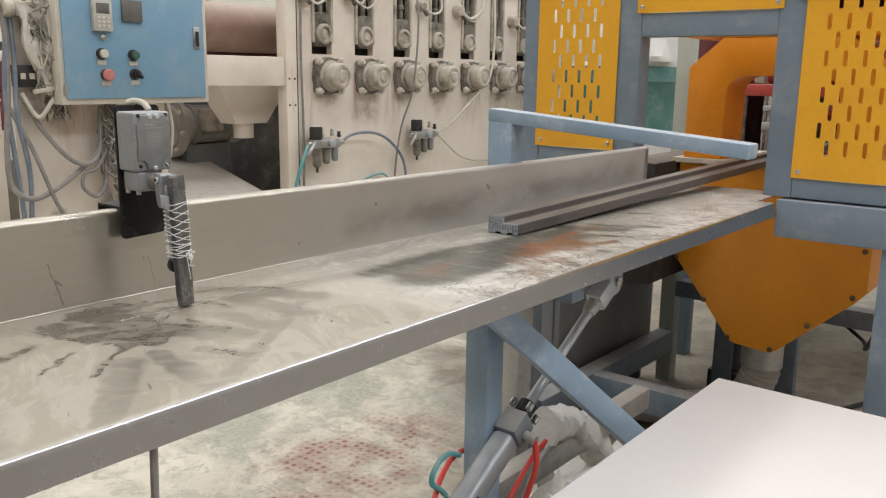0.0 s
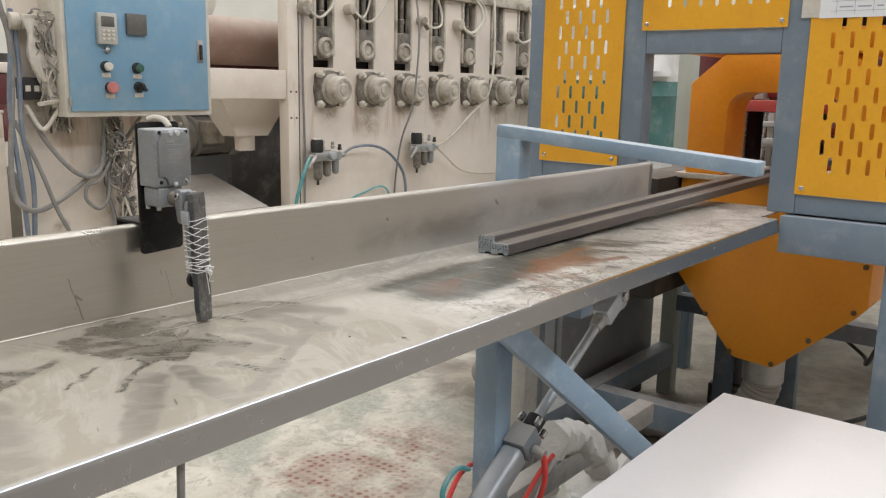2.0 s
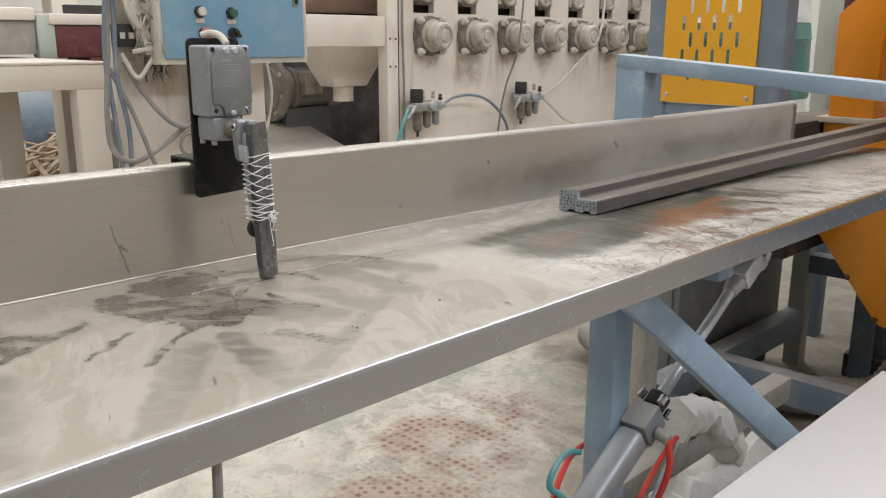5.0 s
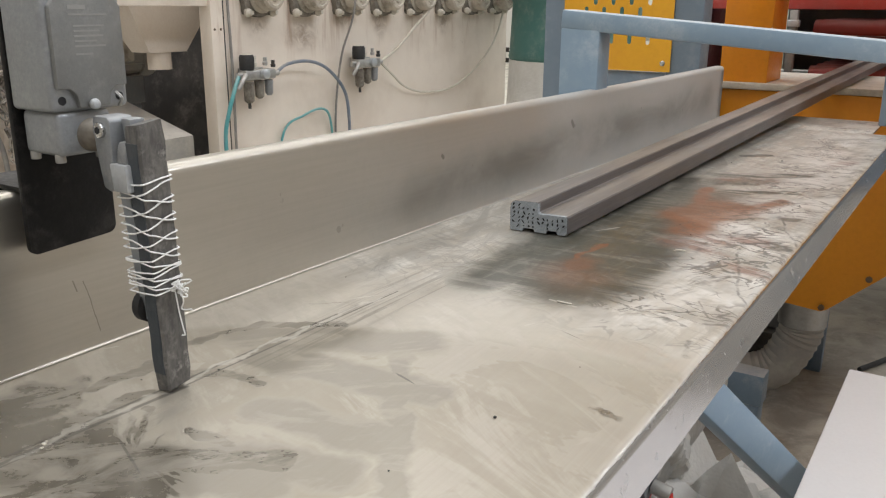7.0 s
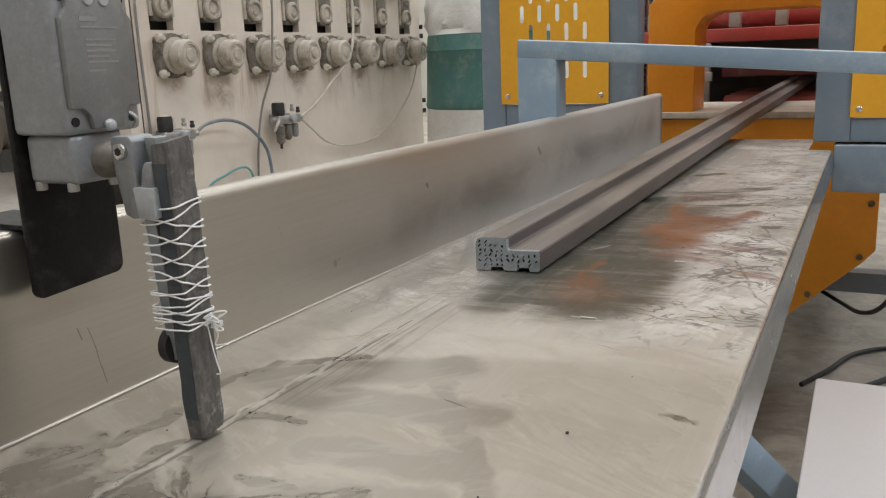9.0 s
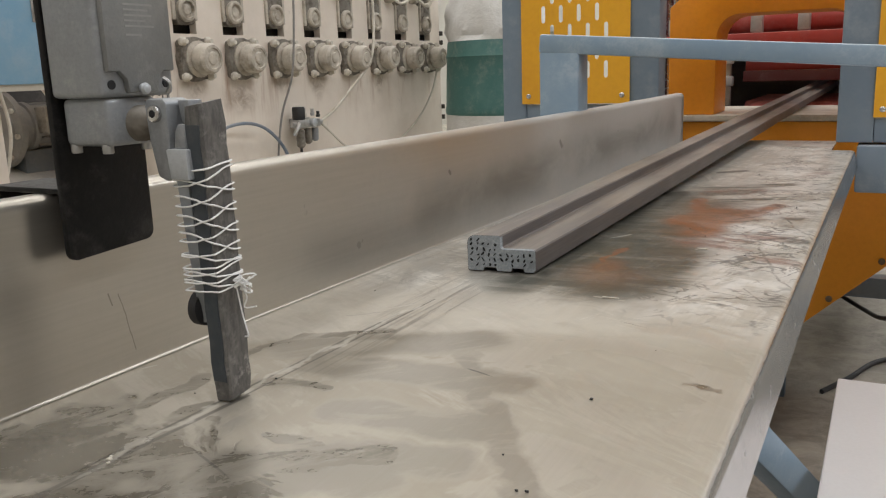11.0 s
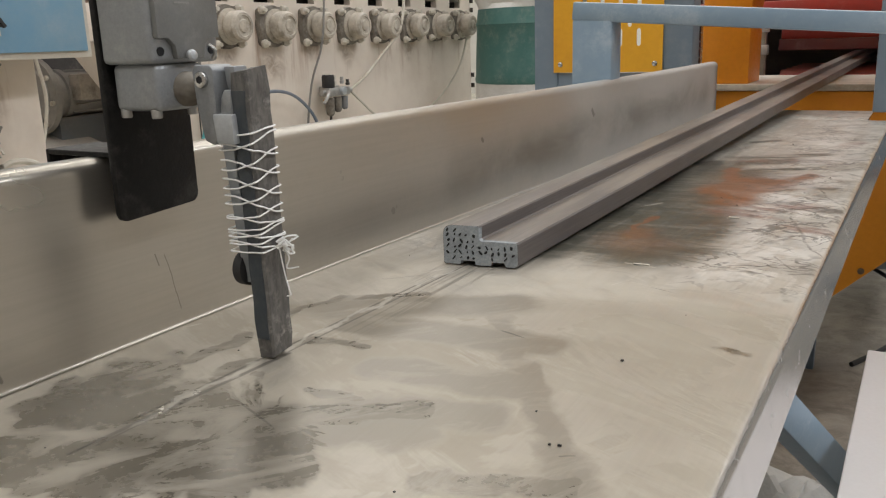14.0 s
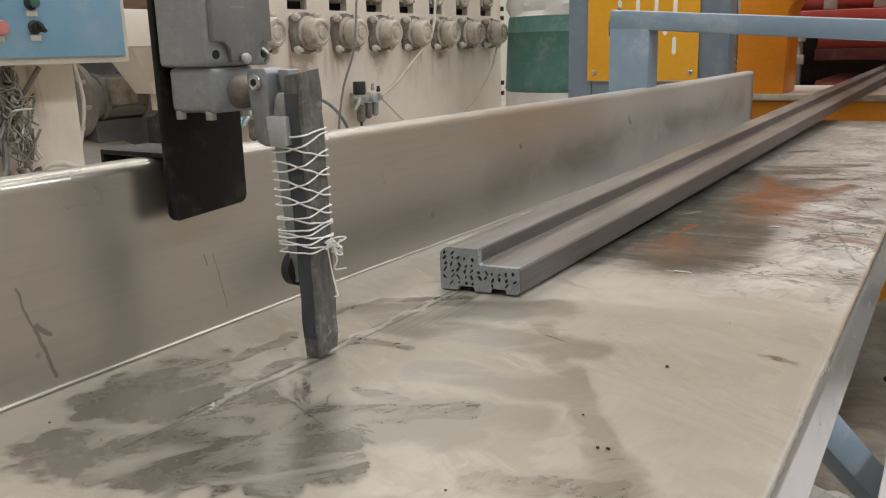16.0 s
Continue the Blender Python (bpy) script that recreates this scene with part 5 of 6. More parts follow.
def tilt_cylinder():
    t = thing("air_cylinder", (-0.17, -1.15, 0.0), "grey pneumatic cylinder propping up the table edge", "pneumatic cylinder")
    top = Vector((-0.170, -0.423, 0.732))
    d = Vector((0, -0.85, -0.530)).normalized()
    K = 1.17

    def frame_at(s):
        z = d
        x = Vector((1, 0, 0))
        y = z.cross(x)
        p = top + d * s * K
        return Matrix(((x.x, y.x, z.x, p.x), (x.y, y.y, z.y, p.y), (x.z, y.z, z.z, p.z), (0, 0, 0, 1))) @ Matrix.Scale(K, 4)
    part("clevis", turned(box(-0.015, 0.015, -0.016, 0.016, 0.004, 0.056, 0.005), frame_at(0)), "alu_light", t)
    part("eye", rod(top + Vector((-0.016, 0, 0)), top + Vector((0.016, 0, 0)), 0.027, seg=28, bevel=0.003), "alu_light", t)
    part("pin", rod(top + Vector((-0.026, 0, 0)), top + Vector((0.0235, 0, 0)), 0.0105, seg=18, bevel=0.001), "steel", t)
    part("lug", slab([(-0.445, 0.725), (-0.401, 0.725), (-0.380, 0.845), (-0.466, 0.845)], "yz", -0.196, -0.189), "galv", t)
    part("lock_nut", lathe([(0.013, 0), (0.013, 0.012)], frame_at(0.050), 6), "galv", t)
    part("neck", lathe([(0.013, 0), (0.010, 0.02)], frame_at(0.060)), "galv", t)
    part("piston_rod", lathe([(0.0078, 0), (0.0078, 0.27)], frame_at(0.05)), "alu_light", t, "dull grey piston rod")
    part("end_cap", turned(box(-0.0185, 0.0185, -0.0185, 0.0185, 0.298, 0.337, 0.003), frame_at(0)), "panel_grey", t, "dark cast end cap with corner bolts")
    part("collar", lathe([(0.014, 0), (0.014, 0.02)], frame_at(0.274)), "rubber", t)
    for u, v in itertools.product((-0.0145, 0.0145), repeat=2):
        part("tie_bolt", lathe([(0.005, 0), (0.005, 0.012), (0.003, 0.013)], frame_at(0.281) @ pose(u, v, 0), 8), "steel", t)
    part("barrel", turned(box(-0.0175, 0.0175, -0.0175, 0.0175, 0.337, 0.66, 0.010, 4), frame_at(0)), "cyl", t)
    part("rear_cap", turned(box(-0.03, 0.03, -0.03, 0.03, 0.66, 0.70, 0.006), frame_at(0)), "cyl", t)
    for u in (-0.006, 0.006):
        part("mark", turned(box(0.0170, 0.0181, u - 0.002, u + 0.002, 0.44, 0.462), frame_at(0)), "rubber", t)
    p = frame_at(0.322) @ Vector((0.020, -0.005, 0))
    part("fitting", rod(p, p + Vector((0.022, 0, -0.004)), 0.009, seg=14, bevel=0.001), "galv", t)
    part("air_tube", hose([p + Vector((0.02, 0, -0.004)), p + Vector((0.026, -0.004, -0.05)), p + Vector((0.01, -0.02, -0.14)), p + Vector((0.0, -0.03, -0.30)), p + Vector((-0.04, -0.05, -0.52))], 0.005, 8), "red_tube", t, "red air tube")
    foot = frame_at(0.70).translation
    part("base_stand", box(foot.x - 0.03, foot.x + 0.03, foot.y - 0.03, foot.y + 0.03, 0, foot.z + 0.02, 0.004), "frame_blue_dark", t)
    return t


tilt_cylinder()
tubes = (("red_tube", [(-0.19, -0.60, 0.455), (-0.17, -0.69, 0.448), (-0.15, -0.79, 0.40), (-0.13, -0.90, 0.25), (-0.12, -0.95, 0.0)], "thin red plastic air tube below the table"),
         ("blue_tube", [(-0.19, -0.59, 0.440), (-0.165, -0.68, 0.428), (-0.14, -0.77, 0.375), (-0.12, -0.88, 0.22), (-0.11, -0.92, 0.0)], "thin blue plastic air tube below the table"),
         ("red_tube", [(-0.26, -0.74, 0.47), (-0.25, -0.78, 0.48), (-0.21, -0.865, 0.502), (-0.17, -0.947, 0.490), (-0.15, -0.99, 0.40), (-0.15, -1.0, 0.2), (-0.15, -1.0, 0.0)], "thin red plastic air tube passing the table leg"),
         ("teal_tube", [(-0.22, -0.822, 0.499), (-0.19, -0.89, 0.535), (-0.17, -0.942, 0.543), (-0.168, -0.957, 0.52), (-0.17, -0.926, 0.490), (-0.20, -0.88, 0.43), (-0.21, -0.86, 0.2), (-0.21, -0.86, 0.0)], "thin teal plastic air tube curling round the leg"))
for m, pts, lab in tubes:
    solo("air_tube", hose(pts, 0.0045, 8), m, lab, "tube", "air tubes", at=pts[-1] if pts[-1][2] == 0 else pts[0])
solo("hanging_cable", hose([(-0.02, -1.495, 0.845), (-0.022, -1.496, 0.70), (-0.018, -1.49, 0.4), (-0.02, -1.5, 0.0)], 0.0035, 8), "grey_cable", "thin grey cable hanging below the table edge", "cable", at=(-0.02, -1.5, 0))


def bench():
    t = thing("side_bench", (0.35, -0.8, 0), "low bench with a plain white board top beside the table", "bench")
    part("board", box(-0.006, 0.75, -1.40, -0.248, 0.505, 0.525, 0.003), "board", t, "plain white board top")
    for x, y in ((0.18, -0.30), (0.70, -0.30), (0.06, -1.34), (0.70, -1.34)):
        part("leg", bar((x, y, 0), (x, y, 0.505), 0.04, 0.04), "frame_blue_dark", t)
    for y in (-0.30, -1.34):
        part("cross_bar", bar((0.20 if y > -1 else 0.08, y, 0.47), (0.68, y, 0.47), 0.03, 0.04), "frame_blue_dark", t)
    return t


bench()

# the moving bar is keyed here
def motions():
    """The bar creeps forward at an even pace, its far part lifted by the saw's ledge."""
    rows = []
    for t, x, y in ((0.0, -0.2370, -0.690), (2.0, -0.2370, -0.746), (4.0, -0.2355, -0.802), (7.0, -0.2315, -0.890), (9.0, -0.2312, -0.949),
                    (12.0, -0.2320, -1.040), (14.0, -0.2322, -1.103), (16.0, -0.2322, -1.164)):
        rows.append((t, pose(x, y, TOP + 0.0008, math.degrees(math.atan(RISE / (0.60 - y))), 0, -math.degrees(math.atan(SLOPE)))))
    walk(bar_thing, rows)


# ---------------------------------------------------------------- the roller machine along the hall
WX, PITCH, BY0, BZ = -2.72, 0.3095, 1.235, 1.095


def flange_mesh():
    """A four-bolt flange with rounded ears, seen along x."""
    out = []
    for k in range(48):
        a = 2 * math.pi * k / 48
        out.append((math.cos(a) * (0.097 + 0.020 * max(0, math.cos(4 * (a - math.pi / 4))) ** 2), math.sin(a) * (0.097 + 0.020 * max(0, math.cos(4 * (a - math.pi / 4))) ** 2)))
    return finish("bearing_housing", slab(out, "yz", 0, 0.032, 0.004), "housing")


def roller_machine():
    t = thing("roller_machine", (WX, 2.3, 0), "long cream roller machine with rows of dusty bearing housings", "roller machine")
    ends = (1.05, 3.585)
    low = box(WX - 0.04, WX, ends[0], ends[1], 0.05, 1.205)
    panel = part("side_panel", low, "panel", t, "cream painted side plate with rust streaks", smooth=False)
    edges = [ends[0]] + [v for i in range(8) for v in (BY0 + PITCH * i - 0.092, BY0 + PITCH * i + 0.048)] + [ends[1]]
    for a, b in zip(edges[::2], edges[1::2]):
        part("panel_strip", box(WX - 0.04, WX, a, b, 1.205, 1.63), "panel", t, smooth=False)
    # dark sheet: the shade within the slots as a colour
    part("slot_shade", box(WX - 0.10, WX - 0.07, ends[0], ends[1], 1.12, 1.63), "dark", t, smooth=False)
    part("edge_post", box(WX - 0.06, WX + 0.012, 0.963, 1.048, 0, 1.70, 0.004), "panel", t)
    part("edge_seam", box(WX + 0.010, WX + 0.0135, 1.030, 1.036, 0, 1.70), "dark", t)
    for z in (0.95, 1.08):
        for y in (0.98, 1.015):
            part("rivet", lathe([(0.006, 0), (0.005, 0.003)], pose(WX + 0.012, y, z, 0, 90, 0), 8), "dark_bolt", t)
    part("top_rail", box(WX - 0.06, WX + 0.04, 0.963, 3.62, 1.632, 1.70, 0.005), "cream_dusty", t)
    part("base_beam", box(WX - 0.10, WX - 0.005, 0.963, 3.60, 0, 0.05), "dark", t)
    # housings, their caps and bolts
    fl = flange_mesh()
    hub = finish("hub", lathe([(0.080, 0), (0.080, 0.012), (0.060, 0.016), (0.062, 0.024), (0.068, 0.032), (0.067, 0.078), (0.058, 0.090), (0.046, 0.092), (0.043, 0.087), (0.030, 0.087), (0.026, 0.093), (0.01, 0.094)], pose(0, 0, 0, 0, 90, 0), 32), "cream_dusty")
    bolt = finish("bolt", lathe([(0.020, 0), (0.020, 0.014), (0.012, 0.022), (0.010, 0.034)], pose(0, 0, 0, 0, 90, 0), 10), "bolt")
    block = finish("slide_block", slab(rounded(-0.057, 0.057, -0.075, 0.095, 0.03), "yz", -0.035, 0.012, 0.004), "housing")
    ring = finish("ring", lathe([(0.052, 0), (0.052, 0.016), (0.045, 0.022), (0.037, 0.022), (0.035, 0.008), (0.026, 0.010), (0.02, 0.016), (0.01, 0.017)], pose(0, 0, 0, 0, 90, 0), 28), "cream_dusty")
    spin = finish("screw_rod", lathe([(0.013, 0), (0.013, 0.05), (0.020, 0.055), (0.020, 0.075), (0.013, 0.08), (0.013, 0.24)], pose(0, 0, 0), 12), "housing")
    cheek = finish("slot_cheek", box(-0.02, 0.012, -0.008, 0.008, -0.02, 0.36, 0.002), "cream_dusty")
    base = Vector((WX, 2.3, 0))
    rnd = random.Random(5)
    for i in range(8):
        c = Vector((WX, BY0 + PITCH * i, BZ)) - base
        h = share("bearing_housing", fl, t, c, (rnd.uniform(-0.06, 0.06), 0, 0), "dust-caked iron bearing housing")
        share("hub", hub, h, (0.026, 0.014, 0))
        for u, v in itertools.product((-0.076, 0.076), repeat=2):
            share("bolt", bolt, h, (0.026, u, v))
        s = share("slide_block", block, t, Vector((WX, BY0 + PITCH * i - 0.022, 1.318)) - base)
        share("ring", ring, s, (0.010, 0, -0.012))
        share("screw_rod", spin, s, (-0.010, 0, 0.094))
        for u in (-0.064, 0.064):
            share("slot_cheek", cheek, s, (0, u, -0.035))
    # the lower body and a dark sheet for the shade inside, and what shows above the beam
    part("cross_beam", box(WX - 0.05, WX, 0.02, 0.962, 1.045, 1.185, 0.004), "cream", t, "cream cross beam")
    part("inner_shade", box(-4.2, -4.15, 0.02, 3.6, 0, 1.25), "dark", t, smooth=False)
    part("inner_side", box(-4.15, WX - 0.11, 3.50, 3.55, 0, 1.5), "cream", t, smooth=False)
    part("roll", rod((-3.18, 0.10, 1.335), (-3.18, 3.4, 1.335), 0.125, seg=40, bevel=0.006), "roll", t, "thick brown rubber-covered roll")
    part("roll", rod((-3.42, 0.10, 1.21), (-3.42, 3.4, 1.21), 0.125, seg=40, bevel=0.006), "maroon", t, "thick dark roll")
    part("chute", slab([(-3.9, 0.80), (-2.80, 0.50), (-2.80, 0.0), (-3.9, 0.0)], "xz", -0.05, 0.90), "duct", t, "sloping dust-grey chute")
    # rust runs below the housings are part of the paint
    fun = part("funnel", loft([[(-3.10, 0.70, 1.045), (-3.10, 1.14, 1.045), (-2.90, 1.14, 1.045), (-2.90, 0.70, 1.045)], [(-3.06, 0.82, 0.85), (-3.06, 1.02, 0.85), (-2.94, 1.02, 0.85), (-2.94, 0.82, 0.85)]]), "cream", t, "cream sheet funnel")
    part("spout", rod((-3.0, 0.915, 0.775), (-3.0, 0.915, 0.852), 0.052, seg=24), "cream", fun)
    part("end_bracket", box(WX - 0.03, WX + 0.02, 3.585, 3.60, 1.05, 1.10, 0.002), "dark", t)
    for z in (0.68, 0.75, 1.18, 1.24):
        part("end_bracket", box(WX - 0.02, WX + 0.02, 3.585, 3.60, z, z + 0.03, 0.002), "dark", t)
    return t


roller_machine()


def fan_motor():
    t = thing("fan_motor", (-3.36, 0.90, 0.0), "dusty grey electric motor with a round bolted flange", "motor")
    m = pose(-3.36, 0.70, 0.825, -90, 0, 0)
    part("flange", lathe([(0.06, -0.012), (0.118, -0.010), (0.122, 0.0), (0.165, 0.002), (0.168, 0.028), (0.12, 0.032)], m, 40), "duct", t, "round flange caked with pale dust")
    body = part("body", lathe([(0.118, 0.030), (0.120, 0.065), (0.102, 0.070), (0.102, 0.105), (0.112, 0.110), (0.112, 0.135), (0.098, 0.142), (0.098, 0.34), (0.108, 0.345), (0.108, 0.42), (0.05, 0.44)], m, 36), "duct", t)
    for k in range(14):
        part("fin", turned(box(0.096, 0.108, -0.003, 0.003, 0.15, 0.335), m @ pose(0, 0, 0, 0, 0, 360 / 14 * k)), "duct", body, smooth=False)
    part("terminal_box", box(-3.262, -3.19, 0.82, 0.935, 0.80, 0.915, 0.010), "cream_dusty", t)
    for k in range(8):
        a = 2 * math.pi * k / 8 + 0.2
        part("flange_bolt", lathe([(0.007, -0.014), (0.011, -0.012), (0.011, 0.002)], m @ pose(0.143 * math.cos(a), 0.143 * math.sin(a), 0), 8), "bolt", t)
    part("mount", box(-3.44, -3.28, 0.76, 1.04, 0.60, 0.728, 0.004), "panel_grey", t)
    part("mount_stand", box(-3.42, -3.30, 0.91, 1.03, 0.0, 0.599, 0.004), "panel_grey", t)
    return t


fan_motor()


def air_regulator(y, z, group="air regulators"):
    t = thing("air_regulator", (WX, y, z - 0.22), "grey air filter regulator with black knob on the cream plate", "air regulator", group)
    x = WX + 0.07
    part("knob", lathe([(0.030, 0), (0.033, 0.01), (0.033, 0.055), (0.029, 0.066), (0.01, 0.067)], pose(x, y, z - 0.066), 20), "rubber", t, "black ribbed knob")
    part("cap", lathe([(0.024, 0), (0.014, 0.006)], pose(x, y, z), 20), "bolt", t)
    part("valve_body", box(x - 0.026, x + 0.026, y - 0.03, y + 0.155, z - 0.110, z - 0.066, 0.008), "galv", t)
    part("bowl", lathe([(0.012, 0), (0.022, 0.01), (0.024, 0.09)], pose(x, y + 0.005, z - 0.21), 16), "housing", t)
    part("bowl", lathe([(0.010, 0), (0.020, 0.01), (0.022, 0.08)], pose(x, y + 0.07, z - 0.195), 16), "housing", t)
    part("bowl", lathe([(0.010, 0), (0.018, 0.01), (0.020, 0.07)], pose(x, y + 0.13, z - 0.185), 16), "alu", t)
    part("drain", rod((x, y + 0.005, z - 0.235), (x, y + 0.005, z - 0.208), 0.007, seg=10), "rubber", t)
    part("gauge", lathe([(0.022, 0), (0.022, 0.018), (0.019, 0.02)], pose(x + 0.028, y + 0.075, z - 0.085, 0, 90, 0), 20), "alu_light", t)
    for yy in (y - 0.045, y + 0.175):
        part("elbow", lathe([(0.013, 0), (0.013, 0.03)], pose(x, yy, z - 0.088, 90, 0, 0) @ pose(0, 0, -0.015), 12), "galv", t)
    for k, (dy, dz, h) in enumerate(((0.035, -0.055, 0.05), (0.10, -0.05, 0.035), (0.15, -0.06, 0.03))):
        part("fitting", lathe([(0.010, 0), (0.012, h * 0.4), (0.008, h * 0.5), (0.009, h)], pose(x + 0.012, y + dy, z + dz), 10), ("bolt", "galv", "rubber")[k], t)
    part("side_elbow", hose([(x + 0.02, y - 0.03, z - 0.085), (x + 0.04, y - 0.06, z - 0.10), (x + 0.03, y - 0.085, z - 0.14)], 0.010, 10, 5), "galv", t)
    part("mount_strap", box(WX, x - 0.02, y + 0.01, y + 0.12, z - 0.11, z - 0.06, 0.003), "galv", t)
    return t


air_regulator(1.098, 0.842)
air_regulator(1.885, 0.852)
vx = WX + 0.07
lines = (("teal_tube", 0.009, [(vx, 1.05, 0.755), (vx + 0.02, 1.01, 0.72), (vx + 0.02, 0.965, 0.62), (vx, 0.95, 0.50), (vx, 0.955, 0.30), (vx, 0.96, 0.0)], "teal air hose running down the cream plate"),
         ("blue_tube", 0.008, [(vx, 1.275, 0.755), (vx, 1.36, 0.79), (vx, 1.50, 0.795), (vx, 1.63, 0.755), (vx, 1.745, 0.66), (vx, 1.79, 0.55), (vx, 1.80, 0.30), (vx, 1.80, 0.0)], "dark blue air hose arching between the regulators"),
         ("teal_tube", 0.006, [(WX + 0.02, 1.32, 0.0), (WX + 0.02, 1.35, 0.44), (WX + 0.03, 1.50, 0.535), (WX + 0.03, 1.66, 0.545), (WX + 0.02, 1.72, 0.40), (WX + 0.02, 1.74, 0.0)], "thin teal hose low on the cream plate"),
         ("grey_cable", 0.0055, [(WX + 0.09, 1.835, 1.66), (WX + 0.13, 1.825, 1.42), (WX + 0.135, 1.805, 1.20), (WX + 0.12, 1.785, 1.0), (WX + 0.05, 1.77, 0.80), (WX + 0.015, 1.755, 0.50), (WX + 0.015, 1.74, 0.0)], "grey cable hanging down across the housings"),
         ("white_cable", 0.008, [(WX + 0.05, 2.66, 1.66), (WX + 0.10, 2.60, 1.30), (WX + 0.11, 2.53, 1.08), (WX + 0.06, 2.38, 0.92), (WX + 0.06, 2.22, 0.82), (vx, 2.07, 0.765)], "pale cable looping down to the regulator"),
         ("white_cable", 0.006, [(vx, 2.07, 0.76), (WX + 0.05, 2.20, 0.69), (WX + 0.04, 2.34, 0.61), (WX + 0.03, 2.55, 0.565), (WX + 0.03, 2.85, 0.57), (WX + 0.03, 3.15, 0.68), (WX + 0.03, 3.38, 0.85), (WX + 0.03, 3.50, 1.05)], "slack cable sagging along the cream plate"),
         ("grey_cable", 0.006, [(WX + 0.025, 1.055, 1.64), (WX + 0.02, 1.052, 1.2), (WX + 0.02, 1.06, 0.8), (WX + 0.02, 1.055, 0.4), (WX + 0.02, 1.06, 0.0)], "thin grey cable down the edge post"))
for m, r, pts, lab in lines:
    solo("wall_cable" if "cable" in m else "air_hose", hose(pts, r, 8, 8), m, lab, "cable" if "cable" in m else "hose", "cables on the roller machine", at=pts[-1])


def sensor_boxes():
    """Dusty junction heads and cable loops at the top of the slots."""
    rnd = random.Random(11)
    for i in range(8):
        if i in (2, 5):
            continue
        y, z = BY0 + PITCH * i - 0.17 + rnd.uniform(-0.02, 0.03), 1.505 + rnd.uniform(-0.05, 0.02)
        k = rnd.uniform(0.8, 1.25)
        t = thing("junction_head", (WX, y, z), "dust-covered cable junction head with looped white cable", "junction head", "junction heads")
        part("head", lathe([(0.034 * k, 0), (0.036 * k, 0.03), (0.028 * k, 0.05), (0.012, 0.055)], pose(WX, y, z, 0, 90, 0), 18), "cream_dusty", t)
        part("gland", rod((WX + 0.03, y + 0.02, z - 0.02), (WX + 0.03, y + 0.045, z - 0.045), 0.012, seg=10), "housing", t)
        for n in range(1 + i % 3):
            a, b, c = rnd.uniform(0.03, 0.10), rnd.uniform(0.08, 0.20), rnd.uniform(-0.02, 0.06)
            loop = [(WX + 0.04, y, z), (WX + 0.07, y + a, z - 0.02 - a * 0.4), (WX + 0.08 + 0.01 * n, y + b, z + c), (WX + 0.07, y + b * 1.05, z + c + 0.09), (WX + 0.05, y + b * rnd.uniform(0.3, 0.8), z + 0.20)]
            part("cable_loop", hose(loop, rnd.uniform(0.005, 0.009), 8, 6), "white_cable" if n < 2 else "blue_tube", t)


sensor_boxes()


def blower():
    """White dusty pipework in front of the roll, above the beam."""
    t = thing("pipe_valve", (-2.78, 0.42, 1.185), "white dust-coated pipe elbow and valve above the cross beam", "pipe valve")
    part("elbow", hose([(-2.80, 0.20, 1.70), (-2.80, 0.30, 1.66), (-2.80, 0.42, 1.56), (-2.80, 0.40, 1.42), (-2.80, 0.30, 1.32)], 0.075, 18, 6), "cream_dusty", t)
    part("pipe", hose([(-2.80, 0.42, 1.54), (-2.80, 0.55, 1.62), (-2.80, 0.70, 1.78)], 0.05, 16, 6), "cream_dusty", t)
    part("collar", lathe([(0.095, 0), (0.095, 0.03)], pose(-2.80, 0.46, 1.57, 0, 60, 90), 20), "cream_dusty", t)
    part("flap", slab([(0.52, 1.50), (0.58, 1.53), (0.575, 1.46), (0.55, 1.42), (0.52, 1.43)], "yz", -2.76, -2.75, 0.002), "button_white", t)
    part("stand", box(-2.82, -2.78, 0.28, 0.32, 1.185, 1.34, 0.003), "cream_dusty", t)
    return t


blower()

# ---------------------------------------------------------------- pillar, control cabinet and the tangle beside it
PX = -2.45
solo("pillar", box(PX - 0.03, PX, -0.492, 0.103, 0, 1.95, 0.004), "panel", "tall cream painted steel pillar stained with oil", "pillar", kind="", at=(0, 0, 0))


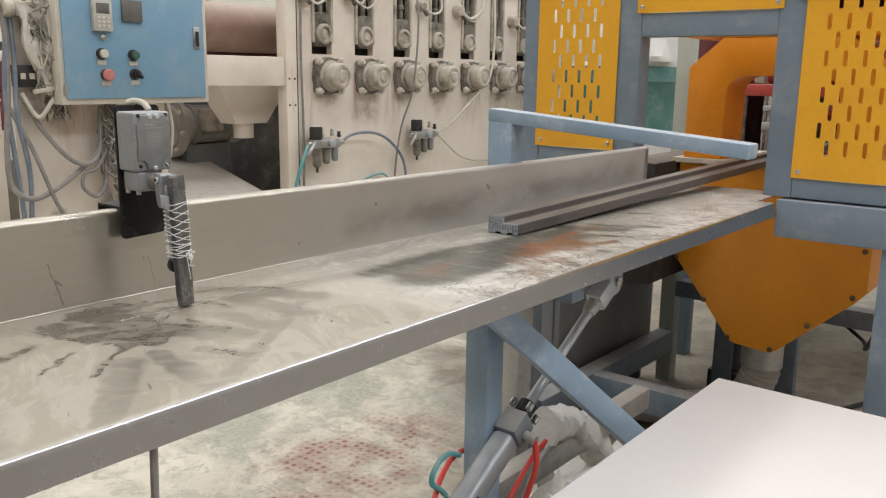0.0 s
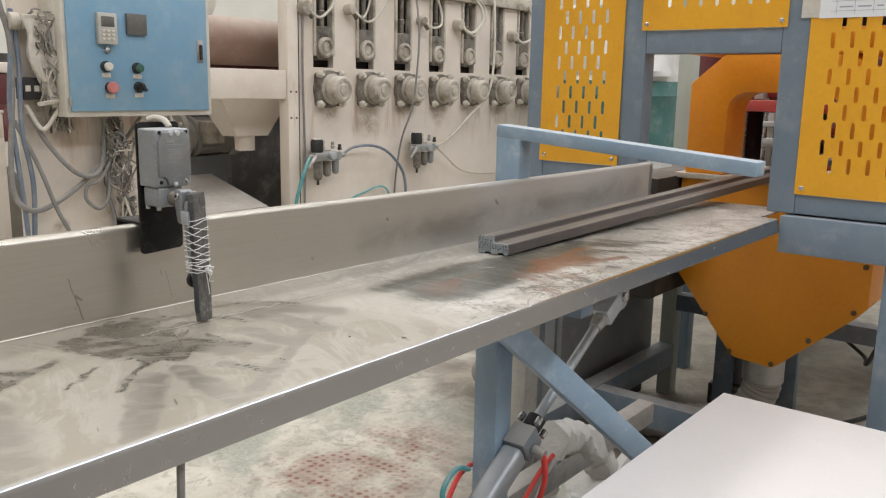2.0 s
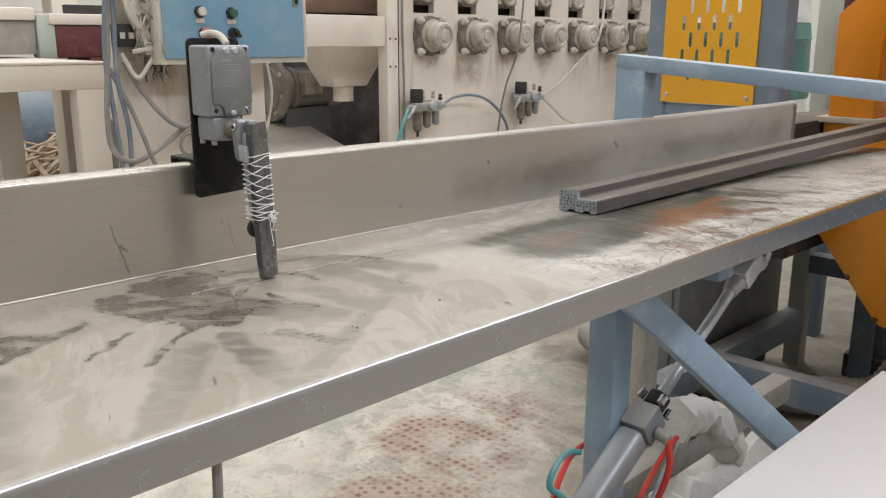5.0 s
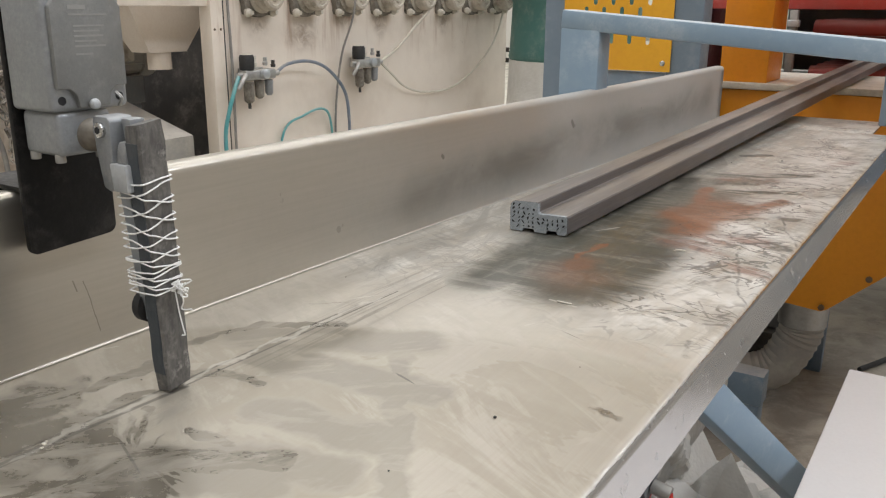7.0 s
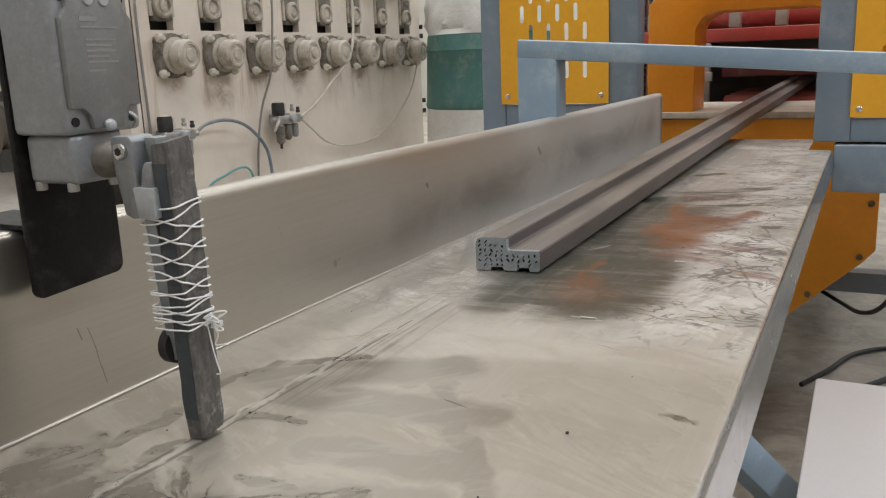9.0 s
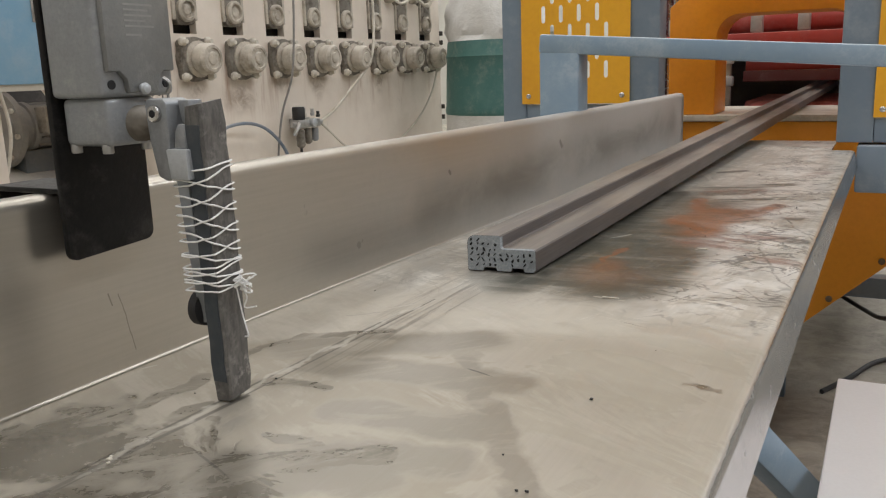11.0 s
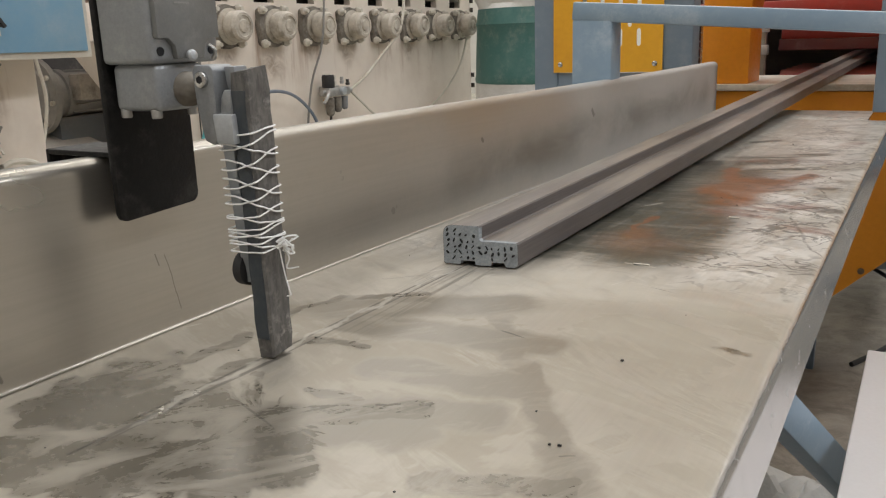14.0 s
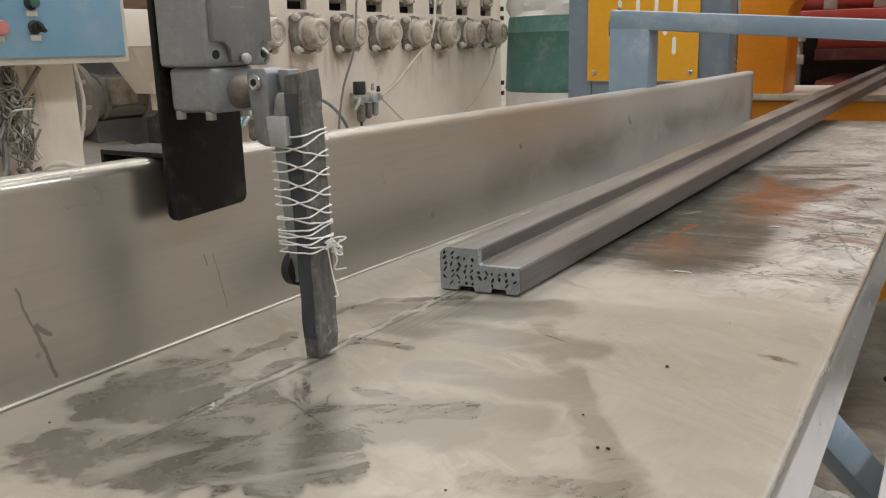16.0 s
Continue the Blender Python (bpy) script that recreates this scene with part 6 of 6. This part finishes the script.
def control_cabinet():
    cx = -2.29
    t = thing("control_cabinet", (cx - 0.09, -0.13, 0.99), "blue control cabinet with cream rim hung on the pillar", "control cabinet")
    y0, y1, z0, z1 = -0.4335, 0.1665, 0.992, 1.470
    part("case", box(PX, cx - 0.006, y0, y1, z0, z1, 0.004), "cabinet_frame", t, "cream sheet case")
    door = part("door", box(cx - 0.006, cx + 0.004, y0 + 0.014, y1 - 0.020, z0 + 0.020, z1 - 0.014, 0.003), "cabinet_blue", t, "sky-blue painted door, dust-streaked")
    f = cx + 0.004
    m = part("meter", box(f, f + 0.022, -0.316, -0.244, 1.245, 1.352, 0.004), "meter_face", door, "cream inverter keypad with dull display")
    part("keypad_display", box(f + 0.022, f + 0.0235, -0.305, -0.256, 1.305, 1.340, 0.001), "display", door)
    for j, k in itertools.product(range(3), range(3)):
        part("key", box(f + 0.022, f + 0.025, -0.305 + 0.018 * j, -0.293 + 0.018 * j, 1.258 + 0.014 * k, 1.267 + 0.014 * k, 0.001), "button_white", door)
    part("panel_meter", box(f, f + 0.012, -0.200, -0.120, 1.283, 1.358, 0.003), "display", door, "dark square panel meter")
    part("lamp", lathe([(0.012, 0), (0.010, 0.008), (0.004, 0.012)], pose(f, -0.277, 1.225, 0, 90, 0), 14), "galv", door)

    def push(y, z, mat, lab, big=False):
        part("bezel", lathe([(0.020, 0), (0.020, 0.006), (0.016, 0.010)], pose(f, y, z, 0, 90, 0), 18), "rubber", door)
        r = 0.021 if big else 0.015
        part("push_button", lathe([(r * 0.7, 0.004), (r * 0.8, 0.016), (r, 0.018), (r, 0.026), (r * 0.8, 0.030)], pose(f, y, z, 0, 90, 0), 20), mat, door, lab)
        part("name_tag", box(f, f + 0.003, y - 0.017, y + 0.017, z - 0.038, z - 0.022, 0.001), "button_white", door)
    push(-0.285, 1.168, "button_white", "off-white push button")
    push(-0.163, 1.166, "button_green", "dark green push button")
    push(-0.273, 1.095, "button_red", "faded red mushroom button", True)
    push(-0.160, 1.098, "rubber", "black rotary switch")
    part("switch_grip", turned(box(0, 0.014, -0.005, 0.005, -0.018, 0.018, 0.002), pose(f + 0.028, -0.160, 1.098, 40, 0, 0)), "rubber", door)
    h = part("lock_plate", box(f, f + 0.004, 0.098, 0.126, 1.195, 1.278, 0.002), "galv", door)
    part("lock_handle", box(f + 0.004, f + 0.012, 0.106, 0.118, 1.205, 1.262, 0.003), "rubber", door)
    for z in (1.03, 1.42):
        part("hinge", rod((f, y0 + 0.012, z), (f, y0 + 0.012, z + 0.03), 0.006, seg=10), "galv", door)
    return t


control_cabinet().location.y += 0.0385


def left_filter():
    t = thing("filter_unit", (PX, -0.49, 1.20), "dust-caked air filter unit and brackets on the pillar", "air filter")
    x = PX + 0.05
    part("head", box(PX, x + 0.03, -0.545, -0.42, 1.285, 1.335, 0.008), "cream_dusty", t)
    part("dial", lathe([(0.03, 0), (0.03, 0.03), (0.024, 0.034)], pose(x, -0.545, 1.31, 90, 0, 0), 18), "cream_dusty", t)
    part("bowl", lathe([(0.012, 0), (0.030, 0.015), (0.032, 0.10)], pose(x, -0.475, 1.19), 18), "housing", t)
    part("joint", box(x - 0.02, x + 0.02, -0.42, -0.385, 1.27, 1.33, 0.006), "cream_dusty", t)
    part("pipe", hose([(x, -0.40, 1.28), (x, -0.39, 1.18), (x, -0.36, 1.08)], 0.009, 8, 6), "cream_dusty", t)
    part("relay", box(PX, x + 0.01, -0.545, -0.475, 1.05, 1.125, 0.004), "rubber", t, "black relay with pale terminals")
    for y in (-0.53, -0.50):
        part("terminal", box(x + 0.01, x + 0.014, y - 0.008, y + 0.008, 1.078, 1.098), "bolt", t)
    rings = []
    for k in range(22):
        f = k / 21
        z, half = 1.315 - 0.285 * f, 0.070 - 0.030 * f + 0.012 * math.sin(f * 5)
        cy = -0.462 + 0.020 * f + 0.006 * math.sin(f * 9)
        ring = []
        for j in range(28):
            a = 2 * math.pi * j / 28
            fold = 0.010 * math.sin(5 * a + 3 * f) + 0.006 * math.sin(11 * a - 7 * f) + 0.004 * noise.noise(Vector((a * 2, f * 12, 3)))
            ring.append((x + 0.028 + (0.022 + fold) * math.sin(a), cy + (half + fold) * math.cos(a), z + 0.006 * math.sin(3 * a + f * 4)))
        rings.append(ring)
    part("plastic_drape", loft(rings), "film", t, "crumpled dusty plastic film hanging over the filter")
    part("bracket", bar((x + 0.055, -0.52, 1.035), (x + 0.055, -0.365, 1.06), 0.016, 0.014, 0.003), "cream_dusty", t)
    return t


left_filter().location.y += 0.052
rnd = random.Random(21)
bundle = [
    ("grey_cable", 0.010, [(-2.42, -0.60, 1.9), (-2.40, -0.61, 1.45), (-2.40, -0.575, 1.25), (-2.40, -0.58, 1.05), (-2.40, -0.60, 0.85), (-2.39, -0.60, 0.72), (-2.39, -0.54, 0.665), (-2.39, -0.45, 0.69), (-2.39, -0.33, 0.77), (-2.39, -0.22, 0.88), (-2.40, -0.20, 0.98)]),
    ("blue_tube", 0.009, [(-2.41, -0.56, 1.35), (-2.40, -0.575, 1.20), (-2.40, -0.59, 1.02), (-2.40, -0.575, 0.80), (-2.40, -0.56, 0.5), (-2.40, -0.57, 0.0)]),
    ("blue_tube", 0.009, [(-2.41, -0.55, 1.30), (-2.40, -0.55, 1.15), (-2.39, -0.56, 0.95), (-2.40, -0.53, 0.75), (-2.40, -0.545, 0.45), (-2.40, -0.55, 0.0)]),
    ("grey_cable", 0.008, [(-2.40, -0.58, 0.98), (-2.38, -0.52, 0.83), (-2.38, -0.46, 0.66), (-2.38, -0.40, 0.52), (-2.38, -0.36, 0.3), (-2.38, -0.34, 0.0)]),
    ("white_cable", 0.008, [(-2.41, -0.53, 1.03), (-2.37, -0.50, 0.95), (-2.36, -0.46, 0.99), (-2.36, -0.42, 1.05), (-2.38, -0.39, 1.02), (-2.39, -0.40, 0.94)]),
    ("grey_cable", 0.009, [(-2.42, -0.52, 1.00), (-2.38, -0.48, 0.90), (-2.37, -0.40, 0.80), (-2.37, -0.33, 0.775), (-2.38, -0.28, 0.82), (-2.40, -0.25, 0.98)]),
    ("grey_cable", 0.007, [(-2.40, -0.23, 0.98), (-2.38, -0.24, 0.85), (-2.38, -0.29, 0.76), (-2.38, -0.34, 0.74), (-2.38, -0.35, 0.69), (-2.38, -0.30, 0.65), (-2.38, -0.26, 0.70), (-2.39, -0.25, 0.80), (-2.40, -0.24, 0.97)]),
    ("grey_cable", 0.012, [(-2.40, -0.21, 0.985), (-2.39, -0.20, 0.86), (-2.39, -0.19, 0.72), (-2.39, -0.18, 0.58), (-2.39, -0.19, 0.3), (-2.39, -0.2, 0.0)]),
    ("white_cable", 0.010, [(-2.39, -0.17, 0.66), (-2.37, -0.12, 0.69), (-2.36, -0.05, 0.67), (-2.36, -0.02, 0.60), (-2.37, -0.04, 0.54), (-2.38, -0.10, 0.50), (-2.39, -0.12, 0.3), (-2.39, -0.12, 0.0)]),
    ("grey_cable", 0.008, [(-2.40, -0.10, 0.985), (-2.42, -0.14, 0.92), (-2.43, -0.20, 0.84), (-2.42, -0.24, 0.70), (-2.41, -0.22, 0.55), (-2.41, -0.22, 0.0)]),
    ("white_cable", 0.006, [(-2.60, 0.16, 1.0), (-2.60, 0.18, 0.86), (-2.60, 0.15, 0.72), (-2.60, 0.10, 0.62), (-2.6, 0.08, 0.3), (-2.6, 0.08, 0.0)]),
]
for m, r, pts in bundle:
    pts = [(x, y + 0.052, z) for x, y, z in pts]
    kind = {"grey_cable": "dusty grey cable looping down the pillar", "blue_tube": "dusty blue air hose hanging by the pillar", "white_cable": "pale dust-covered cable on the pillar"}[m]
    solo("pillar_cable", hose(pts, r, 8, 7), m, kind, "cable", "cables on the pillar", at=pts[-1])


def dusty_clump(at, size, seed):
    """A hank of tied, powder-caked wire."""
    r = random.Random(seed)
    t = thing("wire_hank", at, "hank of powder-caked wire tied to the pillar", "wire", "wire hanks")
    c = Vector(at)
    for k in range(18):
        pts = [c + Vector((r.uniform(-0.3, 0.5) * size, r.uniform(-0.5, 0.5) * size, r.uniform(-1.0, 1.0) * size)) for _ in range(5)]
        part("wire", hose(pts, r.uniform(0.0015, 0.004), 6, 5), ("duct", "housing", "cream_dusty", "housing")[k % 4], t)
    return t


dusty_clump((-2.38, -0.388, 1.12), 0.10, 1)
dusty_clump((-2.38, -0.415, 1.26), 0.09, 5)
dusty_clump((-2.38, -0.36, 1.06), 0.08, 6)
dusty_clump((-2.39, -0.368, 1.00), 0.07, 2)
dusty_clump((-2.39, -0.153, 0.80), 0.10, 3)
dusty_clump((-2.39, -0.175, 0.92), 0.08, 7)
dusty_clump((-2.39, -0.133, 0.63), 0.06, 4)


# ---------------------------------------------------------------- beyond: tables, scraps, sacks
def white_table(x0, x1, y0, y1, z, lab, lw=0.125):
    t = thing("steel_table", ((x0 + x1) / 2, (y0 + y1) / 2, 0), lab, "steel table", "white steel tables")
    part("top", box(x0, x1 + 0.004, y0, y1 + 0.004, z - 0.012, z, 0.003), "cream", t, "dusty white sheet top")
    part("apron", box(x1 - 0.09, x1, y0, y1, z - 0.115, z - 0.0125, 0.004), "cream", t)
    part("apron", box(x0, x0 + 0.09, y0, y1, z - 0.115, z - 0.0125, 0.004), "cream", t)
    part("apron", box(x0 + 0.091, x1 - 0.091, y1 - 0.08, y1 - 0.003, z - 0.115, z - 0.0125, 0.004), "cream", t)
    for x in (x0, x1 - 0.09):
        for y in (y0, y1 - lw):
            part("leg", box(x, x + 0.09, y, y + lw, 0, z - 0.1155, 0.004), "cream", t)
    part("low_rail", box(x0 + 0.02, x0 + 0.07, y0 + lw, y1 - lw, 0.15, 0.22, 0.003), "cream", t)
    return t


white_table(-4.4, -3.2, -2.6, -0.21, 0.985, "white painted steel table with thick frame, dusty top")
white_table(-8.6, -6.9, -3.6, 1.6, 1.30, "long pale steel conveyor table farther back")


def scraps():
    r = random.Random(8)
    for k in range(150):
        a = r.gauss(-0.5, 0.5)
        c = Vector((-5.35 + r.uniform(-0.6, 0.6), 0.35 + r.uniform(-0.85, 0.7), 0.05 + 0.36 * r.random() ** 1.3))
        d = Vector((math.cos(a), math.sin(a), r.uniform(-0.25, 0.05))) * r.uniform(0.25, 0.6)
        low = min((c - d).z, (c + d).z)
        if low < 0.02:
            c.z += 0.03 - low
        yield bar(c - d, c + d, r.uniform(0.015, 0.04), 0.012, 0.001)


heap = bmesh.new()
for s in scraps():
    merge(heap, s)
box(-6.3, -4.7, -0.8, 1.2, 0.0, 0.06, 0.02, into=heap)
solo("scrap_heap", heap, "wood", "heap of thin wooden offcuts on the floor", "offcuts", kind="stuff", smooth=False)
drum = thing("steel_roll", (-6.5, 0.4, 0), "dark blue-grey steel roll lying behind the offcuts", "steel roll")
part("shell", rod((-6.5, -1.4, 0.42), (-6.5, 1.6, 0.42), 0.38, seg=40, bevel=0.01), "frame_blue_dark", drum)
for y in (-1.0, 1.2):
    part("cradle", box(-6.75, -6.25, y, y + 0.1, 0.0, 0.12, 0.005), "dark", drum)
t = thing("feed_cabinet", (-4.1, 0.0, 0), "dark maroon and grey cabinet with white lid behind the table", "cabinet")
part("cabinet_body", box(-4.35, -4.0, -0.10, 0.40, 0.985, 1.145, 0.006), "maroon", t)
part("cabinet_lid", box(-4.36, -3.985, -0.13, 0.41, 1.146, 1.20, 0.008), "cream", t, "white lid")
part("post", box(-4.08, -4.0, -0.185, -0.102, 0.985, 1.19, 0.004), "pale_green", t)
part("base", box(-4.3, -4.0, 0.06, 0.40, 0.0, 0.984, 0.004), "maroon", t)
part("hood", box(-4.36, -3.995, -0.90, -0.19, 1.165, 1.225, 0.01), "cream", t, "white sheet hood")
part("hood_side", box(-4.34, -4.02, -0.89, -0.19, 1.003, 1.163, 0.004), "duct", t)
part("long_beam", box(-4.60, -4.45, -2.4, 0.22, 1.34, 1.44, 0.006), "cream", t)
part("beam_post", box(-4.60, -4.45, 0.06, 0.20, 0.0, 1.339, 0.004), "cream", t)
part("beam_post", box(-4.60, -4.45, -2.4, -2.28, 0.0, 1.339, 0.004), "cream", t)


def bulk_sack(cx, cy, r, z0, z1, zt):
    """A tall container: pale below, a green band, and a crumpled white sack on top."""
    t = thing("bulk_container", (cx, cy, 0), "green-banded round container topped by a white sack", "container")
    m = pose(cx, cy, 0)
    part("drum", lathe([(r * 1.02, 0.0), (r * 1.03, z0 * 0.6), (r * 1.0, z0)], m, 40), "sack", t)
    part("band", lathe([(r * 1.0, z0 + 0.001), (r * 1.015, z0 + 0.02), (r * 1.0, z0 + 0.05), (r * 0.985, z0 + 0.2), (r * 0.97, z1 - 0.10), (r * 0.985, z1 - 0.09), (r * 0.97, z1 - 0.07), (r * 0.95, z1)], m, 40), "green_plastic", t, "dark green plastic band")
    bm = lathe([(r * 0.94, z1 + 0.001), (r * 0.99, z1 + 0.06), (r * 0.93, z1 + 0.16), (r * 0.80, z1 + 0.28), (r * 0.86, zt - 0.12), (r * 0.6, zt), (r * 0.2, zt + 0.03)], m, 40)
    bmesh.ops.subdivide_edges(bm, edges=bm.edges[:], cuts=1, use_grid_fill=True)
    for v in bm.verts:
        n = noise.noise(v.co * 5.0) * 0.05 + noise.noise(v.co * 13.0) * 0.02
        out = Vector((v.co.x - cx, v.co.y - cy, 0))
        if out.length > 0.01 and v.co.z > z1 + 0.02:
            v.co += out.normalized() * n
    part("sack", bm, "sack", t, "crumpled white woven sack")
    return t


bulk_sack(-2.06, 3.26, 0.40, 0.74, 1.175, 1.75)


def far_cabinet():
    t = thing("glazed_booth", (-1.0, 3.9, 0), "pale green steel booth with a dark window", "booth")
    part("post", box(-1.16, -1.08, 3.4, 3.48, 0, 2.2, 0.004), "pale_green", t)
    part("post", box(-0.3, -0.22, 3.4, 3.48, 0, 2.2, 0.004), "pale_green", t)
    part("wall", box(-1.08, -0.3, 3.43, 3.46, 0, 2.2), "pale_green", t)
    part("post", box(-1.60, -1.54, 4.1, 4.16, 0, 2.2, 0.004), "pale_green", t)
    part("rail", box(-1.54, -1.16, 4.1, 4.15, 0.80, 0.88, 0.004), "dark", t)
    part("rail", box(-1.9, 0.4, 3.36, 3.40, 0.86, 0.90, 0.004), "cream", t)
    return t


far_cabinet()


def floor_clutter():
    """What lies in the dark under the saw."""
    t = thing("base_machine", (-0.5, 1.1, 0), "dark oily machine base under the saw housing", "machine base")
    part("gearbox", box(-0.50, -0.30, 1.05, 1.22, 0.08, 0.55, 0.02), "panel_grey", t)
    part("foot", box(-0.50, -0.28, 1.02, 1.26, 0, 0.08, 0.005), "dark", t)
    return t


floor_clutter()


def drive_cabinet():
    t = thing("drive_cabinet", (-0.85, 0.6, 0), "dark grey louvred drive cabinet below the saw frame", "cabinet")
    part("case", box(-0.99, -0.72, 0.33, 1.0, 0.06, 0.79, 0.006), "panel_grey", t)
    part("plinth", box(-0.97, -0.74, 0.35, 0.98, 0, 0.06), "dark", t)
    part("door", box(-0.97, -0.74, 0.322, 0.33, 0.10, 0.76, 0.003), "panel_grey", t)
    for k in range(7):
        part("louvre", turned(box(-0.06, 0.06, -0.008, 0.002, -0.002, 0.002), pose(-0.80, 0.320, 0.52 + 0.03 * k, -30, 0, 0)), "galv", t, smooth=False)
    return t


drive_cabinet()
for m, r, pts in (("rubber", 0.008, [(-0.09, 1.05, 0.01), (-0.02, 1.20, 0.012), (0.06, 1.40, 0.012), (0.20, 1.50, 0.012), (0.36, 1.42, 0.012)]),
                  ("rubber", 0.006, [(0.30, 0.30, 0.77), (0.23, 0.48, 0.70), (0.185, 0.5, 0.652), (0.148, 0.52, 0.534), (0.105, 0.58, 0.42), (0.06, 0.75, 0.345), (0.0, 1.0, 0.30), (-0.15, 1.10, 0.36)]),
                  ("rubber", 0.009, [(0.02, 1.05, 0.012), (0.09, 1.10, 0.012), (0.22, 1.28, 0.012), (0.36, 1.30, 0.012)])):
    solo("floor_cable", hose(pts, r, 8, 8), m, "black cable hanging slack under the saw", "cable", "cables under the saw", at=pts[1])


def wrapped_pipe():
    pts = [(-0.225, -0.56, 0.46), (-0.235, -0.46, 0.43), (-0.25, -0.34, 0.36), (-0.28, -0.22, 0.26)]
    bm = hose(pts, 0.036, 20, 14, ribs=0.002)
    for v in bm.verts:
        v.co += Vector((noise.noise(v.co * 26), noise.noise(v.co * 26 + Vector((9, 0, 0))), noise.noise(v.co * 31))) * 0.016
    return solo("wrapped_pipe", bm, "sack", "pipe wrapped in crumpled clear plastic film under the table", "pipe", at=pts[-1])


wrapped_pipe()
bag = bmesh.new()
bmesh.ops.create_icosphere(bag, subdivisions=4, radius=1.0)
for v in bag.verts:
    n = 1 + 0.30 * noise.noise(v.co * 2.2) + 0.16 * noise.noise(v.co * 6.0)
    k = abs(noise.noise(v.co * 3.1 + Vector((4, 1, 7)))) * 0.10 + abs(noise.noise(v.co * 8.0)) * 0.045
    v.co = Vector((-0.24 + v.co.x * 0.21 * n, -0.24 + v.co.y * 0.26 * n, max(0.0, 0.08 + v.co.z * 0.11 * n + k * 1.3)))
solo("plastic_sheet", bag, "sack", "crumpled pale plastic sheet on the floor under the table", "plastic sheet", at=(-0.24, -0.24, 0))

rnd = random.Random(31)
crumbs = bmesh.new()
for k in range(34):
    x, y = rnd.uniform(-0.31, -0.02), rnd.uniform(-1.6, -0.1)
    if -0.29 < x < -0.19 and y > -1.25:
        continue
    c = rnd.uniform(0.0002, 0.0005)
    box(x - c, x + c * rnd.uniform(0.5, 2.5), y - c, y + c, TOP + 0.0002, TOP + 0.0002 + c * 1.2, into=crumbs)
for x, y, a, b in ((-0.083, -1.236, 0.0007, 0.0007), (-0.077, -1.335, 0.0008, 0.0003), (-0.081, -1.336, 0.0006, 0.0003)):
    box(x - a, x + a, y - b, y + b, TOP + 0.0002, TOP + 0.001, into=crumbs)
solo("crumbs", crumbs, "rubber", "dark crumbs of sawn composite scattered on the table", "crumbs", kind="stuff", smooth=False)
pale = bmesh.new()
for x, y, a, b in ((-0.100, -0.871, 0.0045, 0.0012), (-0.128, -1.054, 0.006, 0.0007), (-0.2535, -1.383, 0.0012, 0.0009), (-0.251, -1.386, 0.0006, 0.0010), (-0.255, -1.381, 0.0006, 0.0006)):
    box(x - a, x + a, y - b, y + b, TOP + 0.0002, TOP + 0.0012, 0.0004, into=pale)
solo("pale_chips", pale, "bolt", "small pale chips lying on the table", "chips", kind="stuff", smooth=False)

motions()
